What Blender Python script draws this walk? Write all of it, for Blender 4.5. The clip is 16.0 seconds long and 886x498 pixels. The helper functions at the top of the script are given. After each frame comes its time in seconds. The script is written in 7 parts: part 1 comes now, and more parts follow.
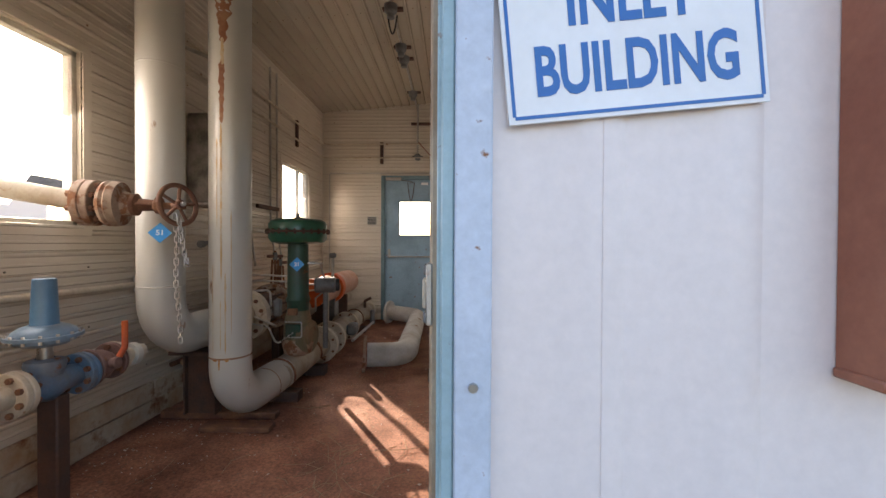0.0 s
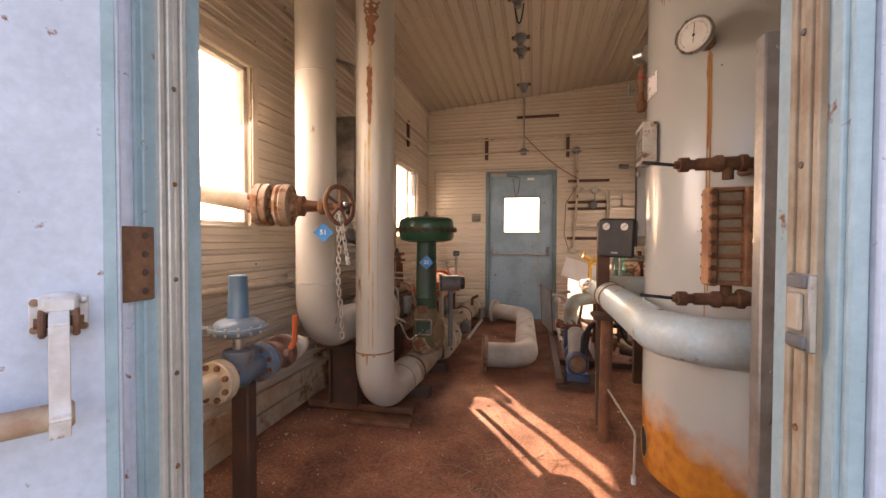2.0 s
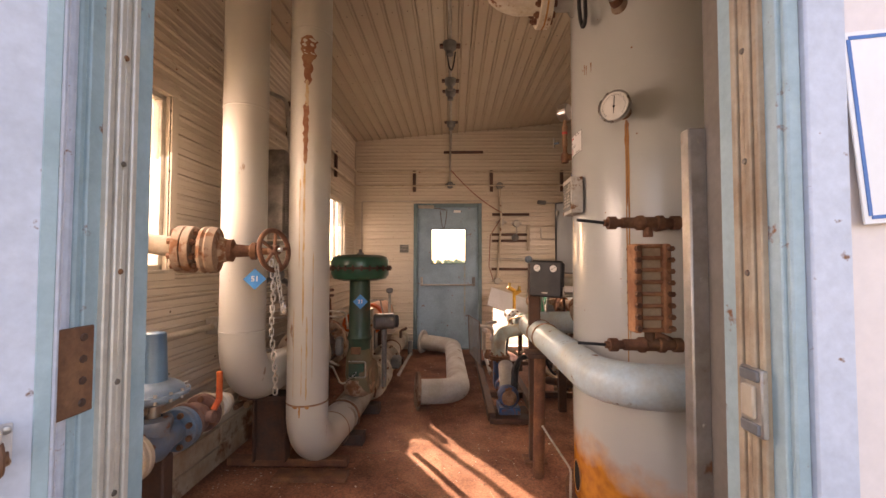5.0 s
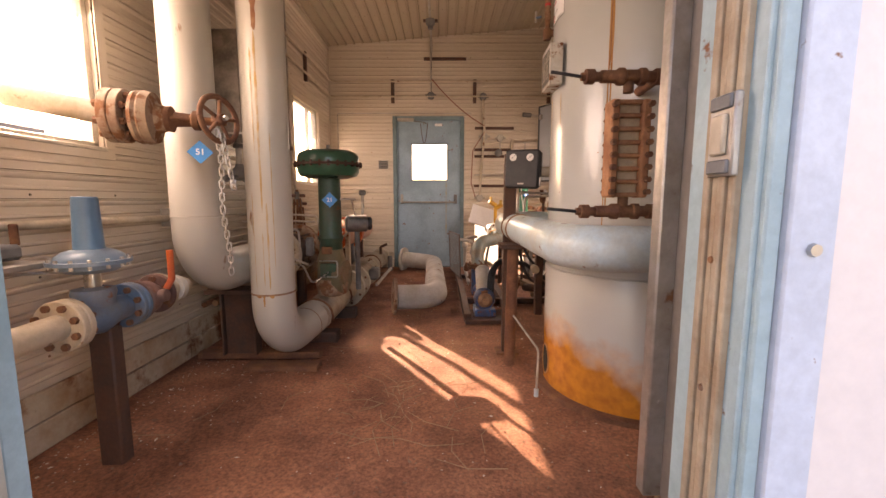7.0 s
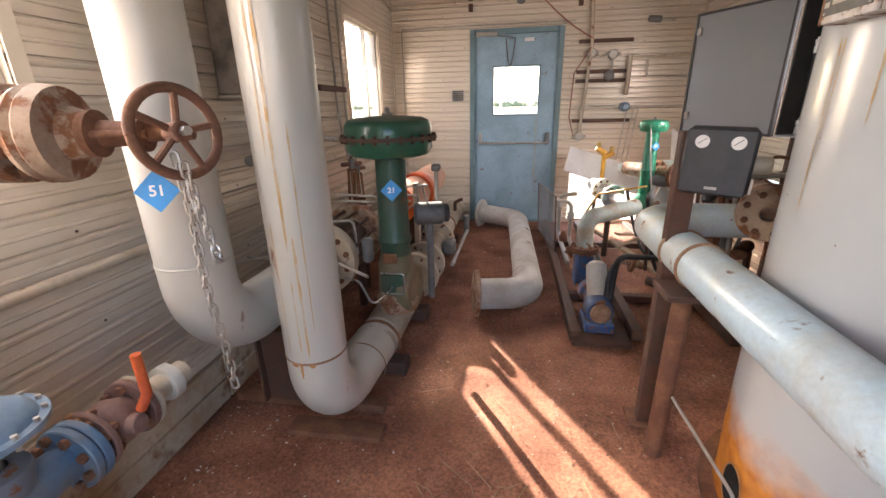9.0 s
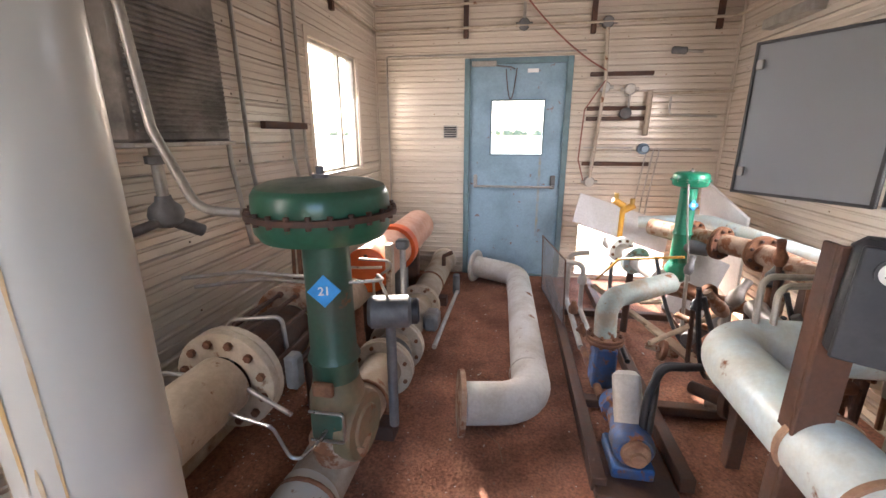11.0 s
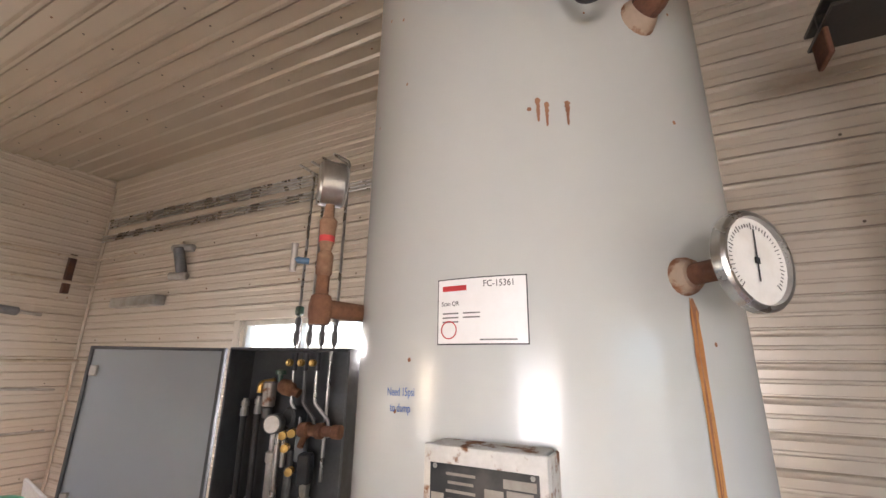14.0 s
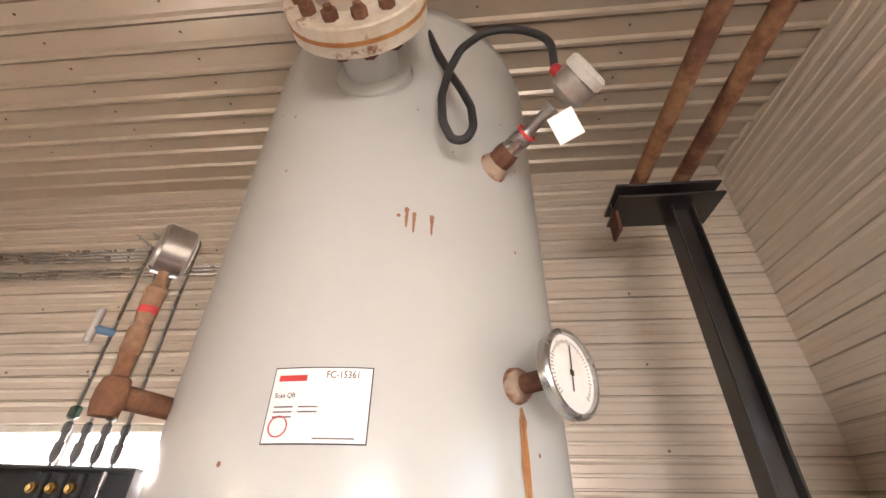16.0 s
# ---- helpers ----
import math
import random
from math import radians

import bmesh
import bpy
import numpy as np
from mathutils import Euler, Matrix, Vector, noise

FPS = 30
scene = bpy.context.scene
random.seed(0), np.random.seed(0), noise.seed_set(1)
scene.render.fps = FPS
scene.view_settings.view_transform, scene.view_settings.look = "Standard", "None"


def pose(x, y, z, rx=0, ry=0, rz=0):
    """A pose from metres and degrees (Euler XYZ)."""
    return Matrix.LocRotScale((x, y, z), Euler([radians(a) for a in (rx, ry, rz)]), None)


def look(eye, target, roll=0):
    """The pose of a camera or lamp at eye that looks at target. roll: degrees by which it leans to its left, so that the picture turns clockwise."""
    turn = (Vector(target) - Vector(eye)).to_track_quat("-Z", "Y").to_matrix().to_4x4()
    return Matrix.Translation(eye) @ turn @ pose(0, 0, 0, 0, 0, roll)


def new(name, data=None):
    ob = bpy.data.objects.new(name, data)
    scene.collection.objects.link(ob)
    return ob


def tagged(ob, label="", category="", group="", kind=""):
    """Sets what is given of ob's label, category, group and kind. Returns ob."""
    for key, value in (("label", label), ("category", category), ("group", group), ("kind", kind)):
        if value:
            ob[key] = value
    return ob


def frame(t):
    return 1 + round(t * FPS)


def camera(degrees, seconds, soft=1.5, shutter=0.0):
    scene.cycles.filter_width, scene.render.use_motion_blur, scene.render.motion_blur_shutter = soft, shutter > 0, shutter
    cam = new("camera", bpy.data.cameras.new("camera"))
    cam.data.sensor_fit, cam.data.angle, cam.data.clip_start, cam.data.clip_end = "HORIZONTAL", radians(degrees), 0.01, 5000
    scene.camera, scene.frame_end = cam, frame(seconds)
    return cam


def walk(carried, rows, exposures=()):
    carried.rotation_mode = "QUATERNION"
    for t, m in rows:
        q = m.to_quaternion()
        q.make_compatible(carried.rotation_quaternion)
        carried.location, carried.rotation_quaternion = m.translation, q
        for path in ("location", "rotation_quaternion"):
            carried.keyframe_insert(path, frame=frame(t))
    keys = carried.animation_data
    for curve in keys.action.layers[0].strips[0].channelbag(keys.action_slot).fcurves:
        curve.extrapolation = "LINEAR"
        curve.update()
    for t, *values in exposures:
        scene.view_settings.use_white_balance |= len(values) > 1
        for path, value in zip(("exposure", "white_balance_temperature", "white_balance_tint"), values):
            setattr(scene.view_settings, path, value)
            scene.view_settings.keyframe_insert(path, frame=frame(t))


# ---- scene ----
cam = camera(94.3, 16.0)
PATH = [
    (0, (0.552, 0.041, 1.12), (0.507, 2.04, 1.095), 0.3),
    (0.5, (0.442, 0.075, 1.107), (0.191, 2.059, 1.075), 0.2),
    (1, (0.215, 0.11, 1.11), (-0.161, 2.074, 1.076), 0.2),
    (1.5, (0.169, 0.098, 1.141), (-0.26, 2.051, 1.103), 0.2),
    (2, (0.191, 0.092, 1.13), (-0.241, 2.044, 1.086), 0.2),
    (2.5, (0.188, 0.123, 1.112), (-0.225, 2.079, 1.058), 0.2),
    (3, (0.174, 0.098, 1.108), (-0.195, 2.062, 1.043), 0.1),
    (3.5, (0.172, 0.084, 1.118), (-0.136, 2.06, 1.061), 0.2),
    (4, (0.126, 0.094, 1.208), (-0.096, 2.082, 1.206), 0.1),
    (4.2, (0.117, 0.086, 1.242), (-0.07, 2.077, 1.277), 0.1),
    (6.3, (0.051, 0.076, 1.173), (0.118, 2.074, 1.255), 0.2),
    (6.5, (0.085, 0.119, 1.092), (0.141, 2.118, 1.086), 0.2),
    (7, (0.183, 0.19, 0.968), (0.19, 2.175, 0.729), -0.0),
    (7.5, (0.115, 0.363, 0.953), (0.057, 2.309, 0.496), -0.1),
    (8, (0.092, 0.564, 1.036), (-0.046, 2.469, 0.445), -0.5),
    (8.5, (0.016, 0.97, 1.083), (-0.206, 2.853, 0.448), -0.1),
    (9, (-0.019, 1.123, 1.336), (-0.331, 2.987, 0.684), -1.3),
    (9.2, (-0.003, 1.238, 1.326), (-0.322, 3.106, 0.688), 0.5),
    (11.3, (-0.021, 1.911, 1.469), (-0.324, 3.819, 0.952), -0.4),
    (11.5, (0.054, 1.913, 1.493), (-0.119, 3.842, 0.995), -0.2),
    (12, (0.15, 1.947, 1.521), (0.474, 3.877, 1.107), 0.1),
    (12.5, (0.143, 2.018, 1.556), (1.079, 3.765, 1.281), 0.5),
    (13, (0.166, 2.025, 1.649), (1.557, 3.462, 1.587), 0.8),
    (13.5, (0.135, 2.027, 1.739), (1.771, 3.152, 1.979), 0.7),
    (14, (0.114, 2.036, 1.79), (1.84, 2.886, 2.337), 0.8),
    (14.5, (0.086, 2.03, 1.844), (1.823, 2.622, 2.639), 0.5),
    (15, (0.08, 2.033, 1.875), (1.777, 2.409, 2.865), 0.5),
    (15.5, (0.066, 2.038, 1.887), (1.734, 2.271, 2.966), 0.4),
    (16, (0.122, 2.033, 1.746), (1.799, 2.197, 2.823), 0.9),
]
walk(cam, [(t, look(eye, target, roll)) for t, eye, target, roll in PATH],
     exposures=[(0.0, 2.05, 6700, 16), (0.5, 1.95, 6800, 17), (1.0, 2.05, 7000, 19), (1.5, 2.5, 7800, 28), (4.0, 2.4, 8500, 32), (7.5, 2.8, 8700, 34), (8.5, 3.0, 6700, 21), (9.0, 2.95, 6400, 19), (11.5, 3.35, 6000, 18), (12.5, 3.2, 6200, 17), (13.5, 3.25, 5950, 16), (14.5, 3.5, 6200, 18), (16.0, 3.85, 6400, 19)])

# ---- world, sun, exposure ----
world = bpy.data.worlds.new("world")
scene.world = world
world.use_nodes = True
wn = world.node_tree.nodes
sky = wn.new("ShaderNodeTexSky")
sky.sky_type = 'NISHITA'
sky.sun_disc = False
sky.sun_elevation = radians(28.1)
sky.sun_rotation = radians(-31.8)
sky.air_density = 1.0
sky.dust_density = 3.0
wn["Background"].inputs["Strength"].default_value = 0.15
world.node_tree.links.new(sky.outputs["Color"], wn["Background"].inputs["Color"])

sun_data = bpy.data.lights.new("sun", 'SUN')
sun_data.energy = 3.2
sun_data.angle = radians(0.5)
sun_data.color = (1.0, 0.87, 0.7)
sun = new("sun", sun_data)
sun.matrix_world = look((-0.988 * 40, 1.594 * 40, 40), (0, 0, 0))


def sky_window(name, centre, target, w, h, power, colour=(1.0, 0.93, 0.86)):
    """The sky's light in a window's opening."""
    d = bpy.data.lights.new(name, 'AREA')
    d.shape, d.size, d.size_y, d.energy, d.color = 'RECTANGLE', w, h, power, colour
    ob = new(name, d)
    ob.matrix_world = look(centre, target)
    return ob


sky_window("skylight_left_front", (-1.5, 1.68, 1.65), (0, 1.68, 0.5), 0.9, 0.85, 3.4)
sky_window("skylight_left_back", (-1.5, 5.1, 1.62), (0, 5.1, 0.3), 0.85, 0.85, 1.4)
sky_window("skylight_right", (1.97, 3.75, 1.6), (0, 3.75, 0.3), 0.95, 0.85, 7.0)

# ---- materials ----
MATS = {}


def mat(name, base, rough=0.6, metal=0.0, alt=None, scale=6.0, lo=0.42, hi=0.62, bump=0.15, fine=60.0, rust=0.0, rust_scale=9.0, spread=0.08, coat=0.0, stretch=1.0, detail=6.0):
    """Paint or metal with broad stains, fine grain and, if asked, rust blotches."""
    m = bpy.data.materials.new(name)
    m.use_nodes = True
    nt = m.node_tree
    N, L = nt.nodes, nt.links
    bs = N["Principled BSDF"]
    tc = N.new("ShaderNodeTexCoord")

    def tex(sc, detail=detail):
        t = N.new("ShaderNodeTexNoise")
        t.inputs["Scale"].default_value = sc
        t.inputs["Detail"].default_value = detail
        t.inputs["Roughness"].default_value = 0.62
        if stretch != 1.0:
            mp = N.new("ShaderNodeMapping")
            mp.inputs["Scale"].default_value = (1.0, 1.0, stretch)
            L.new(tc.outputs["Object"], mp.inputs["Vector"])
            L.new(mp.outputs["Vector"], t.inputs["Vector"])
        else:
            L.new(tc.outputs["Object"], t.inputs["Vector"])
        return t

    def ramp(src, a, b, ca=(0, 0, 0, 1), cb=(1, 1, 1, 1)):
        r = N.new("ShaderNodeValToRGB")
        r.color_ramp.elements[0].position, r.color_ramp.elements[1].position = a, b
        r.color_ramp.elements[0].color, r.color_ramp.elements[1].color = ca, cb
        L.new(src, r.inputs["Fac"])
        return r

    def mix(fac, a, b):
        x = N.new("ShaderNodeMix")
        x.data_type = 'RGBA'
        for sock, v in ((x.inputs["Factor"], fac), (x.inputs["A"], a), (x.inputs["B"], b)):
            if isinstance(v, tuple):
                sock.default_value = v
            elif isinstance(v, float):
                sock.default_value = v
            else:
                L.new(v, sock)
        return x.outputs["Result"]

    alt = alt or tuple(c * 0.72 for c in base)
    broad, grain = tex(scale), tex(fine, 3.0)
    plain = detail < 2.0
    col = mix(broad.outputs["Fac"] if plain else ramp(broad.outputs["Fac"], lo, hi).outputs["Color"], (*base, 1), (*alt, 1))
    g = ramp(grain.outputs["Fac"], 0.3, 0.75, (1 - spread * 2, 1 - spread * 2, 1 - spread * 2, 1), (1, 1, 1, 1))
    mul = N.new("ShaderNodeMix")
    mul.data_type, mul.blend_type = 'RGBA', 'MULTIPLY'
    mul.inputs["Factor"].default_value = 1.0
    L.new(col, mul.inputs["A"])
    L.new(g.outputs["Color"], mul.inputs["B"])
    if not plain:
        col = mul.outputs["Result"]
    rr = ramp(broad.outputs["Fac"], 0.3, 0.7, (rough * (0.8 if hi < 0.8 else 0.95),) * 3 + (1,), (min(1, rough * (1.25 if hi < 0.8 else 1.06)),) * 3 + (1,))
    rough_out = (rough, rough, rough, 1.0) if plain else rr.outputs["Color"]
    if rust > 0:
        rn = tex(rust_scale, 9.0)
        rm = ramp(rn.outputs["Fac"], 0.66 - rust * 0.3, 0.72 - rust * 0.3)
        rc = mix(tex(fine * 0.7).outputs["Fac"], (0.10, 0.035, 0.018, 1), (0.30, 0.13, 0.05, 1))
        col = mix(rm.outputs["Color"], col, rc)
        rough_out = mix(rm.outputs["Color"], rough_out, (0.85, 0.85, 0.85, 1))
        if metal > 0:
            inv = ramp(rm.outputs["Color"], 0.0, 1.0, (metal,) * 3 + (1,), (0, 0, 0, 1))
            L.new(inv.outputs["Color"], bs.inputs["Metallic"])
    L.new(col, bs.inputs["Base Color"])
    if isinstance(rough_out, tuple):
        bs.inputs["Roughness"].default_value = rough
    else:
        L.new(rough_out, bs.inputs["Roughness"])
    if not (rust > 0 and metal > 0):
        bs.inputs["Metallic"].default_value = metal
    if coat:
        bs.inputs["Coat Weight"].default_value = coat
        bs.inputs["Coat Roughness"].default_value = 0.12
    if bump:
        b = N.new("ShaderNodeBump")
        b.inputs["Strength"].default_value = bump
        b.inputs["Distance"].default_value = 0.004
        L.new(grain.outputs["Fac"], b.inputs["Height"])
        L.new(b.outputs["Normal"], bs.inputs["Normal"])
    MATS[name] = m
    return m


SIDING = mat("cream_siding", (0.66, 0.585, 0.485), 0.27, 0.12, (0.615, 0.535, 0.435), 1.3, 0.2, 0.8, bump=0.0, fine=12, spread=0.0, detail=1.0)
# siding cream again, darkened so the ceiling's dimmer light sits in the colour
CEIL = mat("shaded_cream_ceiling", (0.53, 0.455, 0.36), 0.27, 0.12, (0.475, 0.40, 0.31), 1.6, 0.2, 0.8, bump=0.0, fine=18, spread=0.0, detail=1.0)
SCREW = mat("screw_steel", (0.2, 0.17, 0.14), 0.5, 0.6, rust=0.5)
PLINTH = mat("stained_board", (0.52, 0.44, 0.33), 0.6, 0.0, (0.36, 0.20, 0.09), 2.6, 0.42, 0.66, 0.15, 40, 0.36, 2.4)
DIRT = mat("red_brown_dirt", (0.47, 0.20, 0.11), 0.95, 0.0, (0.26, 0.105, 0.06), 3.2, 0.38, 0.66, 1.0, 75, spread=0.32)
GRAVEL = mat("dry_ground", (0.32, 0.27, 0.2), 0.95, 0.0, (0.22, 0.2, 0.12), 0.4, bump=0.6, fine=20)
GREY = mat("grey_paint", (0.52, 0.51, 0.465), 0.36, 0.0, (0.45, 0.43, 0.375), 4.0, 0.25, 0.75, bump=0.03, fine=30, rust=0.02, rust_scale=9, spread=0.04, coat=0.15, stretch=0.3, detail=1.0)
GREYDIRTY = mat("grey_dusty_paint", (0.42, 0.37, 0.29), 0.6, 0.0, (0.30, 0.23, 0.16), 4, bump=0.1, fine=80, rust=0.12)
TANK = mat("tank_paint", (0.57, 0.58, 0.565), 0.25, 0.0, (0.40, 0.41, 0.38), 3.0, 0.25, 0.75, bump=0.0, fine=14, spread=0.0, coat=0.2, stretch=0.22, detail=1.0)
TEAL = mat("pale_teal_paint", (0.53, 0.68, 0.73), 0.38, 0.0, (0.53, 0.56, 0.51), 4, bump=0.1, fine=70, rust=0.13, coat=0.15)
BLUEDOOR = mat("faded_blue_paint", (0.27, 0.40, 0.50), 0.45, 0.0, (0.22, 0.33, 0.40), 3, bump=0.06, fine=50, rust=0.05, rust_scale=14)
PALEBLUE = mat("sunbleached_blue_paint", (0.56, 0.61, 0.69), 0.5, 0.0, (0.49, 0.54, 0.61), 3, bump=0.08, fine=60, rust=0.015, rust_scale=30)
TEALTRIM = mat("teal_trim_paint", (0.34, 0.47, 0.50), 0.5, 0.0, (0.28, 0.40, 0.42), 6, bump=0.1, fine=60, rust=0.05, rust_scale=22)
FRAMETEAL = mat("dark_teal_paint", (0.15, 0.24, 0.27), 0.45, 0.0, (0.12, 0.19, 0.21), 5, bump=0.08)
WHITESIDE = mat("white_siding", (0.80, 0.71, 0.67), 0.42, 0.0, (0.76, 0.67, 0.63), 1.5, 0.15, 0.85, bump=0.05, fine=40, spread=0.04)
BROWN = mat("brown_metal", (0.36, 0.13, 0.07), 0.5, 0.0, (0.30, 0.10, 0.055), 4, bump=0.06)
GREEN = mat("green_enamel", (0.018, 0.14, 0.075), 0.3, 0.0, (0.025, 0.105, 0.06), 5, bump=0.06, rust=0.03, coat=0.3)
DUST = mat("dusty_green", (0.16, 0.17, 0.13), 0.85, 0.0, (0.10, 0.13, 0.09), 6, bump=0.1)
BRIGHTGREEN = mat("bright_green_enamel", (0.012, 0.23, 0.12), 0.3, 0.0, (0.015, 0.18, 0.095), 5, bump=0.04, coat=0.3)
DARKGREEN = mat("dark_green_paint", (0.03, 0.085, 0.055), 0.45, 0.0, (0.06, 0.07, 0.045), 6, bump=0.08, rust=0.15)
BLUE = mat("blue_enamel", (0.10, 0.185, 0.29), 0.42, 0.0, (0.15, 0.17, 0.2), 7, bump=0.08, rust=0.12, rust_scale=14)
PUMPBLUE = mat("pump_blue", (0.03, 0.10, 0.27), 0.5, 0.0, (0.09, 0.085, 0.1), 8, bump=0.15, rust=0.36, rust_scale=12)
SATINBLUE = mat("satin_blue_paint", (0.085, 0.19, 0.30), 0.38, 0.0, (0.07, 0.155, 0.25), 6, bump=0.02, fine=40, spread=0.04)
DULLBLUE = mat("dull_blue_enamel", (0.20, 0.29, 0.38), 0.35, 0.0, (0.15, 0.23, 0.31), 8, bump=0.05, coat=0.2)
RUST = mat("rust", (0.16, 0.065, 0.035), 0.85, 0.0, (0.27, 0.13, 0.065), 12, 0.4, 0.65, 0.5, 90, spread=0.15)
RUSTLIGHT = mat("pale_rust", (0.36, 0.22, 0.13), 0.8, 0.0, (0.24, 0.12, 0.07), 12, 0.4, 0.65, 0.4, 80, spread=0.12)
RUSTDARK = mat("dark_rust_steel", (0.075, 0.04, 0.028), 0.7, 0.0, (0.13, 0.06, 0.035), 9, 0.4, 0.65, 0.3, 70, spread=0.12)
VALVEDARK = mat("dark_purple_rust", (0.15, 0.075, 0.06), 0.7, 0.0, (0.24, 0.14, 0.11), 10, bump=0.3, fine=70, rust=0.2, rust_scale=12)
VALVERUST = mat("rusty_painted_casting", (0.38, 0.28, 0.20), 0.7, 0.0, (0.26, 0.15, 0.095), 9, bump=0.35, fine=70, rust=0.5, rust_scale=12)
CREAMPIPE = mat("cream_pipe_paint", (0.56, 0.48, 0.37), 0.5, 0.0, (0.46, 0.38, 0.28), 7, bump=0.1, rust=0.13, rust_scale=11)
ORANGERUST = mat("orange_rust_stain", (0.46, 0.22, 0.06), 0.7, 0.0, (0.36, 0.14, 0.04), 8, bump=0.1)
ORANGE = mat("orange_enamel", (0.72, 0.13, 0.02), 0.4, 0.0, (0.62, 0.10, 0.02), 5, bump=0.05)
# orange paint paled to pink, sunlight baked into the base colour
PINKISH = mat("sunlit_pale_orange", (0.62, 0.36, 0.25), 0.5, 0.0, (0.55, 0.27, 0.17), 6, bump=0.05)
BLACK = mat("black_plastic", (0.028, 0.03, 0.034), 0.5, 0.0, (0.05, 0.05, 0.052), 7, bump=0.1, fine=90)
BEAM = mat("brown_black_paint", (0.013, 0.012, 0.011), 0.35, 0.0, (0.04, 0.033, 0.028), 3, bump=0.05, coat=0.1)
GALV = mat("galvanised_steel", (0.52, 0.50, 0.47), 0.42, 0.75, (0.42, 0.38, 0.33), 9, bump=0.08, fine=40, rust=0.06)
STEEL = mat("stainless_steel", (0.56, 0.55, 0.53), 0.28, 0.95, (0.45, 0.44, 0.42), 9, bump=0.03)
CONDUIT = mat("conduit_grey", (0.46, 0.44, 0.40), 0.45, 0.5, (0.38, 0.35, 0.31), 8, bump=0.04)
CASTGREY = mat("cast_grey", (0.20, 0.20, 0.20), 0.55, 0.3, (0.15, 0.15, 0.15), 9, bump=0.15)
CABGREY = mat("cabinet_grey", (0.33, 0.36, 0.38), 0.4, 0.0, (0.29, 0.31, 0.33), 2, bump=0.0, spread=0.0, detail=1.0)
# cabinet grey darkened for the shaded recess; also the door's dark rim
CABDARK = mat("cabinet_shade_and_rim", (0.10, 0.105, 0.11), 0.5, 0.0, (0.075, 0.078, 0.08), 4, bump=0.04)
BRASS = mat("brass", (0.62, 0.42, 0.14), 0.3, 0.9, (0.5, 0.32, 0.1), 14, bump=0.05)
YELLOW = mat("yellow_paint", (0.62, 0.33, 0.03), 0.45, 0.0, (0.5, 0.25, 0.03), 9, bump=0.06)
RUBBER = mat("black_rubber", (0.02, 0.02, 0.021), 0.6, 0.0, (0.035, 0.035, 0.036), 20, bump=0.1)
WHITEPL = mat("white_sheet", (0.74, 0.73, 0.72), 0.5, 0.0, (0.66, 0.64, 0.62), 3, bump=0.03)
PAPER = mat("white_label", (0.82, 0.81, 0.80), 0.4, 0.0, (0.78, 0.77, 0.75), 6, bump=0.0, spread=0.02)
SIGNBLUE = mat("sign_blue", (0.02, 0.13, 0.40), 0.4, 0.0, (0.025, 0.14, 0.38), 20, bump=0.0, spread=0.03)
TAGBLUE = mat("tag_blue", (0.02, 0.30, 0.72), 0.4, 0.0, (0.02, 0.26, 0.64), 9, bump=0.0)
INK = mat("black_ink", (0.03, 0.03, 0.03), 0.6, bump=0.0)
REDINK = mat("red_ink", (0.65, 0.05, 0.05), 0.5, bump=0.0)
PENBLUE = mat("blue_marker", (0.06, 0.14, 0.42), 0.6, bump=0.0)
WOOD = mat("weathered_wood", (0.42, 0.33, 0.23), 0.8, 0.0, (0.32, 0.22, 0.14), 10, bump=0.3)
TWIG = mat("dry_stalk", (0.36, 0.25, 0.15), 0.9, bump=0.1)
CHIP = mat("pale_debris", (0.72, 0.66, 0.58), 0.8, 0.0, (0.42, 0.33, 0.26), 14, bump=0.1)
HANDLERED = mat("red_orange_handle", (0.62, 0.12, 0.03), 0.5, 0.0, (0.5, 0.09, 0.03), 9, bump=0.05)
HEATER = mat("heater_brown_grey", (0.30, 0.265, 0.235), 0.45, 0.3, (0.13, 0.115, 0.1), 6, bump=0.06)
WINFRAME = mat("window_frame_paint", (0.60, 0.56, 0.48), 0.4, 0.2, (0.5, 0.46, 0.38), 8, bump=0.04)
LEAFGREEN = mat("far_foliage", (0.30, 0.34, 0.2), 0.9, 0.0, (0.24, 0.28, 0.15), 0.3, bump=0.0)
ROOF = mat("far_roof", (0.16, 0.14, 0.13), 0.6, bump=0.0)
DIALWHITE = mat("dial_face", (0.74, 0.72, 0.68), 0.35, 0.0, (0.68, 0.65, 0.6), 20, bump=0.0, spread=0.03)
REDWIRE = mat("red_cable", (0.30, 0.10, 0.07), 0.5, bump=0.0)

g = bpy.data.materials.new("clear_glass")
g.use_nodes = True
gb = g.node_tree.nodes["Principled BSDF"]
gb.inputs["Base Color"].default_value = (0.97, 0.99, 0.98, 1)
gb.inputs["Roughness"].default_value = 0.02
gb.inputs["Transmission Weight"].default_value = 1.0
gb.inputs["IOR"].default_value = 1.2
GLASS = g


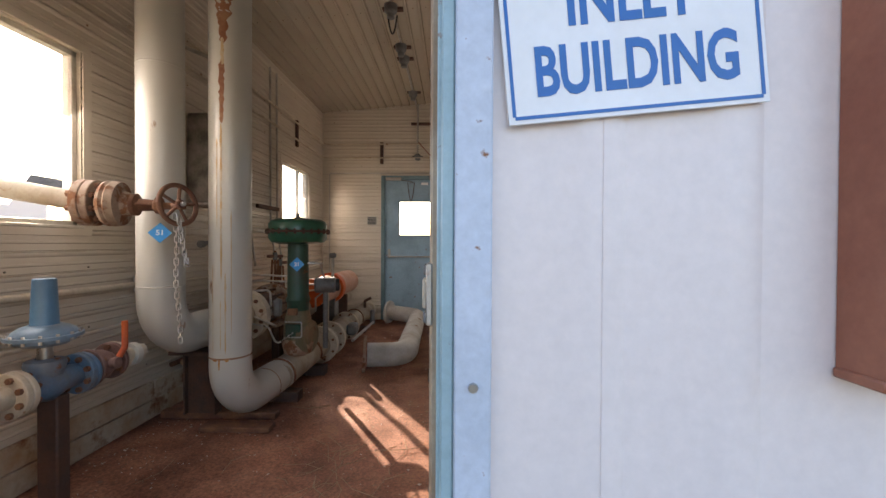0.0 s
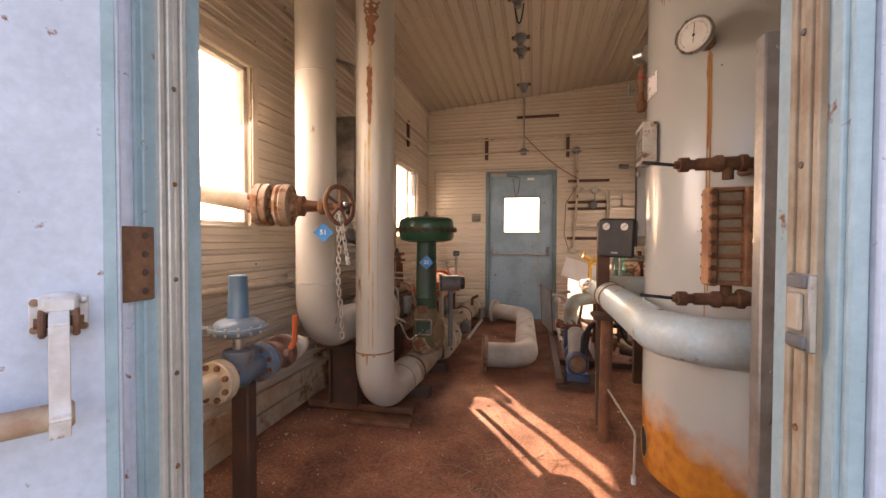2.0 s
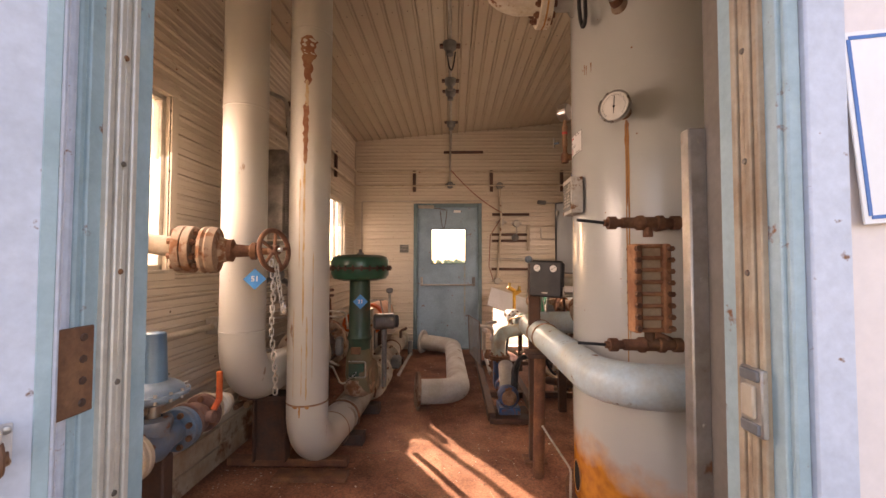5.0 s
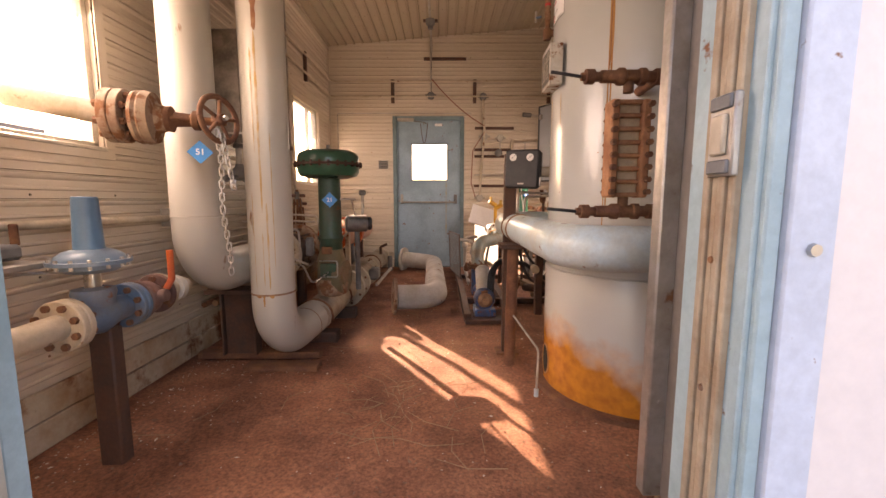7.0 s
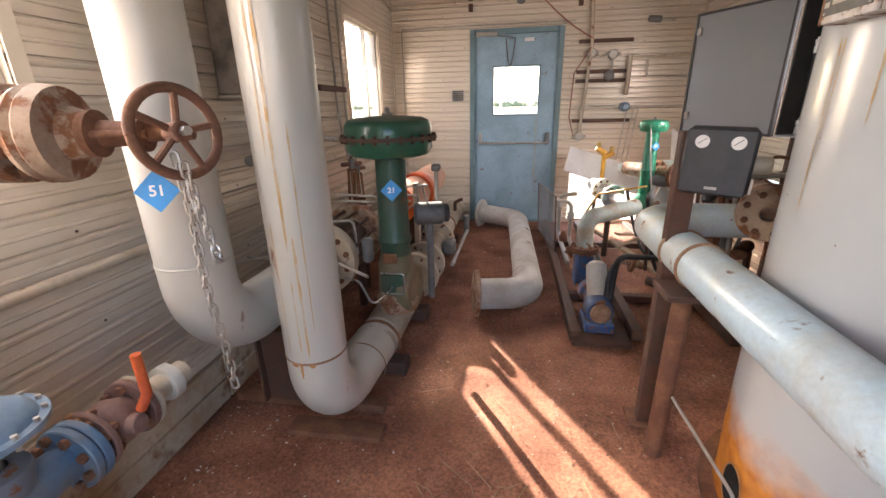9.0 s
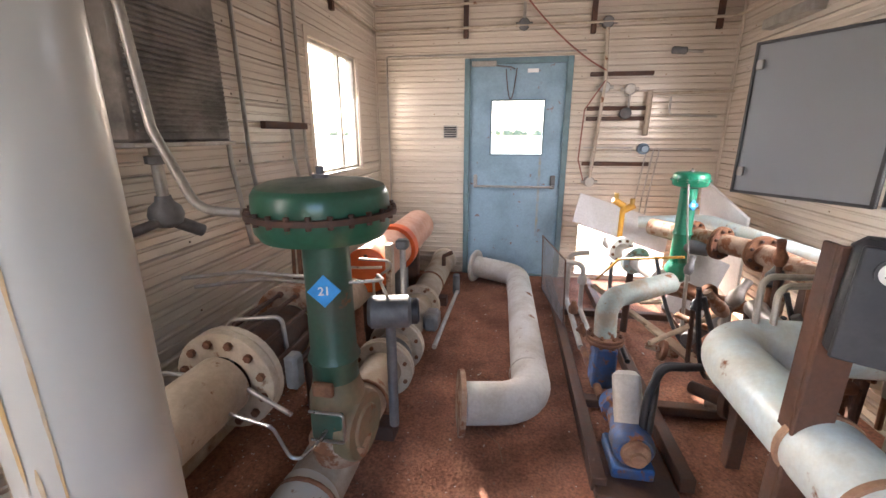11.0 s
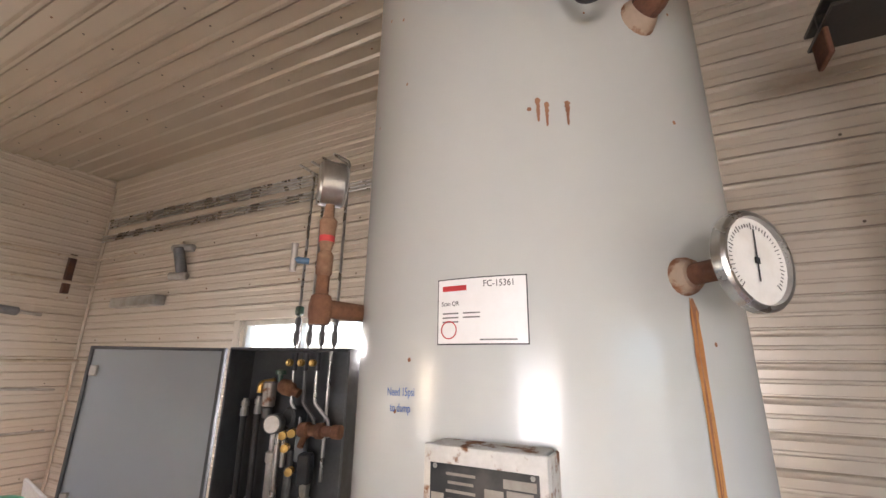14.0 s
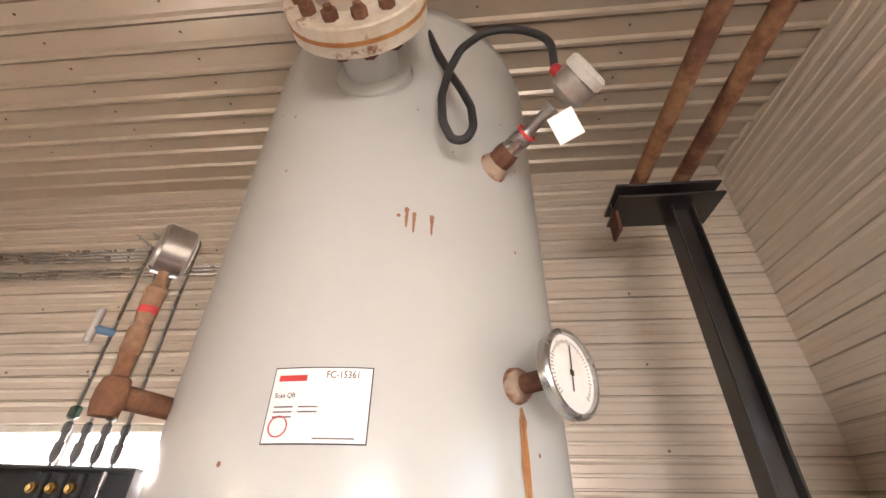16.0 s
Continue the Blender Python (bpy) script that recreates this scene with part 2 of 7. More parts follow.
def tank_rust():
    """Tank skirt: grey paint that turns to orange rust below a ragged line."""
    m = TANK.copy()
    m.name = "tank_skirt_paint"
    nt = m.node_tree
    N, L = nt.nodes, nt.links
    bs = N["Principled BSDF"]
    old = bs.inputs["Base Color"].links[0].from_socket
    tc = N.new("ShaderNodeTexCoord")
    sep = N.new("ShaderNodeSeparateXYZ")
    L.new(tc.outputs["Object"], sep.inputs["Vector"])
    no = N.new("ShaderNodeTexNoise")
    no.inputs["Scale"].default_value = 5.5
    no.inputs["Detail"].default_value = 8
    L.new(tc.outputs["Object"], no.inputs["Vector"])
    a = N.new("ShaderNodeMath")
    a.operation = 'MULTIPLY_ADD'
    L.new(no.outputs["Fac"], a.inputs[0])
    a.inputs[1].default_value = 0.36
    L.new(sep.outputs["Z"], a.inputs[2])
    x = N.new("ShaderNodeMath")
    x.operation = 'MULTIPLY_ADD'
    L.new(sep.outputs["X"], x.inputs[0])
    x.inputs[1].default_value = 0.55
    L.new(a.outputs[0], x.inputs[2])
    r = N.new("ShaderNodeValToRGB")
    r.color_ramp.elements[0].position, r.color_ramp.elements[1].position = 0.86, 1.2
    r.color_ramp.elements[0].color, r.color_ramp.elements[1].color = (1, 1, 1, 1), (0, 0, 0, 1)
    L.new(x.outputs[0], r.inputs["Fac"])
    n2 = N.new("ShaderNodeTexNoise")
    n2.inputs["Scale"].default_value = 18
    L.new(tc.outputs["Object"], n2.inputs["Vector"])
    cr = N.new("ShaderNodeValToRGB")
    cr.color_ramp.elements[0].position, cr.color_ramp.elements[1].position = 0.35, 0.7
    cr.color_ramp.elements[0].color, cr.color_ramp.elements[1].color = (0.62, 0.25, 0.035, 1), (0.42, 0.15, 0.03, 1)
    L.new(n2.outputs["Fac"], cr.inputs["Fac"])
    mx = N.new("ShaderNodeMix")
    mx.data_type = 'RGBA'
    L.new(r.outputs["Color"], mx.inputs["Factor"])
    L.new(old, mx.inputs["A"])
    L.new(cr.outputs["Color"], mx.inputs["B"])
    L.new(mx.outputs["Result"], bs.inputs["Base Color"])
    return m


TANKSKIRT = tank_rust()

# ---- building helpers ----


def thing(name, base, label, category, group="", kind=""):
    e = new(name)
    e.empty_display_size = 0.1
    e.location = base
    e["base"] = tuple(base)
    return tagged(e, label, category, group, kind)


def part(name, bm, material, parent=None, label="", smooth=True):
    me = bpy.data.meshes.new(name)
    bmesh.ops.recalc_face_normals(bm, faces=bm.faces)
    bm.to_mesh(me)
    bm.free()
    me.materials.append(material)
    if smooth:
        for p in me.polygons:
            p.use_smooth = True
        me.set_sharp_from_angle(angle=radians(38))
    ob = new(name, me)
    if parent is not None:
        ob.parent = parent
        top = parent
        while top.parent is not None:
            top = top.parent
        if parent.type == 'EMPTY':
            ob.matrix_parent_inverse = Matrix.Translation(parent.location).inverted()
        elif top.type == 'EMPTY':
            ob.matrix_parent_inverse = Matrix.Identity(4)
    if label:
        ob["label"] = label
    return ob


def single(name, bm, material, label, category="", group="", kind="", smooth=True):
    return tagged(part(name, bm, material, None, "", smooth), label, category, group, kind)


def box(bm, c, s, bev=0.004, rot=None):
    """Box by centre and size."""
    r = bmesh.ops.create_cube(bm, size=1.0)
    vs = r["verts"]
    m = Matrix.Translation(c) @ (rot.to_4x4() if rot is not None else Matrix.Identity(4)) @ Matrix.Diagonal((*s, 1))
    bmesh.ops.transform(bm, matrix=m, verts=vs)
    if bev > 0:
        es = list({e for v in vs for e in v.link_edges})
        bmesh.ops.bevel(bm, geom=es, offset=min(bev, min(s) * 0.3), segments=1, affect='EDGES', profile=0.5)
    return bm


def bx(c, s, bev=0.004, rot=None):
    return box(bmesh.new(), c, s, bev, rot)


def span(bm, a, b, bev=0.003):
    """Box by two corners."""
    a, b = Vector(a), Vector(b)
    return box(bm, (a + b) / 2, [abs(v) for v in (b - a)], bev)


def axis_frame(d):
    d = Vector(d).normalized()
    up = Vector((0, 0, 1)) if abs(d.z) < 0.95 else Vector((1, 0, 0))
    u = d.cross(up).normalized()
    return d, u, u.cross(d).normalized()


def lathe(bm, p, d, prof, seg=24):
    """Revolve (distance along d, radius) pairs about the axis from p."""
    d, u, v = axis_frame(d)
    p = Vector(p)
    rings = []
    for t, r in prof:
        if r < 1e-5:
            rings.append([bm.verts.new(p + d * t)])
        else:
            rings.append([bm.verts.new(p + d * t + (u * math.cos(2 * math.pi * k / seg) + v * math.sin(2 * math.pi * k / seg)) * r) for k in range(seg)])
    for a, b in zip(rings, rings[1:]):
        for k in range(seg):
            k2 = (k + 1) % seg
            if len(a) == 1 and len(b) == 1:
                continue
            if len(a) == 1:
                bm.faces.new((a[0], b[k], b[k2]))
            elif len(b) == 1:
                bm.faces.new((a[k], a[k2], b[0]))
            else:
                bm.faces.new((a[k], a[k2], b[k2], b[k]))
    return bm


def rod(bm, a, b, r, seg=16, bev=0.0):
    a, b = Vector(a), Vector(b)
    n = (b - a).length
    e = min(bev, r * 0.5, n * 0.3)
    prof = [(0, 0), (0, r - e), (e, r), (n - e, r), (n, r - e), (n, 0)] if e > 0 else [(0, 0), (0, r), (n, r), (n, 0)]
    return lathe(bm, a, b - a, prof, seg)


def rodp(a, b, r, seg=16, bev=0.0):
    return rod(bmesh.new(), a, b, r, seg, bev)


def fillet(pts, rad, n=8):
    pts = [Vector(p) for p in pts]
    out = [pts[0]]
    for i in range(1, len(pts) - 1):
        a, b, c = pts[i - 1], pts[i], pts[i + 1]
        u, w = (a - b).normalized(), (c - b).normalized()
        ang = u.angle(w)
        if ang > 3.1:
            out.append(b)
            continue
        rr = rad[i - 1] if isinstance(rad, (list, tuple)) else rad
        t = min(rr / math.tan(ang / 2), (a - b).length * 0.49, (c - b).length * 0.49)
        r2 = t * math.tan(ang / 2)
        centre = b + (u + w).normalized() * (r2 / math.sin(ang / 2))
        s, e = b + u * t - centre, b + w * t - centre
        tot = s.angle(e)
        for k in range(n + 1):
            f = k / n
            out.append(centre + (s * math.sin((1 - f) * tot) + e * math.sin(f * tot)) / math.sin(tot))
    out.append(pts[-1])
    return out


def sweep(bm, pts, r, seg=12, caps=True):
    """Round tube along a line of points."""
    pts = [Vector(p) for p in pts]
    d0, u, v = axis_frame(pts[1] - pts[0])
    rings = []
    for i, p in enumerate(pts):
        if i == 0:
            d = (pts[1] - p).normalized()
        elif i == len(pts) - 1:
            d = (p - pts[i - 1]).normalized()
        else:
            d = ((p - pts[i - 1]).normalized() + (pts[i + 1] - p).normalized()).normalized()
        q = d0.rotation_difference(d)
        u, v, d0 = q @ u, q @ v, d
        rings.append([bm.verts.new(p + (u * math.cos(2 * math.pi * k / seg) + v * math.sin(2 * math.pi * k / seg)) * r) for k in range(seg)])
    for a, b in zip(rings, rings[1:]):
        for k in range(seg):
            bm.faces.new((a[k], a[(k + 1) % seg], b[(k + 1) % seg], b[k]))
    if caps:
        bm.faces.new(rings[0])
        bm.faces.new(rings[-1])
    return bm


def tube(pts, r, rad=0.05, seg=12, n=6):
    return sweep(bmesh.new(), fillet(pts, rad, n), r, seg)


def bend(a, b, sag, n=14):
    """Hanging line from a to b."""
    a, b = Vector(a), Vector(b)
    return [a.lerp(b, k / n) - Vector((0, 0, sag * 4 * (k / n) * (1 - k / n))) for k in range(n + 1)]


def flange(parent, p, d, r, th, bore, mater=None, bolts=8, bolt_mat=None, nut=0.012, name="flange", pair=True, label=""):
    """A bolted flange pair, or a single flange, centred at p along d, with its bolts as parts."""
    mater, bolt_mat = mater or CREAMPIPE, bolt_mat or RUST
    d, u, v = axis_frame(d)
    p = Vector(p)
    faces = (-th, 0.0) if pair else (-th / 2,)
    discs = []
    for off in faces:
        bm = lathe(bmesh.new(), p + d * (off + 0.002), d, [(0, bore), (0, r - 0.003), (0.003, r), (th - 0.006, r), (th - 0.003, r - 0.003), (th - 0.003, bore), (0, bore)], 32)
        discs.append(part(name, bm, mater, parent, label))
    half = th * (1.0 if pair else 0.5)
    me = None
    for k in range(bolts):
        an = 2 * math.pi * (k + 0.5) / bolts
        c = p + (u * math.cos(an) + v * math.sin(an)) * (bore + (r - bore) * 0.6)
        bm = lathe(bmesh.new(), c - d * (half + nut), d, [(0, 0), (0, nut), (nut, nut), (nut, nut * 0.6), (nut + 2 * half, nut * 0.6), (nut + 2 * half, nut), (2 * nut + 2 * half, nut), (2 * nut + 2 * half, nut * 0.55), (2.6 * nut + 2 * half, nut * 0.55), (2.6 * nut + 2 * half, 0)], 6)
        part("bolt", bm, bolt_mat, parent, "", False)
    return discs


def text_bm(body, size, m, width=1.0, extrude=0.0005, offset=0.0, spacing=1.0):
    c = bpy.data.curves.new("text", 'FONT')
    c.body, c.size, c.extrude, c.offset, c.space_character = body, size, extrude, offset, spacing
    c.align_x, c.align_y = 'CENTER', 'CENTER'
    c.resolution_u = 3
    ob = bpy.data.objects.new("text", c)
    scene.collection.objects.link(ob)
    dg = bpy.context.evaluated_depsgraph_get()
    me = bpy.data.meshes.new_from_object(ob.evaluated_get(dg))
    bm = bmesh.new()
    bm.from_mesh(me)
    bpy.data.objects.remove(ob)
    bpy.data.curves.remove(c)
    bpy.data.meshes.remove(me)
    bmesh.ops.transform(bm, matrix=m @ Matrix.Diagonal((width, 1, 1, 1)), verts=bm.verts)
    return bm


def facing(p, normal, roll=0.0):
    """A pose whose z axis is the normal and whose y axis points up."""
    n = Vector(normal).normalized()
    x = Vector((0, 0, 1)).cross(n).normalized()
    y = n.cross(x)
    m = Matrix((x, y, n)).transposed().to_4x4()
    return Matrix.Translation(p) @ m @ Matrix.Rotation(radians(roll), 4, 'Z')


def plate(m, w, h, th=0.003, bev=0.001):
    """A thin plate in the xy plane of pose m, its face at z = th."""
    bm = bmesh.new()
    box(bm, (0, 0, th / 2), (w, h, th), bev)
    bmesh.ops.transform(bm, matrix=m, verts=bm.verts)
    return bm


# ---- structure ----
X0, X1, Y0, Y1 = -1.38, 1.85, 0.75, 6.1
PITCH = 0.1063
CEILING_PITCH = 0.1143


def ceil_z(x):
    return 3.044 + 0.084 * (x - X0)


def rects(u0, u1, z0, z1, holes):
    """Split a wall into rectangles around its openings."""
    us = sorted({u0, u1, *(h[0] for h in holes), *(h[1] for h in holes)})
    out = []
    for a, b in zip(us, us[1:]):
        cuts = sorted((h[2], h[3]) for h in holes if h[0] <= a + 1e-6 and h[1] >= b - 1e-6)
        z = z0
        for c, d in cuts:
            if c > z:
                out.append((a, b, z, c))
            z = d
        if z < z1:
            out.append((a, b, z, z1))
    return out


def ribs(z0, z1):
    """Profile of the siding: flat pans with a rounded rib and a groove at each lap, and a low ridge between laps."""
    pts = {z0: 0.0, z1: 0.0}
    k = math.floor(z0 / PITCH)
    while k * PITCH < z1 + PITCH:
        for dz, o in ((-0.016, 0.0), (-0.011, 0.0055), (-0.004, 0.0085), (0.003, 0.0085), (0.007, 0.004), (0.009, -0.012), (0.0138, -0.012), (0.016, 0.0), (0.047, 0.0), (0.051, 0.0055), (0.057, 0.0065), (0.0605, 0.0055), (0.0635, 0.0)):
            z = k * PITCH + dz
            if z0 < z < z1:
                pts[z] = o
        k += 1
    return sorted(pts.items())


def ribbed_wall(name, label, place, u0, u1, z0, z1, holes, th=0.1):
    """place(u, z, o): the point at u along the wall, height z, o out of the inner face. The outer skin lies th behind it."""
    bm = bmesh.new()
    for a, b, c, d in rects(u0, u1, z0, z1, holes):
        pr = ribs(c, d)
        rows = [[bm.verts.new(place(u, z, o)) for z, o in pr] for u in (a, b)]
        for k in range(len(pr) - 1):
            bm.faces.new((rows[0][k], rows[1][k], rows[1][k + 1], rows[0][k + 1]))
        q = [bm.verts.new(place(u, z, -th)) for u, z in ((a, c), (b, c), (b, d), (a, d))]
        bm.faces.new(q)
    for a, b, c, d in holes:
        for (ua, za), (ub, zb) in (((a, c), (b, c)), ((b, c), (b, d)), ((b, d), (a, d)), ((a, d), (a, c))):
            bm.faces.new([bm.verts.new(place(u, z, o)) for u, z, o in ((ua, za, 0), (ub, zb, 0), (ub, zb, -th), (ua, za, -th))])
    bmesh.ops.remove_doubles(bm, verts=bm.verts, dist=0.0002)
    return single(name, bm, SIDING, label, "wall", kind="structure")


WIN1, WIN2, WIN3 = (1.2, 2.14, 1.2, 2.1), (4.65, 5.54, 1.15, 2.06), (3.3, 4.25, 1.15, 2.04)
wall_left = ribbed_wall("wall_left", "cream ribbed metal siding wall with two windows", lambda u, z, o: (X0 + o, u, z), Y0 - 0.05, Y1 + 0.09, -0.05, 3.1, [WIN1, WIN2])
wall_right = ribbed_wall("wall_right", "cream ribbed metal siding wall behind the tank", lambda u, z, o: (X1 - o, u, z), Y0 - 0.05, Y1 + 0.09, -0.05, 3.36, [WIN3])
DOORHOLE = (-0.455, 0.455, 0.0, 2.075)
wall_back = ribbed_wall("wall_back", "cream ribbed metal siding wall with a blue door", lambda u, z, o: (u, Y1 - o, z), X0 - 0.09, X1 + 0.09, -0.05, 3.35, [DOORHOLE, (0.66, 1.5, 0.04, 0.62)])
ENTRY = (-0.44, 0.535, 0.0, 2.1)
wall_front = ribbed_wall("wall_front", "cream ribbed metal siding wall beside the entrance", lambda u, z, o: (u, Y0 + o, z), X0 - 0.09, X1 + 0.09, -0.05, 3.35, [ENTRY], th=0.06)

# ceiling: ribs run along the room
bm = bmesh.new()
xs = []
k = 0
while X0 - 0.1 + k * CEILING_PITCH < X1 + 0.12:
    x = X0 - 0.1 + k * CEILING_PITCH
    xs += [(x, 0), (x + 0.010, -0.013), (x + 0.024, -0.013), (x + 0.030, 0.009), (x + 0.036, 0.009), (x + 0.039, 0)]
    k += 1
for a, b in ((Y0 - 0.1, 3.4), (3.4, Y1 + 0.1)):
    rows = [[bm.verts.new((x, y, ceil_z(x) + o + (0.003 if b > 5 else 0))) for x, o in xs] for y in (a - 0.02, b)]
    for i in range(len(xs) - 1):
        bm.faces.new((rows[0][i], rows[0][i + 1], rows[1][i + 1], rows[1][i]))
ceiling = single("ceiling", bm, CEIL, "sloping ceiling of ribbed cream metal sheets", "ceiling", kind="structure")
bm = bmesh.new()
vs = [bm.verts.new((x, y, ceil_z(x) + dz)) for dz in (0.06, 0.16) for x, y in ((X0 - 0.2, Y0 - 0.25), (X1 + 0.2, Y0 - 0.25), (X1 + 0.2, Y1 + 0.2), (X0 - 0.2, Y1 + 0.2))]
for f in ((0, 1, 2, 3), (4, 5, 6, 7), (0, 1, 5, 4), (1, 2, 6, 5), (2, 3, 7, 6), (3, 0, 4, 7)):
    bm.faces.new([vs[i] for i in f])
single("roof", bm, ROOF, "flat sloping metal roof over the building", "roof", kind="structure", smooth=False)

# floor of trodden earth
bm = bmesh.new()
nx, ny = 110, 180
grid = []
for j in range(ny + 1):
    y = 0.3 + (Y1 + 0.1 - 0.3) * j / ny
    row = []
    for i in range(nx + 1):
        x = X0 - 0.1 + (X1 - X0 + 0.2) * i / nx
        h = 0.012 * noise.noise((x * 2.2, y * 2.2, 0)) + 0.005 * noise.noise((x * 9, y * 9, 3)) + 0.003 * noise.noise((x * 26, y * 26, 7))
        row.append(bm.verts.new((x, y, h - 0.006)))
    grid.append(row)
for j in range(ny):
    for i in range(nx):
        bm.faces.new((grid[j][i], grid[j][i + 1], grid[j + 1][i + 1], grid[j + 1][i]))
single("floor", bm, DIRT, "red-brown trodden dirt floor", "floor", kind="structure")
bm = bmesh.new()
n = 40
gr = [[bm.verts.new((math.copysign(abs(i / n * 2 - 1) ** 4 * 900, i - n / 2), 3 + math.copysign(abs(j / n * 2 - 1) ** 4 * 900, j - n / 2), -0.06)) for i in range(n + 1)] for j in range(n + 1)]
for j in range(n):
    for i in range(n):
        bm.faces.new((gr[j][i], gr[j][i + 1], gr[j + 1][i + 1], gr[j + 1][i]))
single("ground", bm, GRAVEL, "pale dry ground around the building", "ground", kind="structure")

# plinth boards along the left wall
pl = thing("plinth", (X0 + 0.02, 3.3, 0), "stained boards along the foot of the wall", "plinth", kind="structure")
for y0, y1 in ((0.76, 2.62), (2.63, 4.3), (4.31, 6.05)):
    for z0, z1 in ((0.0, 0.115), (0.119, 0.235)):
        part("board", span(bmesh.new(), (X0 + 0.009, y0, z0), (X0 + 0.03, y1, z1), 0.005), PLINTH, pl)

# trims in corners and at the ceiling
bm = bmesh.new()
for x, s in ((X0, 1), (X1, -1)):
    span(bm, (x + s * 0.008, Y1 - 0.05, 0.25), (x + s * 0.014, Y1 - 0.01, 3.02), 0.001)
    span(bm, (x + s * 0.009, Y0 + 0.02, ceil_z(x) - 0.075), (x + s * 0.02, Y1 - 0.01, ceil_z(x) - 0.012), 0.003)
single("trim", bm, SIDING, "cream metal corner and ceiling trim", "trim", kind="structure")


def window(name, side, hole, mull, label):
    """A sliding window: frame, sill, stile and panes in a side wall's opening."""
    y0, y1, z0, z1 = hole
    xi = X0 if side < 0 else X1
    s = -side
    w = thing(name, (xi, (y0 + y1) / 2, z0), label, "window", kind="structure")
    bm = bmesh.new()
    f = 0.028
    for a, b in (((y0, z0), (y1, z0 + f)), ((y0, z1 - f), (y1, z1)), ((y0, z0), (y0 + f, z1)), ((y1 - f, z0), (y1, z1))):
        span(bm, (xi - s * 0.07, a[0], a[1]), (xi - s * 0.02, b[0], b[1]), 0.003)
    part("window_frame", bm, WINFRAME, w)
    bm = bmesh.new()
    for a, b in (((y0 - 0.05, z0 - 0.05), (y1 + 0.05, z0)), ((y0 - 0.05, z1), (y1 + 0.05, z1 + 0.05)), ((y0 - 0.05, z0), (y0, z1)), ((y1, z0), (y1 + 0.05, z1))):
        span(bm, (xi + s * 0.008, a[0], a[1]), (xi + s * 0.014, b[0], b[1]), 0.002)
    part("casing", bm, SIDING, w)
    part("window_sill", span(bmesh.new(), (xi - s * 0.05, y0, z0 - 0.012), (xi + s * 0.022, y1, z0 + 0.004), 0.003), WINFRAME, w)
    part("stile", span(bmesh.new(), (xi - s * 0.062, mull - 0.02, z0 + f), (xi - s * 0.022, mull + 0.02, z1 - f), 0.003), WINFRAME, w)
    for a, b, o in ((y0 + f, mull, 0.052), (mull, y1 - f, 0.038)):
        p = part("pane", span(bmesh.new(), (xi - s * (o + 0.002), a, z0 + f), (xi - s * (o - 0.002), b, z1 - f), 0), GLASS, w, "dusty clear glass pane", False)
        p.visible_shadow = False
    return w


window("window_1", -1, WIN1, 1.69, "sliding window with pale metal frame, bright sky outside")
window("window_2", -1, WIN2, 5.22, "sliding window with pale metal frame in the cream wall")
window("window_3", 1, WIN3, 3.8, "sliding window partly hidden behind the open cabinet")

# back door
door = thing("door_1", (0, Y1, 0), "faded blue steel door with window and panic bar, closed", "door", kind="structure")
bm = bmesh.new()
for a, b in (((-0.5, 0, 0), (-0.445, 0, 2.12)), ((0.445, 0, 0), (0.5, 0, 2.12)), ((-0.445, 0, 2.065), (0.445, 0, 2.12))):
    span(bm, (a[0], Y1 - 0.018, a[2]), (b[0], Y1 + 0.1, b[2]), 0.004)
part("door_frame", bm, FRAMETEAL, door, "dark teal steel frame")
bm = bmesh.new()
wl, wr, wb, wt = -0.232, 0.256, 1.245, 1.74
for a, b in (((-0.4455, 0.013), (wl, 2.066)), ((wr, 0.013), (0.4455, 2.066)), ((wl, 0.013), (wr, wb)), ((wl, wt), (wr, 2.066))):
    span(bm, (a[0], Y1 + 0.012, a[1]), (b[0], Y1 + 0.057, b[1]), 0)
bmesh.ops.remove_doubles(bm, verts=bm.verts, dist=0.0005)
leaf = part("door_leaf", bm, BLUEDOOR, door, "faded blue paint with streaks")
bm = bmesh.new()
for a, b in (((wl - 0.014, wb - 0.014), (wr + 0.014, wb)), ((wl - 0.014, wt), (wr + 0.014, wt + 0.014)), ((wl - 0.014, wb), (wl, wt)), ((wr, wb), (wr + 0.014, wt))):
    span(bm, (a[0], Y1 + 0.004, a[1]), (b[0], Y1 + 0.016, b[1]), 0.002)
part("window_frame", bm, FRAMETEAL, door)
p = part("pane", span(bmesh.new(), (wl, Y1 + 0.03, wb), (wr, Y1 + 0.034, wt), 0), GLASS, door, "clear glass pane", False)
p.visible_shadow = False
part("panic_bar", rodp((-0.385, Y1 - 0.05, 0.93), (0.385, Y1 - 0.05, 0.93), 0.011, 12), CONDUIT, door, "grey steel crash bar")
for x, s in ((-0.38, 0.035), (0.38, 0.045)):
    bm = bx((x, Y1 - 0.008, 0.975), (s, 0.04, 0.13), 0.006)
    span(bm, (x - 0.012, Y1 - 0.06, 0.915), (x + 0.012, Y1 - 0.01, 0.95), 0.003)
    part("bracket", bm, CASTGREY if x > 0 else CONDUIT, door)
part("closer", span(bmesh.new(), (-0.43, Y1 - 0.05, 2.045), (-0.2, Y1 - 0.005, 2.09), 0.005), CONDUIT, door)
part("closer_arm", tube([(-0.2, Y1 - 0.03, 2.05), (-0.06, Y1 - 0.04, 2.03), (-0.03, Y1 - 0.006, 2.02)], 0.007, 0.02), CASTGREY, door)
part("chain", sweep(bmesh.new(), bend((-0.11, Y1 - 0.0, 2.02), (-0.01, Y1 - 0.0, 2.03), 0.27), 0.005, 6), RUSTDARK, door)
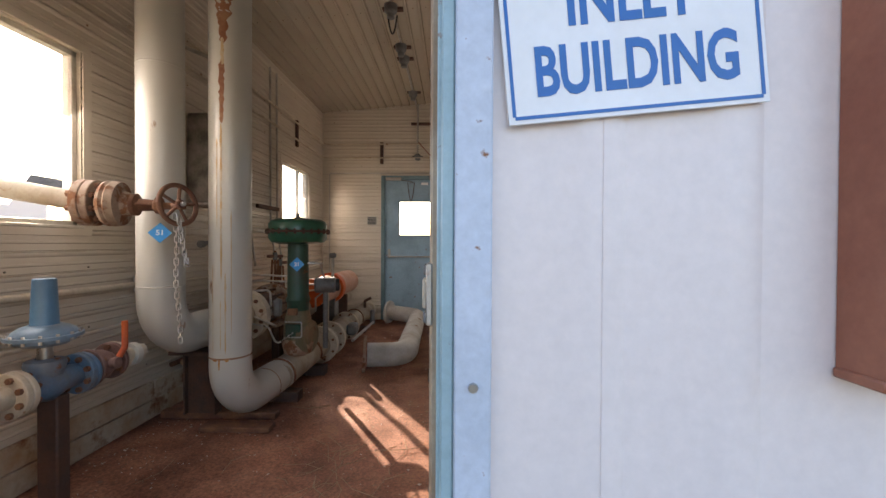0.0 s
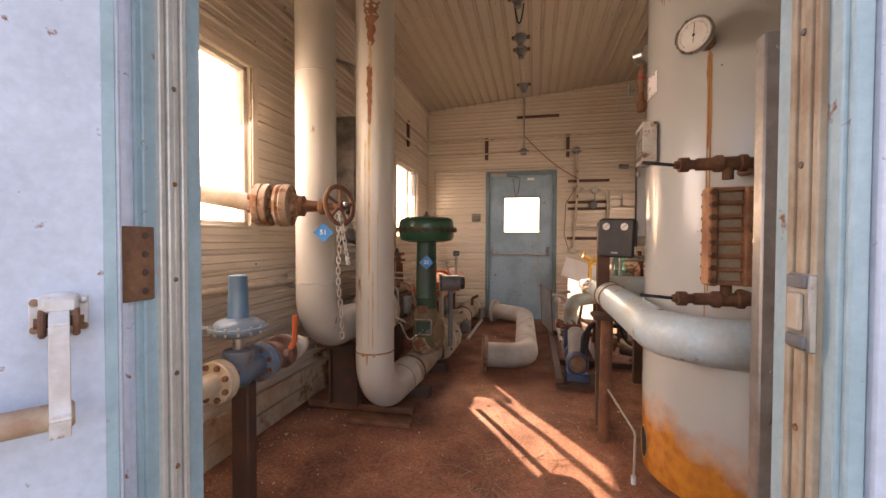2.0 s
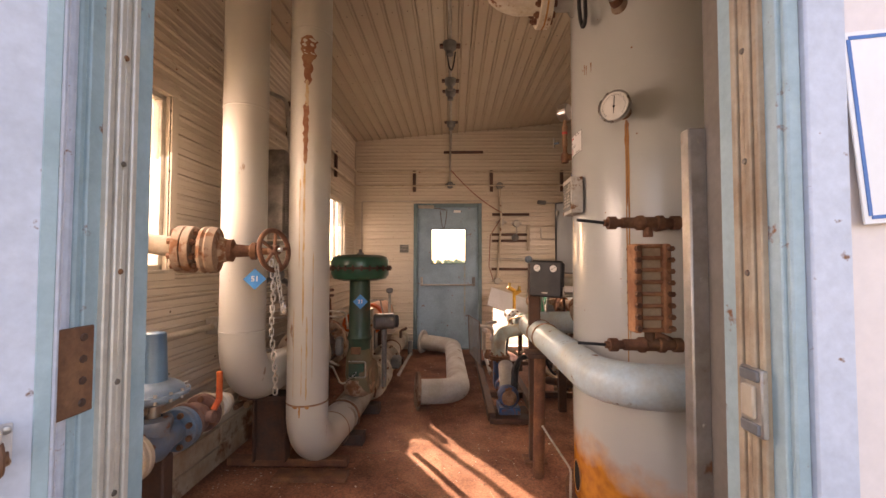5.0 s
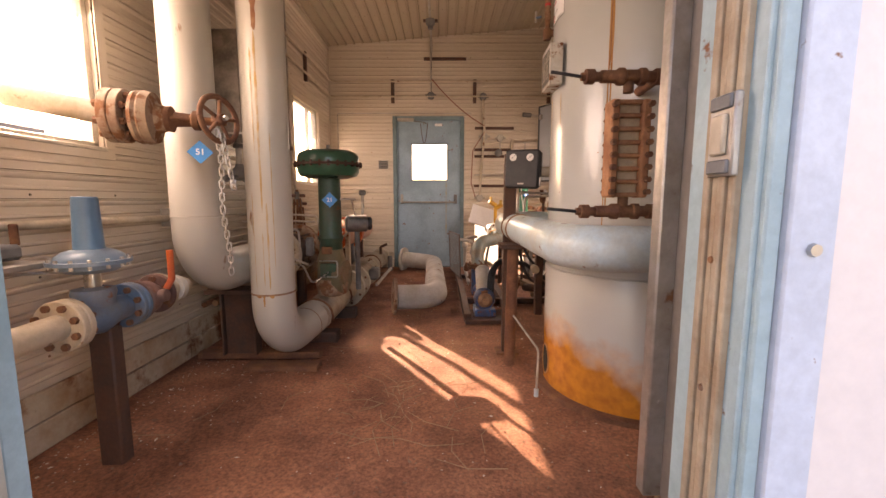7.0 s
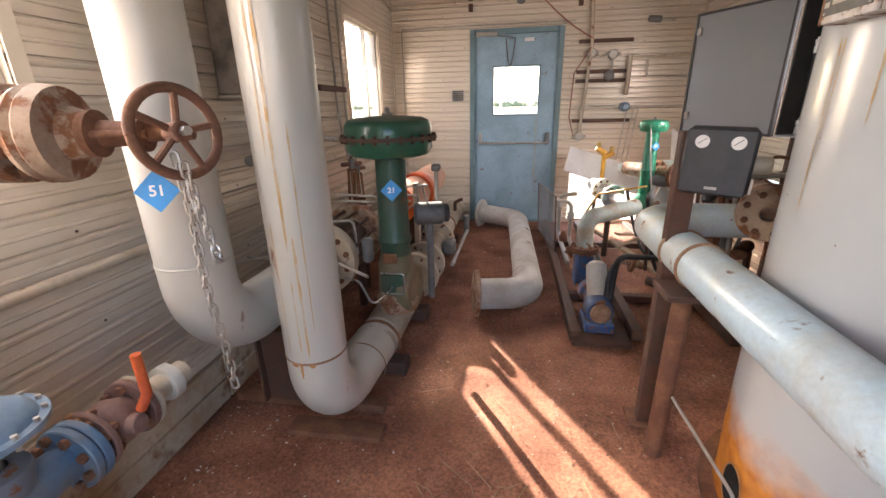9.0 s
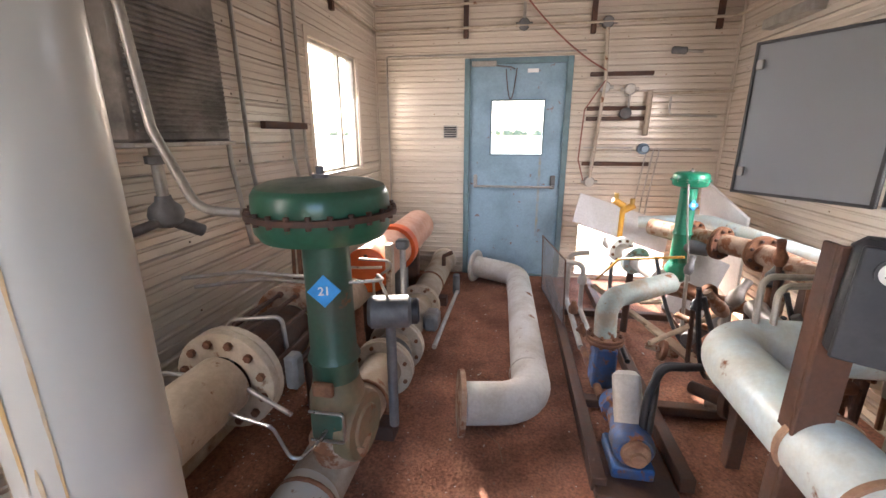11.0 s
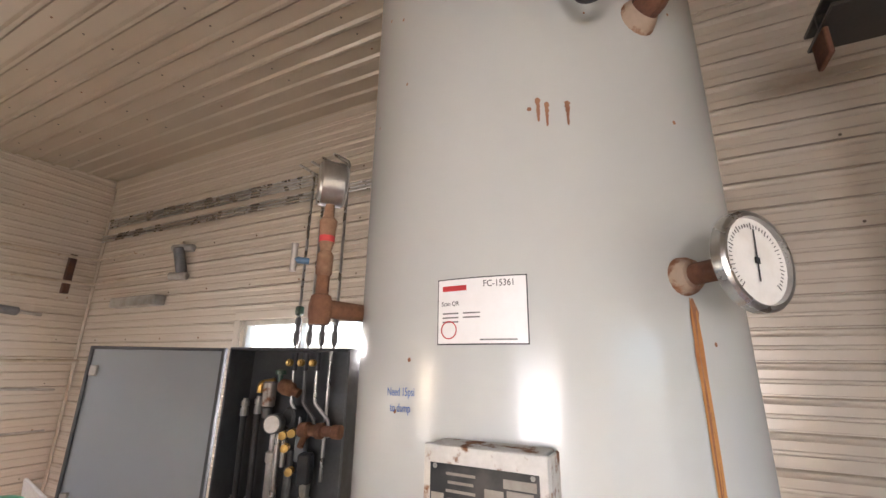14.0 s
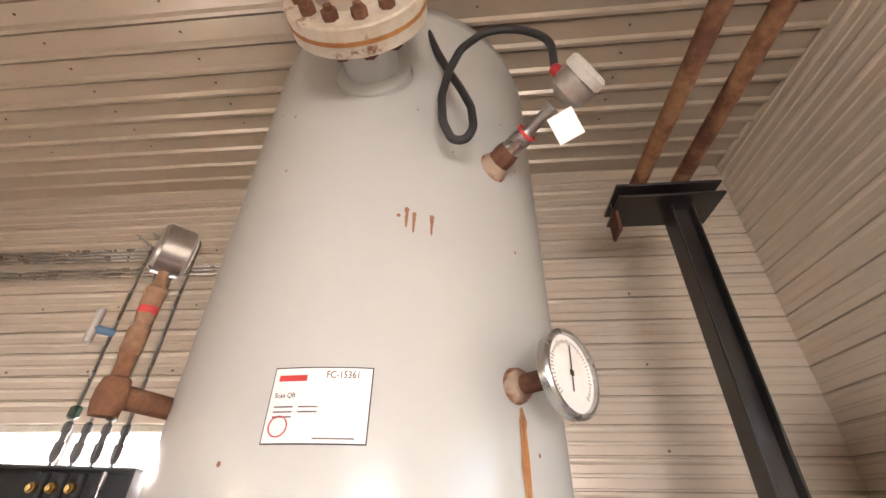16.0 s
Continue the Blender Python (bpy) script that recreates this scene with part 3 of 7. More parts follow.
part("label", plate(facing((0.14, Y1 + 0.011, 2.005), (0, -1, 0)), 0.1, 0.035), PAPER, door)
part("rust_streak", span(bmesh.new(), (0.238, Y1 + 0.009, 0.42), (0.262, Y1 + 0.0125, 1.23), 0), mat("yellow_streak", (0.34, 0.33, 0.22), 0.6, 0, (0.27, 0.36, 0.42), 14, 0.35, 0.6), door, "yellowish rust streak", False)
part("threshold", span(bmesh.new(), (-0.5, Y1 - 0.03, -0.02), (0.5, Y1 + 0.1, 0.015), 0.004), FRAMETEAL, door)

# front of the building
bm = bmesh.new()
px = 0.605
while px < 3.2:
    for a, o in ((0, 0), (0.125, 0), (0.14, -0.005), (0.185, -0.005), (0.2, 0)):
        for z in (-0.05, 3.4):
            bm.verts.new((px + a, 0.652 + o, z))
    px += 0.2
bm.verts.ensure_lookup_table()
for i in range(0, len(bm.verts) - 2, 2):
    if bm.verts[i + 2].co.x > bm.verts[i].co.x:
        bm.faces.new([bm.verts[j] for j in (i, i + 2, i + 3, i + 1)])
bm.normal_update()
span(bm, (-3.2, 0.65, -0.05), (-0.5, 0.66, 3.4), 0)
span(bm, (-0.5, 0.65, 2.16), (0.605, 0.66, 3.4), 0)
span(bm, (0.7715, 0.6455, -0.05), (0.7725, 0.66, 3.4), 0)
single("facade", bm, WHITESIDE, "white vertical metal siding outside the entrance", "facade", kind="structure")
bm = bmesh.new()
span(bm, (0.555, 0.628, -0.05), (0.609, 0.66, 2.16), 0.003)
span(bm, (-0.51, 0.628, -0.05), (-0.445, 0.66, 2.16), 0.003)
span(bm, (-0.445, 0.628, 2.1), (0.555, 0.66, 2.16), 0.003)
fr = thing("door_frame_outside", (0.05, 0.64, 0), "pale blue metal flashing round the entrance", "door frame", kind="structure")
part("flashing", bm, PALEBLUE, fr)
# upper one: flat black disc for a hole's shade; lower one: a bolt
for z, m_, r in ((1.245, INK, 0.005), (0.914, STEEL, 0.008)):
    part("bolt" if z < 1 else "screw_hole_shade", lathe(bmesh.new(), (0.583, 0.629, z), (0, -1, 0), [(0, r), (0.006 if z < 1 else 0.0006, r * 0.85), (0.006 if z < 1 else 0.0006, 0)], 8), m_, fr)
bm = bmesh.new()
for s, x in ((1, 0.535), (-1, -0.44)):
    a = x
    span(bm, (a - s * 0.0, 0.636, 0), (a + s * 0.02, 0.668, 2.1), 0.003)
    span(bm, (a - s * 0.012, 0.725, 0), (a + s * 0.02, 0.76, 2.1), 0.003)
    span(bm, (a - s * 0.006, 0.645, 0), (a + s * 0.02, 0.74, 2.1), 0.002)
span(bm, (-0.44, 0.64, 2.085), (0.535, 0.76, 2.12), 0.003)
part("jamb", bm, TEALTRIM, fr, "worn teal door jamb")
for s, x in ((1, 0.526), (-1, -0.431)):
    bm = bmesh.new()
    for k in range(4):
        y = 0.668 + k * 0.014
        span(bm, (x - s * (0.006 + 0.003 * (k % 2)), y, 0.0), (x + s * 0.01, y + 0.0115, 2.08), 0.002)
    part("weather_strip", bm, WOOD if s > 0 else WINFRAME, fr, "ribbed pale weather strip")
    for z in (0.231, 0.397, 0.563, 0.728, 0.894, 1.059, 1.225, 1.39, 1.556, 1.72, 1.89):
        part("screw", lathe(bmesh.new(), (x - s * 0.008, 0.693, z), (-s, 0, 0), [(0, 0.005), (0.003, 0.004), (0.0035, 0)], 8), SCREW, fr)
st = part("strike_plate", span(bmesh.new(), (0.512, 0.664, 0.995), (0.522, 0.708, 1.09), 0.002), GALV, fr, "dull metal strike with worn dark edges")
for a, b, m_ in (((0.508, 0.668, 0.998), (0.514, 0.704, 1.014), CASTGREY), ((0.508, 0.668, 1.072), (0.514, 0.704, 1.088), CASTGREY), ((0.506, 0.674, 1.02), (0.513, 0.698, 1.066), CREAMPIPE)):
    part("strike_part", span(bmesh.new(), a, b, 0.002), m_, fr)
bm = span(bmesh.new(), (-0.4345, 0.60, 1.03), (-0.429, 0.66, 1.15), 0.002)
part("hinge_plate", bm, RUST, fr, "rusted hinge plate")
for z in (1.045, 1.075, 1.105, 1.135):
    part("screw", lathe(bmesh.new(), (-0.429, 0.617 + 0.025 * (round(z * 1000) % 2), z), (1, 0, 0), [(0, 0.006), (0.002, 0.005), (0.002, 0)], 8), RUSTDARK, fr)

# open front door leaf with its crash bar
fd = thing("door_2", (-0.46, 0.59, 0.02), "pale blue steel entrance door, swung wide open", "door", kind="structure")
part("door_leaf", span(bmesh.new(), (-0.485, -0.33, 0.02), (-0.44, 0.588, 2.06), 0.003), PALEBLUE, fd)
# shadow line by the hinge edge, laid on as a thin darker teal strip
part("edge_shade_strip", span(bmesh.new(), (-0.4405, 0.566, 0.02), (-0.4375, 0.582, 2.06), 0.001), TEALTRIM, fd, "darker strip standing for the shadow of the hinge-edge fold")
CHIPPED = mat("chipped_white_paint", (0.68, 0.64, 0.6), 0.5, 0, (0.56, 0.48, 0.41), 20, bump=0.1, rust=0.14, rust_scale=34)
BARWOOD = mat("worn_bar_paint", (0.50, 0.36, 0.24), 0.6, 0, (0.36, 0.20, 0.12), 30, bump=0.2, rust=0.12, rust_scale=26)
part("panic_bar", rodp((-0.368, -0.3, 0.905), (-0.368, 0.532, 0.905), 0.0165, 20, 0.003), BARWOOD, fd, "worn crash bar with chipped paint")
brk = part("bracket", span(bmesh.new(), (-0.4405, 0.487, 1.0), (-0.435, 0.549, 1.05), 0.002), CHIPPED, fd, "white bracket plate with rusty ears")
bm = span(bmesh.new(), (-0.436, 0.497, 0.998), (-0.418, 0.539, 1.056), 0.008)
span(bm, (-0.42, 0.499, 1.03), (-0.405, 0.537, 1.052), 0.006)
part("hood", bm, CHIPPED, brk)
for y in (0.501, 0.535):
    part("clevis", rodp((-0.414, y - 0.004, 1.017), (-0.414, y + 0.004, 1.017), 0.02, 18, 0.003), RUST, brk, "rusty clevis cheek")
part("pin", rodp((-0.412, 0.493, 1.018), (-0.412, 0.543, 1.018), 0.007, 10), RUST, brk)
for y in (0.493, 0.543):
    for z in (1.006, 1.043):
        part("bolt", lathe(bmesh.new(), (-0.435, y, z), (1, 0, 0), [(0, 0.0055), (0.003, 0.005), (0.004, 0.003), (0.004, 0)], 8), RUSTLIGHT if z < 1.02 or y < 0.5 else GALV, brk)
bm = bmesh.new()
for a, b in (((-0.408, 0.518, 1.032), (-0.386, 0.518, 1.018)), ((-0.386, 0.518, 1.018), (-0.352, 0.518, 0.905)), ((-0.352, 0.518, 0.908), (-0.358, 0.518, 0.882))):
    a, b = Vector(a), Vector(b)
    d = b - a
    box(bm, (a + b) / 2, (0.021, 0.0035, d.length + 0.006), 0.001, d.to_track_quat('Z', 'Y').to_matrix())
part("lever", bm, CHIPPED, fd, "wide flat strap lever, paint worn")
fd.rotation_euler = (0, 0, radians(-35))
fd.location.x += 0.03
fd.location.y += 0.015

# sign beside the door
sm = facing((0.806, 0.6405, 1.438), (0, -1, 0), 5.3)
sg = thing("sign", (0.806, 0.645, 1.31), "white metal sign lettered INLET BUILDING in blue, hung askew", "sign")
part("board", plate(sm, 0.372, 0.262, 0.003), PAPER, sg)
bm = bmesh.new()
for c, s in (((0, 0.122), (0.352, 0.005)), ((0, -0.122), (0.352, 0.005)), ((-0.177, 0), (0.005, 0.24)), ((0.177, 0), (0.005, 0.24))):
    box(bm, (c[0], c[1], 0.0034), (*s, 0.0012), 0)
bmesh.ops.transform(bm, matrix=sm, verts=bm.verts)
part("border", bm, SIGNBLUE, sg, "blue border line", False)
part("lettering", text_bm("INLET", 0.098, sm @ Matrix.Translation((0, 0.035, 0.0036)), 0.72, 0.0004, 0.0025), SIGNBLUE, sg, "blue block letters", False)
part("lettering", text_bm("BUILDING", 0.098, sm @ Matrix.Translation((0.002, -0.062, 0.0036)), 0.66, 0.0004, 0.0025), SIGNBLUE, sg, "blue block letters", False)
bm = span(bmesh.new(), (1.11, 0.57, 0.937), (1.42, 0.655, 2.3), 0.006)
span(bm, (1.105, 0.575, 0.93), (1.425, 0.65, 0.945), 0.003)
single("wall_box", bm, BROWN, "brown-red painted metal box on the white siding", "box")

# ---- tall risers and pipework along the left wall ----
ra = thing("riser_pipe", (-0.735, 2.4, 0.05), "tall grey painted pipe bending along the floor, rust stained", "pipe")
RA = 0.113
part("pipe", tube([(-0.735, 2.4, 3.2), (-0.735, 2.4, 0.17), (-0.69, 3.0, 0.17)], RA, 0.24, 40, 12), GREY, ra, "glossy grey paint with rust runs")
part("run_pipe", tube([(-0.69, 2.9, 0.17), (-0.675, 5.95, 0.17)], RA - 0.004, 0.1, 32), GREYDIRTY, ra, "dusty grey pipe on the floor")
for z in (0.47, 2.55):
    part("weld", lathe(bmesh.new(), (-0.735, 2.4, z), (0, 0, 1), [(-0.005, RA), (0, RA + 0.003), (0.005, RA)], 40), RUSTLIGHT if z < 1 else GREY, ra)
part("weld", lathe(bmesh.new(), (-0.694, 2.74, 0.17), (0.02, 1, 0), [(-0.005, RA), (0, RA + 0.003), (0.005, RA)], 40), RUSTLIGHT, ra)


def streak(parent, cx, cy, r, ang, z0, z1, w0, w1, material, seed, name="rust_streak"):
    """A ragged rust run on an upright cylinder."""
    rnd = random.Random(seed)
    bm = bmesh.new()
    n = 18
    rows = []
    for k in range(n + 1):
        f = k / n
        w = (w0 + (w1 - w0) * f) * (0.75 + 0.5 * rnd.random()) * (0.25 if k in (0, n) else 1)
        off = 0.25 * w * (rnd.random() - 0.5)
        row = []
        for s in (-1, 0, 1):
            a = ang + (s * w / 2 + off) / r
            row.append(bm.verts.new((cx + (r + 0.0016) * math.cos(a), cy + (r + 0.0016) * math.sin(a), z1 + (z0 - z1) * f)))
        rows.append(row)
    for a, b in zip(rows, rows[1:]):
        for k in range(2):
            bm.faces.new((a[k], a[k + 1], b[k + 1], b[k]))
    return part(name, bm, material, parent, "rust run down the paint")


STREAK = mat("brown_rust_run", (0.24, 0.09, 0.04), 0.7, 0, (0.33, 0.17, 0.09), 16, bump=0.2)
STREAKY = mat("ochre_rust_run", (0.48, 0.30, 0.12), 0.6, 0, (0.50, 0.43, 0.33), 10, bump=0.05)
streak(ra, -0.735, 2.4, RA, radians(-84), 1.78, 2.12, 0.03, 0.022, STREAK, 1)
streak(ra, -0.735, 2.4, RA, radians(-80), 2.22, 2.5, 0.09, 0.03, STREAK, 2)
streak(ra, -0.735, 2.4, RA, radians(-82), 2.1, 2.25, 0.016, 0.02, STREAKY, 7)
streak(ra, -0.735, 2.4, RA, radians(-86), 0.9, 1.78, 0.012, 0.008, STREAKY, 3)
streak(ra, -0.735, 2.4, RA, radians(-75), 0.5, 0.95, 0.010, 0.006, STREAKY, 4)
streak(ra, -0.735, 2.4, RA, radians(-98), 1.2, 1.7, 0.008, 0.005, STREAKY, 5)
for k_, (ang_, z0_, z1_, w_) in enumerate(((-92, 0.41, 0.475, 0.012), (-72, 0.455, 0.475, 0.03), (-105, 0.457, 0.473, 0.04), (-88, 0.52, 0.8, 0.007), (-60, 0.6, 1.3, 0.006), (-112, 0.5, 1.0, 0.005))):
    streak(ra, -0.735, 2.4, RA, radians(ang_), z0_, z1_, w_, w_ * 0.5, STREAKY if k_ > 2 else ORANGERUST, 40 + k_)
flange(ra, (-0.683, 3.86, 0.17), (0, 1, 0), 0.17, 0.03, 0.1, CREAMPIPE, 8, RUST)
flange(ra, (-0.680, 4.12, 0.17), (0, 1, 0), 0.17, 0.03, 0.1, CREAMPIPE, 8, RUST)
part("valve_body", lathe(bmesh.new(), (-0.681, 3.9, 0.17), (0, 1, 0), [(0, 0.09), (0.05, 0.1), (0.09, 0.13), (0.13, 0.1), (0.2, 0.09)], 24), CASTGREY, ra)
flange(ra, (-0.677, 4.75, 0.17), (0, 1, 0), 0.16, 0.026, 0.1, CREAMPIPE, 8, RUST)
part("end_cap", lathe(bmesh.new(), (-0.676, 5.9, 0.17), (0, 1, 0), [(0, RA), (0.02, RA + 0.012), (0.06, RA + 0.012), (0.07, 0.09), (0.075, 0)], 24), CREAMPIPE, ra, "cream end cap")
for y in (2.95, 3.55, 5.2):
    bm = bmesh.new()
    sweep(bm, [(-0.685 + (RA + 0.006) * math.cos(a), y, 0.17 + (RA + 0.006) * math.sin(a)) for a in [radians(v) for v in range(-20, 201, 20)]], 0.008, 8)
    part("clamp", bm, RUST, ra)
    part("support", span(bmesh.new(), (-0.85, y - 0.05, -0.01), (-0.53, y + 0.05, 0.07), 0.005), RUSTDARK, ra)
part("saddle", bx((-0.735, 2.475, 0.012), (0.42, 0.10, 0.03), 0.004), RUST, ra, "orange-rusted support beam")
bm = span(bmesh.new(), (-1.30, 2.60, 0.0), (-0.56, 2.67, 0.045), 0.004)
single("support_beam", bm, RUST, "rusty steel beam on the floor under the risers", "beam")

rb = thing("riser_pipe", (-1.03, 2.24, 0.4), "tall grey painted pipe turning towards the back wall", "pipe")
part("pipe", tube([(-1.03, 2.24, 3.2), (-1.03, 2.24, 0.58), (-1.01, 2.72, 0.58)], RA, 0.3, 40, 12), GREY, rb, "glossy grey paint")
part("run_pipe", tube([(-1.01, 2.66, 0.58), (-1.0, 3.02, 0.58)], RA - 0.004, 0.1, 32), CREAMPIPE, rb, "dusty pinkish-grey pipe run")
for z in (0.885, 2.06):
    part("weld", lathe(bmesh.new(), (-1.03, 2.24, z), (0, 0, 1), [(-0.004, RA), (0, RA + 0.0025), (0.004, RA)], 40), GREY, rb)
flange(rb, (-1.0, 3.07, 0.58), (0, 1, 0), 0.19, 0.035, 0.1, CREAMPIPE, 12, RUST, 0.015)
bm = lathe(bmesh.new(), (-1.0, 3.1, 0.58), (0, 1, 0), [(0, 0.1), (0.06, 0.12), (0.2, 0.13), (0.34, 0.12), (0.4, 0.1)], 28)
part("valve_body", bm, RUSTDARK, rb, "dark rusty valve body")
for k in range(12):
    a = 2 * math.pi * (k + 0.5) / 12
    part("stud", rodp((-1.0 + 0.155 * math.cos(a), 3.08, 0.58 + 0.155 * math.sin(a)), (-1.0 + 0.155 * math.cos(a), 3.52, 0.58 + 0.155 * math.sin(a)), 0.009, 8), RUSTDARK, rb)
flange(rb, (-1.0, 3.54, 0.58), (0, 1, 0), 0.19, 0.035, 0.1, VALVERUST, 12, RUST, 0.015)
part("run_pipe", tube([(-1.0, 3.56, 0.58), (-1.0, 4.2, 0.45), (-1.0, 5.95, 0.36)], 0.1, 0.2, 28), CREAMPIPE, rb, "cream pipe run by the wall")
part("stand", span(bmesh.new(), (-1.06, 4.56, 0.0), (-0.94, 4.64, 0.3), 0.005), RUSTDARK, rb)
for x in (-1.12, -0.93):
    part("stand", span(bmesh.new(), (x - 0.006, 2.56, 0.04), (x + 0.006, 2.64, 0.42), 0.002), RUSTDARK, rb)
part("stand_web", span(bmesh.new(), (-1.114, 2.594, 0.04), (-0.936, 2.604, 0.42), 0.001), RUSTDARK, rb)
part("stand_top", span(bmesh.new(), (-1.2, 2.53, 0.42), (-0.86, 2.67, 0.445), 0.003), RUSTDARK, rb)

# upper valve with handwheel and chain
uv = thing("gate_valve", (-1.0, 1.97, 1.3), "rusty flanged gate valve on a grey branch pipe", "valve")
part("pipe", tube([(-1.45, 1.79, 1.36), (-1.14, 1.88, 1.305)], 0.044, 0.05, 24), GREYDIRTY, uv, "grey branch pipe")
d = Vector((0.94, 0.24, -0.02)).normalized()
P0 = Vector((-1.11, 1.893, 1.3))
flange(uv, P0, d, 0.105, 0.036, 0.045, VALVERUST, 8, RUST, 0.015)
bm = lathe(bmesh.new(), P0 + d * 0.03, d, [(0, 0.05), (0.025, 0.055), (0.035, 0.1), (0.05, 0.106), (0.062, 0.1), (0.07, 0.106), (0.10, 0.1), (0.11, 0.06), (0.14, 0.05), (0.15, 0)], 28)
part("valve_body", bm, VALVERUST, uv, "cream and rust casting")
part("bonnet", lathe(bmesh.new(), P0 + d * 0.17, d, [(0, 0.05), (0.02, 0.052), (0.03, 0.03), (0.09, 0.026), (0.1, 0.04), (0.12, 0.04), (0.125, 0.018), (0.22, 0.014), (0.22, 0)], 20), RUST, uv)
for s in (-1, 1):
    q = d.cross(Vector((0, 0, 1))).normalized() * 0.034 * s
    part("yoke_arm", rodp(P0 + d * 0.18 + q, P0 + d * 0.30 + q * 0.5, 0.01, 10), RUST, uv)
hwc = Vector((-0.738, 1.948, 1.297))
hd, hu, hv = axis_frame((0.93, -0.30, 0.1))
R = 0.093
wheel = part("handwheel", sweep(bmesh.new(), [hwc + (hu * math.cos(a) + hv * math.sin(a)) * R for a in [2 * math.pi * k / 36 for k in range(37)]], 0.0115, 10, False), RUST, uv, "five-spoked rusty handwheel")
part("hub", rodp(hwc - hd * 0.025, hwc + hd * 0.025, 0.022, 14, 0.004), RUST, wheel)
part("stem_nut", rodp(hwc + hd * 0.02, hwc + hd * 0.04, 0.011, 6), STEEL, wheel)
for k in range(5):
    a = 2 * math.pi * k / 5 + 0.5
    part("spoke", rodp(hwc, hwc + (hu * math.cos(a) + hv * math.sin(a)) * R, 0.008, 8), RUST, wheel)


def link(m):
    """One oval chain link lying in the xz plane of m."""
    pts = []
    for k in range(17):
        a = 2 * math.pi * k / 16
        pts.append(m @ Vector((0.0085 * math.cos(a), 0, 0.0085 * math.sin(a) + (0.009 if math.sin(a) > 0 else -0.009))))
    return sweep(bmesh.new(), pts, 0.0032, 6, False)


ch = thing("chain", (-0.72, 1.93, 0.62), "galvanised steel chain hanging from the handwheel", "chain")
top = Vector((-0.742, 1.93, 1.24))
for k in range(23):
    z = top.z - k * 0.0262
    part("link", link(Matrix.Translation((top.x + 0.006 * math.sin(k * 0.4) + 0.001 * k, top.y, z)) @ Matrix.Rotation(radians(90 * (k % 2) + 25), 4, 'Z')), GALV, ch)
for k in range(9):
    z = top.z - 0.02 - k * 0.024
    part("link", link(Matrix.Translation((top.x + 0.028 + 0.004 * k, top.y - 0.01, z)) @ Matrix.Rotation(radians(90 * (k % 2) + 60), 4, 'Z')), GALV, ch)
pdk = part("padlock", bx((-0.68, 1.92, 1.02), (0.026, 0.012, 0.03), 0.004), STEEL, ch)
part("shackle", sweep(bmesh.new(), [(-0.68 + 0.009 * math.cos(a), 1.92, 1.035 + 0.016 * math.sin(a)) for a in [math.pi * k / 8 for k in range(9)]], 0.0025, 6), STEEL, pdk)


def tag(name, text, p, normal, s=0.06):
    m = facing(p, normal, 45)
    t = thing(name, p, "blue plastic diamond tag numbered " + text, "tag")
    part("plate", plate(m, s, s, 0.002), TAGBLUE, t)
    part("number", text_bm(text, s * 0.5, facing(p, normal) @ Matrix.Translation((0, 0, 0.0025)), 1.0, 0.0003, 0.0008), PAPER, t, "white digits", False)
    return t


tag("valve_tag", "51", (-0.83, 1.955, 1.165), (0.45, -1, 0.15), 0.07)

# blue regulator set
rg = thing("pressure_regulator", (-1.03, 1.6, 0.0), "blue pressure regulator on a rusty flanged pipe and post", "regulator")
cx, cy = -1.03, 1.6
part("spring_case", lathe(bmesh.new(), (cx, cy, 0.80), (0, 0, 1), [(0, 0.046), (0.004, 0.044), (0.168, 0.037), (0.176, 0.036), (0.178, 0.033), (0.178, 0)], 36), SATINBLUE, rg, "blue cylinder cap")
bm = lathe(bmesh.new(), (cx, cy, 0.715), (0, 0, 1), [(0, 0.03), (0.006, 0.07), (0.02, 0.095), (0.036, 0.1), (0.036, 0.118), (0.048, 0.118), (0.048, 0.1), (0.062, 0.095), (0.076, 0.075), (0.085, 0.05), (0.088, 0)], 36)
part("diaphragm_case", bm, DULLBLUE, rg, "dull blue diaphragm case")
for k in range(14):
    a = 2 * math.pi * k / 14
    part("bolt", lathe(bmesh.new(), (cx + 0.108 * math.cos(a), cy + 0.108 * math.sin(a), 0.738), (0, 0, 1), [(0, 0), (0, 0.006), (0.034, 0.006), (0.034, 0)], 6), GALV, rg, "", False)
part("neck", lathe(bmesh.new(), (cx, cy, 0.56), (0, 0, 1), [(0, 0.05), (0.055, 0.058), (0.085, 0.066), (0.10, 0.062), (0.108, 0.03)], 24), BLUE, rg)
part("stem", rodp((cx, cy, 0.66), (cx, cy, 0.72), 0.024, 16), STEEL, rg, "bare steel neck")
bm = lathe(bmesh.new(), (cx, 1.49, 0.565), (0, 1, 0), [(0, 0.045), (0.04, 0.05), (0.11, 0.068), (0.18, 0.05), (0.24, 0.045)], 24)
part("body", bm, BLUE, rg, "chipped blue body")
flange(rg, (cx, 1.478, 0.565), (0, 1, 0), 0.085, 0.026, 0.04, CREAMPIPE, 8, RUST, 0.012)
flange(rg, (cx, 1.745, 0.565), (0, 1, 0), 0.085, 0.024, 0.04, BLUE, 8, RUST, 0.012)
part("pipe", tube([(cx, 1.46, 0.565), (cx, 0.95, 0.555)], 0.042, 0.05, 24), CREAMPIPE, rg, "cream inlet pipe")
part("post", span(bmesh.new(), (cx - 0.05, 1.61, -0.02), (cx + 0.035, 1.67, 0.51), 0.006), RUSTDARK, rg, "dark rusty steel post")
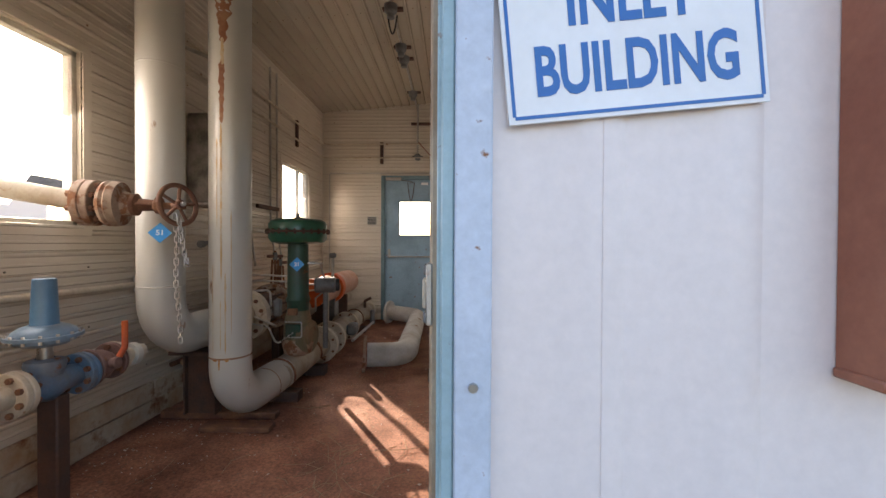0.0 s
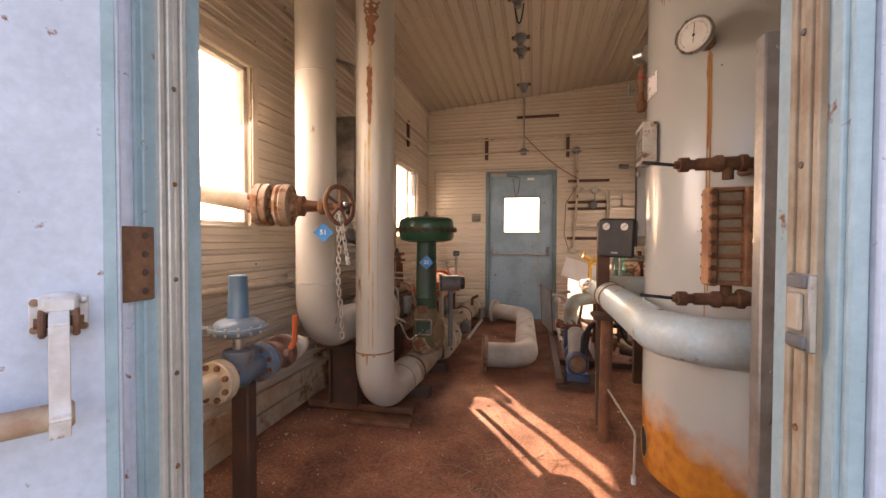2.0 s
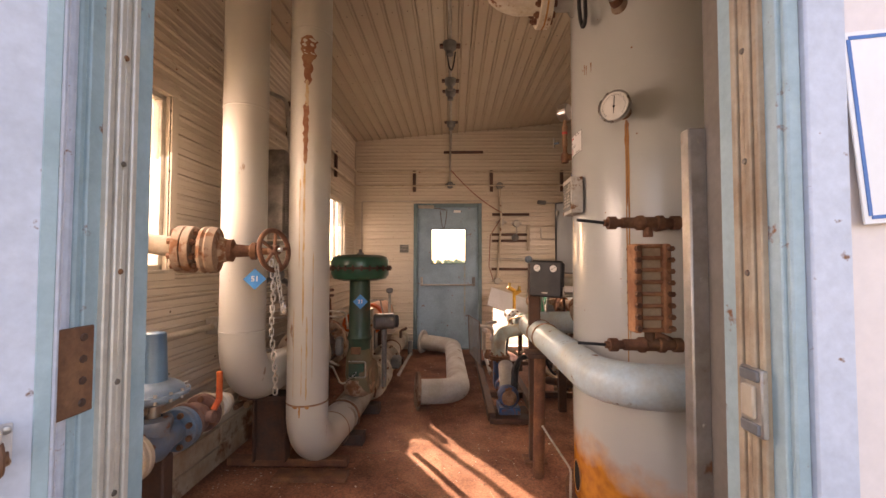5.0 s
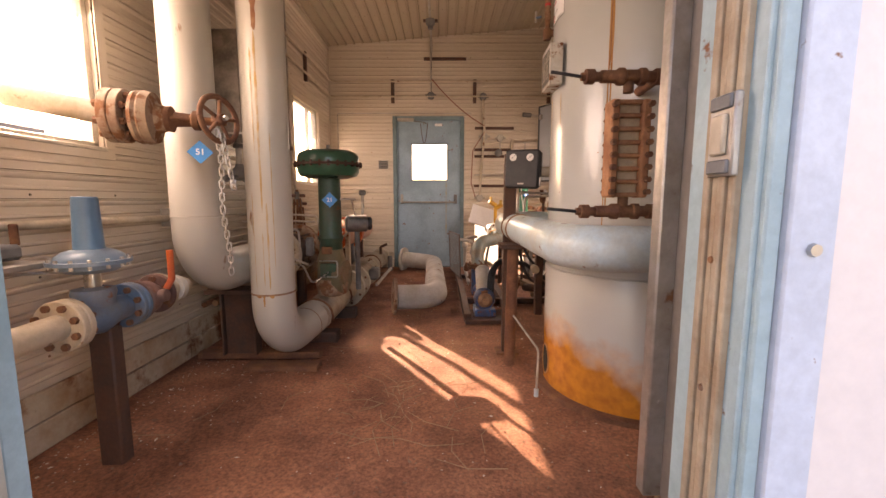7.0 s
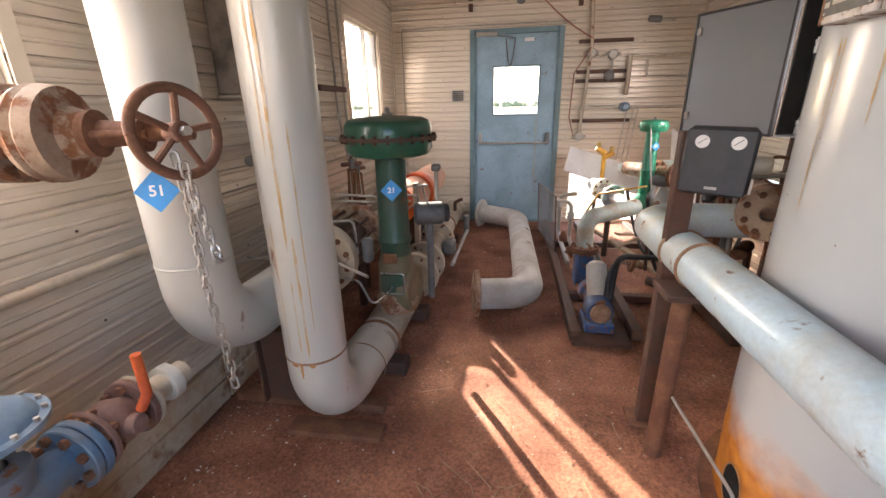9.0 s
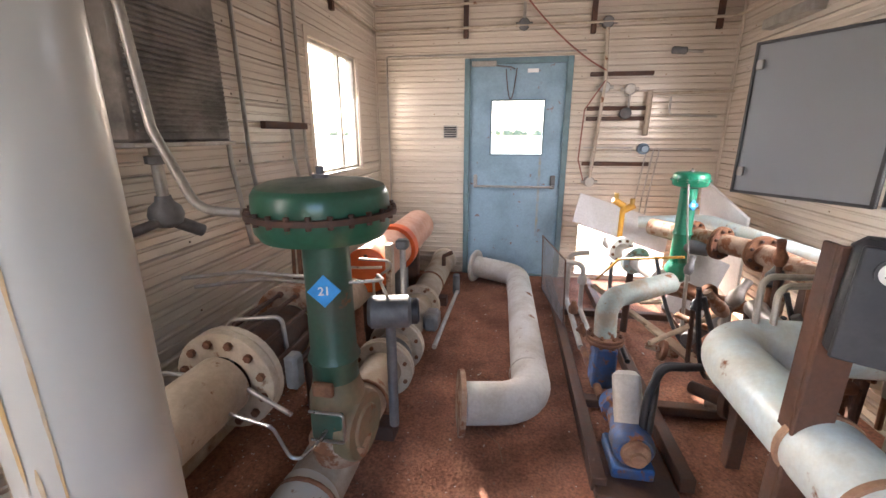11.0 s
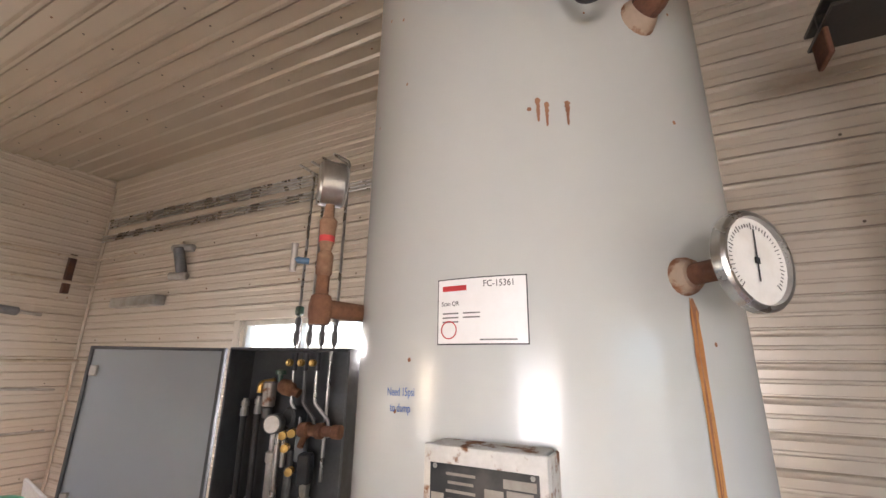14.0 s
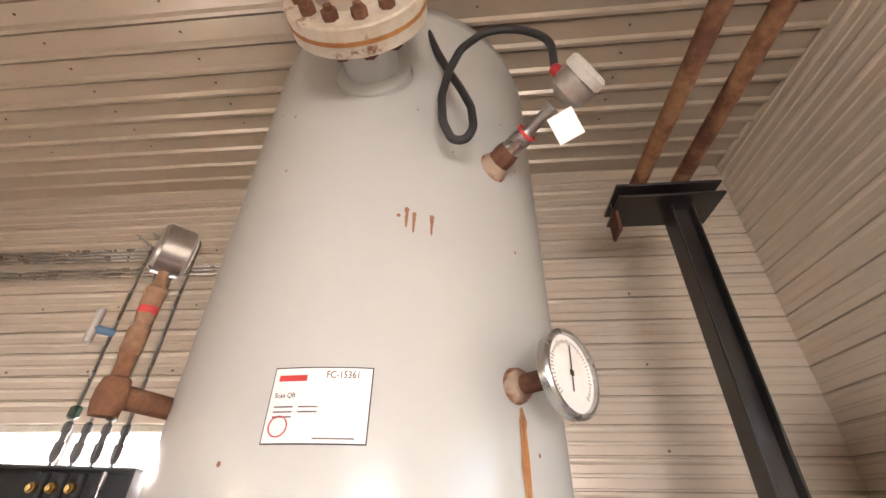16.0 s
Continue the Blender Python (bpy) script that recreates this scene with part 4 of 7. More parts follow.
bv = part("ball_valve", lathe(bmesh.new(), (cx, 1.775, 0.57), (0, 1, 0), [(0, 0.045), (0.015, 0.05), (0.05, 0.066), (0.075, 0.068), (0.1, 0.055), (0.12, 0.045)], 24), VALVEDARK, rg, "dark rusty ball valve")
flange(rg, (cx, 1.785, 0.57), (0, 1, 0), 0.083, 0.018, 0.035, VALVEDARK, 6, RUST, 0.013, pair=False)
flange(rg, (cx, 1.905, 0.573), (0, 1, 0), 0.083, 0.022, 0.035, VALVEDARK, 6, RUST, 0.013, pair=False)
part("end_ring", lathe(bmesh.new(), (cx, 1.918, 0.573), (0, 1, 0), [(0, 0.04), (0, 0.082), (0.012, 0.082), (0.012, 0.04)], 28), CREAMPIPE, rg, "cream weld flange")
part("stem_boss", rodp((cx + 0.05, 1.845, 0.575), (cx + 0.088, 1.845, 0.58), 0.026, 14, 0.004), VALVEDARK, bv)
part("lever", tube([(cx + 0.07, 1.87, 0.60), (cx + 0.085, 1.885, 0.64), (cx + 0.085, 1.885, 0.76)], 0.013, 0.02, 10), HANDLERED, bv, "red-orange plastic handle")
part("stub_pipe", tube([(cx, 1.92, 0.573), (cx + 0.02, 2.07, 0.575)], 0.036, 0.02, 20), CREAMPIPE, rg, "cream stub pipe")
part("collar", lathe(bmesh.new(), (cx + 0.01, 2.0, 0.573), (0.1, 1, 0), [(0, 0.036), (0.0, 0.055), (0.03, 0.055), (0.04, 0.036)], 20), GREY, rg)
part("sense_line", tube([(cx - 0.06, cy, 0.72), (cx - 0.12, cy - 0.1, 0.73), (cx - 0.16, cy - 0.35, 0.76)], 0.006, 0.03, 8), GALV, rg)

fx = thing("pilot_fitting", (-1.2, 1.42, 0.76), "small grey pilot valve on a bracket", "valve")
part("body", bx((-1.22, 1.45, 0.80), (0.1, 0.14, 0.05), 0.012), CASTGREY, fx)
part("cap", rodp((-1.22, 1.40, 0.82), (-1.22, 1.40, 0.9), 0.028, 12, 0.006), CASTGREY, fx)
part("stem", rodp((-1.2, 1.52, 0.82), (-1.2, 1.52, 0.89), 0.012, 10, 0.003), RUST, fx)
part("bracket", span(bmesh.new(), (-1.30, 1.36, 0.745), (-1.12, 1.56, 0.765), 0.003), GALV, fx)
part("brace", span(bmesh.new(), (-1.365, 1.44, 0.6), (-1.27, 1.47, 0.76), 0.003), GALV, fx)

wp = thing("wall_conduit", (-1.34, 1.9, 0.87), "pale conduit along the cream wall", "conduit")
part("tube", tube([(-1.335, 0.9, 0.885), (-1.335, 2.5, 0.865), (-1.3, 2.56, 0.865), (-1.25, 2.56, 0.865)], 0.018, 0.03, 12), CREAMPIPE, wp)
part("bracket", span(bmesh.new(), (-1.37, 2.47, 0.82), (-1.3, 2.52, 0.92), 0.003), GALV, wp)

# big green control valve
def control_valve(name, c, rim_z, r, neck, bottom, mats, tagtext, label, bolts=20):
    x, y = c
    green, dust, dark = mats
    t = thing(name, (x, y, bottom), label, "control valve")
    k = r / 0.21
    bm = lathe(bmesh.new(), (x, y, rim_z), (0, 0, 1), [(0.006 * k, r * 0.97), (0.02 * k, r * 0.97), (0.055 * k, r * 0.96), (0.075 * k, r * 0.9), (0.088 * k, r * 0.75), (0.094 * k, r * 0.4), (0.098 * k, 0)], 48)
    part("upper_case", bm, green, t)
    if dust is not None:
        part("dust", lathe(bmesh.new(), (x, y, rim_z + 0.0012), (0, 0, 1), [(0.075 * k, r * 0.9), (0.088 * k, r * 0.75), (0.094 * k, r * 0.4), (0.098 * k, 0)], 48), dust, t, "grey dust on top")
    part("lower_case", lathe(bmesh.new(), (x, y, rim_z), (0, 0, 1), [(-0.006 * k, r * 0.97), (-0.05 * k, r * 0.96), (-0.075 * k, r * 0.88), (-0.09 * k, r * 0.6), (-0.092 * k, neck)], 48), green, t)
    part("rim", lathe(bmesh.new(), (x, y, rim_z), (0, 0, 1), [(-0.008 * k, r * 0.95), (-0.008 * k, r * 1.07), (0.008 * k, r * 1.07), (0.008 * k, r * 0.95)], 48), RUSTDARK if dust is not None else green, t, "bolted rim")
    for i in range(bolts):
        a = 2 * math.pi * i / bolts
        part("bolt", lathe(bmesh.new(), (x + r * 1.02 * math.cos(a), y + r * 1.02 * math.sin(a), rim_z - 0.018 * k), (0, 0, 1), [(0, 0), (0, 0.008 * k), (0.036 * k, 0.008 * k), (0.036 * k, 0)], 6), RUSTDARK if dust is not None else GALV, t, "", False)
    part("lifting_eye", lathe(bmesh.new(), (x, y, rim_z + 0.096 * k), (0, 0, 1), [(0, 0.025 * k), (0.012 * k, 0.025 * k), (0.014 * k, 0.012 * k), (0.035 * k, 0.012 * k), (0.04 * k, 0)], 12), CASTGREY, t)
    h = rim_z - 0.09 * k
    part("yoke", lathe(bmesh.new(), (x, y, bottom), (0, 0, 1), [(0.0, neck * 0.9), (0.02, neck * 1.05), ((h - bottom) * 0.38, neck * 1.0), ((h - bottom) * 0.42, neck * 1.15), ((h - bottom) * 0.46, neck * 1.0), (h - bottom, neck * 0.95)], 28), dark, t, "tapering green yoke")
    if tagtext:
        a = radians(-75)
        n = Vector((math.cos(a), math.sin(a), 0.1))
        pp = Vector((x, y, bottom + (h - bottom) * 0.78)) + n * (neck + 0.008)
        tag("valve_tag", tagtext, pp, n, neck * 0.95)
    return t


cv = control_valve("control_valve", (-0.60, 3.09), 1.205, 0.215, 0.078, 0.40, (GREEN, DUST, DARKGREEN), "21", "large dark green diaphragm control valve, dusty on top", 24)
bm = lathe(bmesh.new(), (-0.60, 3.09, 0.285), (0, 0, 1), [(0, 0.06), (0.02, 0.1), (0.09, 0.115), (0.12, 0.1), (0.14, 0.08)], 24)
part("bonnet", bm, VALVERUST, cv, "rusty olive bonnet")
OLIVE = mat("olive_rust_paint", (0.15, 0.13, 0.07), 0.6, 0.0, (0.24, 0.16, 0.09), 7, bump=0.15, rust=0.12)
part("side_cover", lathe(bmesh.new(), (-0.56, 3.10, 0.42), (1, -0.15, 0), [(0, 0.125), (0.05, 0.125), (0.06, 0.118), (0.06, 0.08), (0.07, 0.075), (0.07, 0)], 32), OLIVE, cv, "round olive cover")
part("saddle", lathe(bmesh.new(), (-0.60, 3.09, 0.40), (0, 0, 1), [(0, 0.09), (0.03, 0.1), (0.16, 0.095), (0.2, 0.083), (0.22, 0.08)], 28), OLIVE, cv, "rust-stained olive base")
part("stem_clamp", bx((-0.605, 2.995, 0.62), (0.07, 0.02, 0.05), 0.004), RUST, cv)
part("inspection_plate", span(bmesh.new(), (-0.655, 2.985, 0.43), (-0.545, 3.01, 0.53), 0.004), DARKGREEN, cv, "small green plate")
part("tubing", tube([(-0.60, 2.985, 0.47), (-0.62, 2.92, 0.45), (-0.68, 2.90, 0.40), (-0.74, 2.90, 0.53), (-1.36, 2.95, 0.62)], 0.006, 0.03, 8), STEEL, cv, "thin steel tubing")
part("tubing", tube([(-0.65, 2.97, 0.44), (-0.53, 2.97, 0.44), (-0.53, 2.97, 0.55), (-0.65, 2.97, 0.55)], 0.005, 0.015, 8), STEEL, cv)
part("positioner", bx((-0.74, 3.06, 0.64), (0.05, 0.06, 0.13), 0.012), CASTGREY, cv)
part("conduit", tube([(-0.82, 3.0, 1.205), (-0.93, 2.96, 1.22), (-1.02, 2.94, 1.45), (-1.1, 2.93, 2.4), (-1.34, 2.93, 2.5)], 0.014, 0.08, 10), CONDUIT, cv, "grey flexible conduit")

tx = thing("transmitter", (-0.448, 3.27, 0.6), "grey round transmitter housing on the valve line", "transmitter")
part("housing", rodp((-0.53, 3.25, 0.79), (-0.37, 3.29, 0.79), 0.062, 24, 0.014), CASTGREY, tx, "dark grey cast housing")
part("front_cap", rodp((-0.38, 3.285, 0.79), (-0.345, 3.295, 0.79), 0.05, 24, 0.008), BLACK, tx)
part("stem", rodp((-0.45, 3.27, 0.29), (-0.45, 3.27, 0.74), 0.02, 12), CASTGREY, tx)
part("tubing", tube([(-0.46, 3.27, 0.85), (-0.47, 3.2, 0.96), (-0.42, 3.12, 0.97), (-0.62, 3.05, 0.97)], 0.006, 0.02, 8), STEEL, tx)
part("gauge_stem", rodp((-0.43, 3.4, 0.8), (-0.43, 3.4, 1.0), 0.012, 10), CONDUIT, tx)
part("gauge_head", bx((-0.43, 3.4, 1.02), (0.05, 0.04, 0.04), 0.008), CASTGREY, tx)

# rising-stem valves and bent tubing behind the green valve
for x_, y_, z_, r_ in ((-1.04, 3.7, 1.0, 0.05), (-1.12, 4.0, 0.93, 0.045)):
    sv = thing("stem_valve", (x_, y_, 0.4), "rusty rising-stem valve with a short bar handle", "valve", "stem valves")
    part("body", lathe(bmesh.new(), (x_, y_, 0.40), (0, 0, 1), [(0, 0.05), (0.05, 0.07), (0.12, 0.075), (0.18, 0.06), (0.2, 0.08), (0.24, 0.08), (0.25, 0.045), (0.33, 0.035), (0.34, 0.02)], 18), VALVEDARK, sv)
    part("stem", rodp((x_, y_, 0.72), (x_, y_, z_ + 0.05), 0.011, 10), RUST, sv)
    for s_ in (-1, 1):
        part("yoke_arm", rodp((x_ + s_ * 0.04, y_, 0.65), (x_ + s_ * 0.025, y_, z_ - 0.03), 0.009, 8), RUST, sv)
    part("handle", rodp((x_ - r_, y_ - r_, z_), (x_ + r_, y_ + r_, z_), 0.014, 12, 0.004), VALVEDARK, sv, "short bar handle")
    part("cap", rodp((x_, y_, z_ - 0.03), (x_, y_, z_ + 0.035), 0.02, 12, 0.004), CASTGREY, sv)
    part("post", rodp((x_, y_, -0.01), (x_, y_, 0.41), 0.03, 12), RUSTDARK, sv)
wt = thing("sensing_tubes", (-1.34, 3.4, 0.6), "thin bent steel sensing tubes along the wall", "tubing")
for pts_ in ([(-1.355, 2.7, 0.66), (-1.2, 3.0, 0.62), (-0.95, 3.02, 0.6), (-0.72, 2.98, 0.52)], [(-1.35, 3.3, 0.86), (-1.15, 3.42, 0.86), (-0.8, 3.45, 0.84), (-0.78, 3.45, 0.7)], [(-1.35, 3.36, 0.80), (-1.12, 3.5, 0.80), (-0.84, 3.52, 0.79)], [(-1.1, 3.2, 0.5), (-1.08, 3.2, 0.74), (-0.88, 3.24, 0.75), (-0.87, 3.24, 0.55)], [(-0.84, 4.2, 0.42), (-0.84, 4.2, 0.56), (-0.66, 4.17, 0.70), (-0.92, 4.18, 0.70)]):
    part("tube", tube(pts_, 0.0085, 0.03, 10), GALV, wt)
for k in range(5):
    part("wall_pipe", tube([(-1.33 + 0.045 * (k % 3), 2.75 + 0.05 * k, 0.30 + 0.055 * (k // 2)), (-1.33 + 0.045 * (k % 3), 4.9 + 0.1 * k, 0.27 + 0.055 * (k // 2))], 0.017 + 0.003 * (k % 2), 0.03, 12), (RUST, RUSTLIGHT, CREAMPIPE, RUST, GALV)[k], wt, "small pipe at the foot of the wall")

# orange actuator cylinder; sunlight on its barrel is put into the pinkish colour
oa = thing("actuator_cylinder", (-0.88, 4.9, 0.4), "orange actuator cylinder, barrel coloured pinkish for sunlight, with a bright orange end", "actuator")
oy0, oy1, ox, oz, orr = 4.25, 5.6, -0.9, 0.6, 0.145
part("barrel", lathe(bmesh.new(), (ox, oy0 + 0.02, oz), (0.03, 1, 0.01), [(0, orr), (oy1 - oy0 - 0.05, orr), (oy1 - oy0 - 0.02, orr - 0.02), (oy1 - oy0, orr - 0.08), (oy1 - oy0, 0)], 36), PINKISH, oa, "barrel coloured pinkish for the sun on it")
part("end_plate", lathe(bmesh.new(), (ox, oy0, oz), (0.03, 1, 0.01), [(0, 0), (0, orr * 0.97), (0.006, orr + 0.004), (0.02, orr + 0.004)], 36), ORANGE, oa, "bright orange end plate")
part("band", lathe(bmesh.new(), (ox + 0.02, 4.78, oz), (0.03, 1, 0.01), [(0, orr), (0, orr + 0.03), (0.09, orr + 0.03), (0.09, orr)], 36), ORANGE, oa, "orange mounting band")
part("pedestal", span(bmesh.new(), (ox - 0.05, 4.75, 0.2), (ox + 0.1, 4.92, oz - 0.1), 0.01), CASTGREY, oa)
part("handle", tube([(ox + 0.12, oy0 - 0.06, oz + 0.05), (ox - 0.03, oy0 - 0.03, oz + 0.03), (ox - 0.1, oy0 - 0.03, oz + 0.03)], 0.009, 0.02, 8), CREAMPIPE, oa)
part("bracket_post", span(bmesh.new(), (ox + 0.13, oy0 - 0.02, 0.3), (ox + 0.17, oy0 + 0.05, 0.78), 0.004), CREAMPIPE, oa)
part("bolt", lathe(bmesh.new(), (ox, oy0, oz + 0.1), (0, -1, 0), [(0, 0.012), (0.012, 0.012), (0.012, 0)], 6), RUST, oa)
for y in (4.45, 5.3):
    part("support", span(bmesh.new(), (ox - 0.1, y - 0.03, 0), (ox + 0.1, y + 0.03, oz - orr + 0.01), 0.006), RUSTDARK, oa)

fb = thing("floor_valve", (-0.45, 4.6, 0.0), "small grey valves beside the floor pipe", "valve")
part("body", bx((-0.52, 4.45, 0.2), (0.1, 0.16, 0.12), 0.02), CASTGREY, fb)
part("rod", tube([(-0.46, 4.2, 0.13), (-0.44, 5.2, 0.13)], 0.016, 0.02, 10), CONDUIT, fb)
part("knob", rodp((-0.45, 5.2, 0.1), (-0.45, 5.2, 0.28), 0.03, 12, 0.008), CASTGREY, fb)
part("rod", tube([(-0.60, 5.45, 0.27), (-0.6, 5.45, 0.36), (-0.52, 5.45, 0.4)], 0.018, 0.02, 10), RUSTDARK, fb)

# loose U-shaped pipe on the floor
up = thing("loose_pipe_spool", (0.05, 4.7, 0), "loose pale grey U-shaped pipe spool with flanges on the floor", "pipe")
ur = 0.105
LOOSE = mat("chalky_grey_paint", (0.56, 0.54, 0.50), 0.55, 0, (0.46, 0.42, 0.36), 5, bump=0.08, fine=60, rust=0.06)
part("pipe", tube([(-0.2, 3.67, 0.13), (0.135, 3.74, 0.12), (0.08, 5.72, 0.115), (-0.33, 5.88, 0.14)], ur, 0.2, 36, 12), LOOSE, up)
for p_, d_ in (((-0.215, 3.665, 0.135), (1, 0.2, -0.06)), ((-0.335, 5.885, 0.14), (1, -0.35, -0.04))):
    dd, uu, vv = axis_frame(d_)
    part("flange", lathe(bmesh.new(), Vector(p_) - dd * 0.022, dd, [(0, 0), (0, 0.125), (0, 0.16), (0.003, 0.163), (0.024, 0.163), (0.027, 0.16), (0.027, ur)], 36), VALVERUST if p_[1] < 4 else LOOSE, up, "rust-edged flange")
for y in (4.0, 5.4):
    part("weld", lathe(bmesh.new(), (0.128 - (y - 3.74) * 0.028, y, 0.1195), (-0.028, 1, 0), [(-0.004, ur), (0, ur + 0.003), (0.004, ur)], 36), LOOSE, up)
single("board_scrap", bx((0.0, 3.98, 0.012), (0.3, 0.05, 0.02), 0.004, Matrix.Rotation(0.05, 3, 'Z')), WOOD, "short scrap of weathered board on the dirt", "board")

# ---- the separator tank ----
TX, TY, TR = 1.18, 2.29, 0.44
tk = thing("tank", (TX, TY, 0), "tall pale grey steel tank, orange rust round its foot", "tank")
part("skirt", lathe(bmesh.new(), (TX, TY, 0), (0, 0, 1), [(0, TR + 0.004), (0.62, TR + 0.004), (0.63, TR)], 96), TANKSKIRT, tk, "rust-stained skirt")
part("shell", lathe(bmesh.new(), (TX, TY, 0), (0, 0, 1), [(0.62, TR), (2.97, TR), (3.04, TR * 0.97), (3.09, TR * 0.85), (3.13, TR * 0.6), (3.15, TR * 0.3), (3.155, 0)], 96), TANK, tk, "pale grey painted shell")
part("base_ring", lathe(bmesh.new(), (TX, TY, 0), (0, 0, 1), [(-0.01, TR), (-0.01, TR + 0.05), (0.018, TR + 0.05), (0.018, TR)], 72), RUST, tk, "rusty base ring")
part("seam", lathe(bmesh.new(), (TX, TY, 0.625), (0, 0, 1), [(-0.006, TR + 0.003), (0, TR + 0.007), (0.006, TR + 0.001)], 96), TANK, tk)


def on_tank(ang, z, out=0.0):
    return Vector((TX + (TR + out) * math.cos(ang), TY + (TR + out) * math.sin(ang), z))


def tank_patch(parent, name, ang, z, w, h, material, out=0.0015, label="", n=10):
    """A sheet that follows the shell."""
    bm = bmesh.new()
    rows = []
    for o in (out, out - 0.0012):
        rows.append([[bm.verts.new(on_tank(ang - (i / n - 0.5) * w / TR, z + s * h / 2, o)) for i in range(n + 1)] for s in (-1, 1)])
    for i in range(n):
        bm.faces.new((rows[0][0][i], rows[0][0][i + 1], rows[0][1][i + 1], rows[0][1][i]))
    for s in (0, 1):
        for i in range(n):
            bm.faces.new((rows[0][s][i], rows[0][s][i + 1], rows[1][s][i + 1], rows[1][s][i]))
    return part(name, bm, material, parent, label)


# hand hole: no cut in the skirt, a near-black oval paints its dark inside
ha = math.atan2(2.331 - TY, 0.78 - TX) + 0.10
bm = bmesh.new()
ring = [bm.verts.new(on_tank(ha + 0.05 * math.cos(a) / TR, 0.13 + 0.075 * math.sin(a), 0.0065)) for a in [2 * math.pi * k / 28 for k in range(28)]]
bm.faces.new(ring)
part("hand_hole_shade", bm, mat("hole_shade_black", (0.004, 0.004, 0.004), 1.0, bump=0.0), tk, "flat black oval standing for the opening's shade", False)
bm = sweep(bmesh.new(), [on_tank(ha + 0.053 * math.cos(a) / TR, 0.13 + 0.078 * math.sin(a), 0.006) for a in [2 * math.pi * k / 28 for k in range(29)]], 0.004, 6, False)
part("hole_rim", bm, ORANGERUST, tk)

# thermometer
da = math.atan2(1.893 - TY, 0.797 - TX)
dn = Vector((math.cos(da), math.sin(da), 0))
dc = Vector((0.797, 1.893, 1.935))
tm = thing("dial_thermometer", dc, "round white dial thermometer on a rusty neck", "thermometer")
part("neck", rodp(on_tank(da, 1.935, -0.01), dc - dn * 0.012, 0.017, 14), RUST, tm, "rusty threaded neck")
part("boss", lathe(bmesh.new(), on_tank(da, 1.935, -0.01), dn, [(0, 0.034), (0.02, 0.03), (0.03, 0.024), (0.03, 0)], 20), VALVERUST, tm)
part("case", lathe(bmesh.new(), dc - dn * 0.014, dn, [(0, 0), (0, 0.064), (0.006, 0.072), (0.02, 0.072), (0.024, 0.068), (0.024, 0.063), (0.017, 0.062)], 40), STEEL, tm)
part("face", lathe(bmesh.new(), dc + dn * 0.001, dn, [(0, 0.062), (0.002, 0.062), (0.002, 0)], 40), DIALWHITE, tm)
fm = facing(dc + dn * 0.0042, dn)
bm = bmesh.new()
for k in range(41):
    a = radians(-135 + 270 * k / 40)
    L_ = 0.009 if k % 5 == 0 else 0.005
    box(bm, (0.050 * math.sin(a), 0.050 * math.cos(a), 0), (0.0011, L_, 0.0005), 0, Matrix.Rotation(-a, 3, 'Z'))
bmesh.ops.transform(bm, matrix=fm, verts=bm.verts)
part("scale", bm, INK, tm, "black tick marks", False)
bm = bx((0, 0.008, 0.001), (0.0022, 0.075, 0.0008), 0)
box(bm, (0, 0, 0.001), (0.009, 0.009, 0.001), 0)
bmesh.ops.transform(bm, matrix=fm @ Matrix.Rotation(radians(-4), 4, 'Z'), verts=bm.verts)
part("pointer", bm, INK, tm, "", False)
streak(tk, TX, TY, TR, da + 0.01, 0.66, 1.90, 0.006, 0.004, ORANGERUST, 11)
streak(tk, TX, TY, TR, da + 0.035, 0.9, 1.88, 0.010, 0.005, ORANGERUST, 12)
streak(tk, TX, TY, TR, da + 0.02, 1.5, 1.9, 0.02, 0.004, STREAK, 13)

# sticker and nameplate
stk = thing("sticker", on_tank(math.pi, 1.878), "white printed sticker reading FC-15361", "sticker")
sa = math.atan2(2.276 - TY, -TR)
tank_patch(stk, "sheet", sa, 1.878, 0.152, 0.106, PAPER, 0.0022)
tank_patch(stk, "edge", sa, 1.878, 0.156, 0.110, INK, 0.0016, "dark border")
sn = Vector((math.cos(sa), math.sin(sa), 0))


def on_sticker(u, v, o=0.0040):
    return facing(on_tank(sa + u / TR, 1.878 + v, o), Vector((math.cos(sa + u / TR), math.sin(sa + u / TR), 0)))


part("lettering", text_bm("FC-15361", 0.0155, on_sticker(0.033, 0.042), 0.85, 0.0002), INK, stk, "black letters", False)
part("lettering", text_bm("Scan QR", 0.0105, on_sticker(-0.052, 0.012), 0.9, 0.0002), INK, stk, "black letters", False)
tank_patch(stk, "logo", sa - 0.045 / TR, 1.878 + 0.038, 0.045, 0.009, REDINK, 0.0028, "red shape")
for k in range(5):
    tank_patch(stk, "print_line", sa + (-0.052 + 0.038 * (k % 2)) / TR, 1.878 - 0.004 - 0.007 * (k // 2), 0.03, 0.0022, CASTGREY, 0.0028, "small grey print")
tank_patch(stk, "print_line", sa + 0.03 / TR, 1.878 - 0.047, 0.06, 0.0022, CASTGREY, 0.0028)
bm = sweep(bmesh.new(), [on_tank(sa + (-0.055 + 0.014 * math.cos(a)) / TR, 1.878 - 0.031 + 0.014 * math.sin(a), 0.0028) for a in [2 * math.pi * k / 20 for k in range(21)]], 0.0011, 5, False)
part("stamp", bm, REDINK, stk, "red ring stamp")

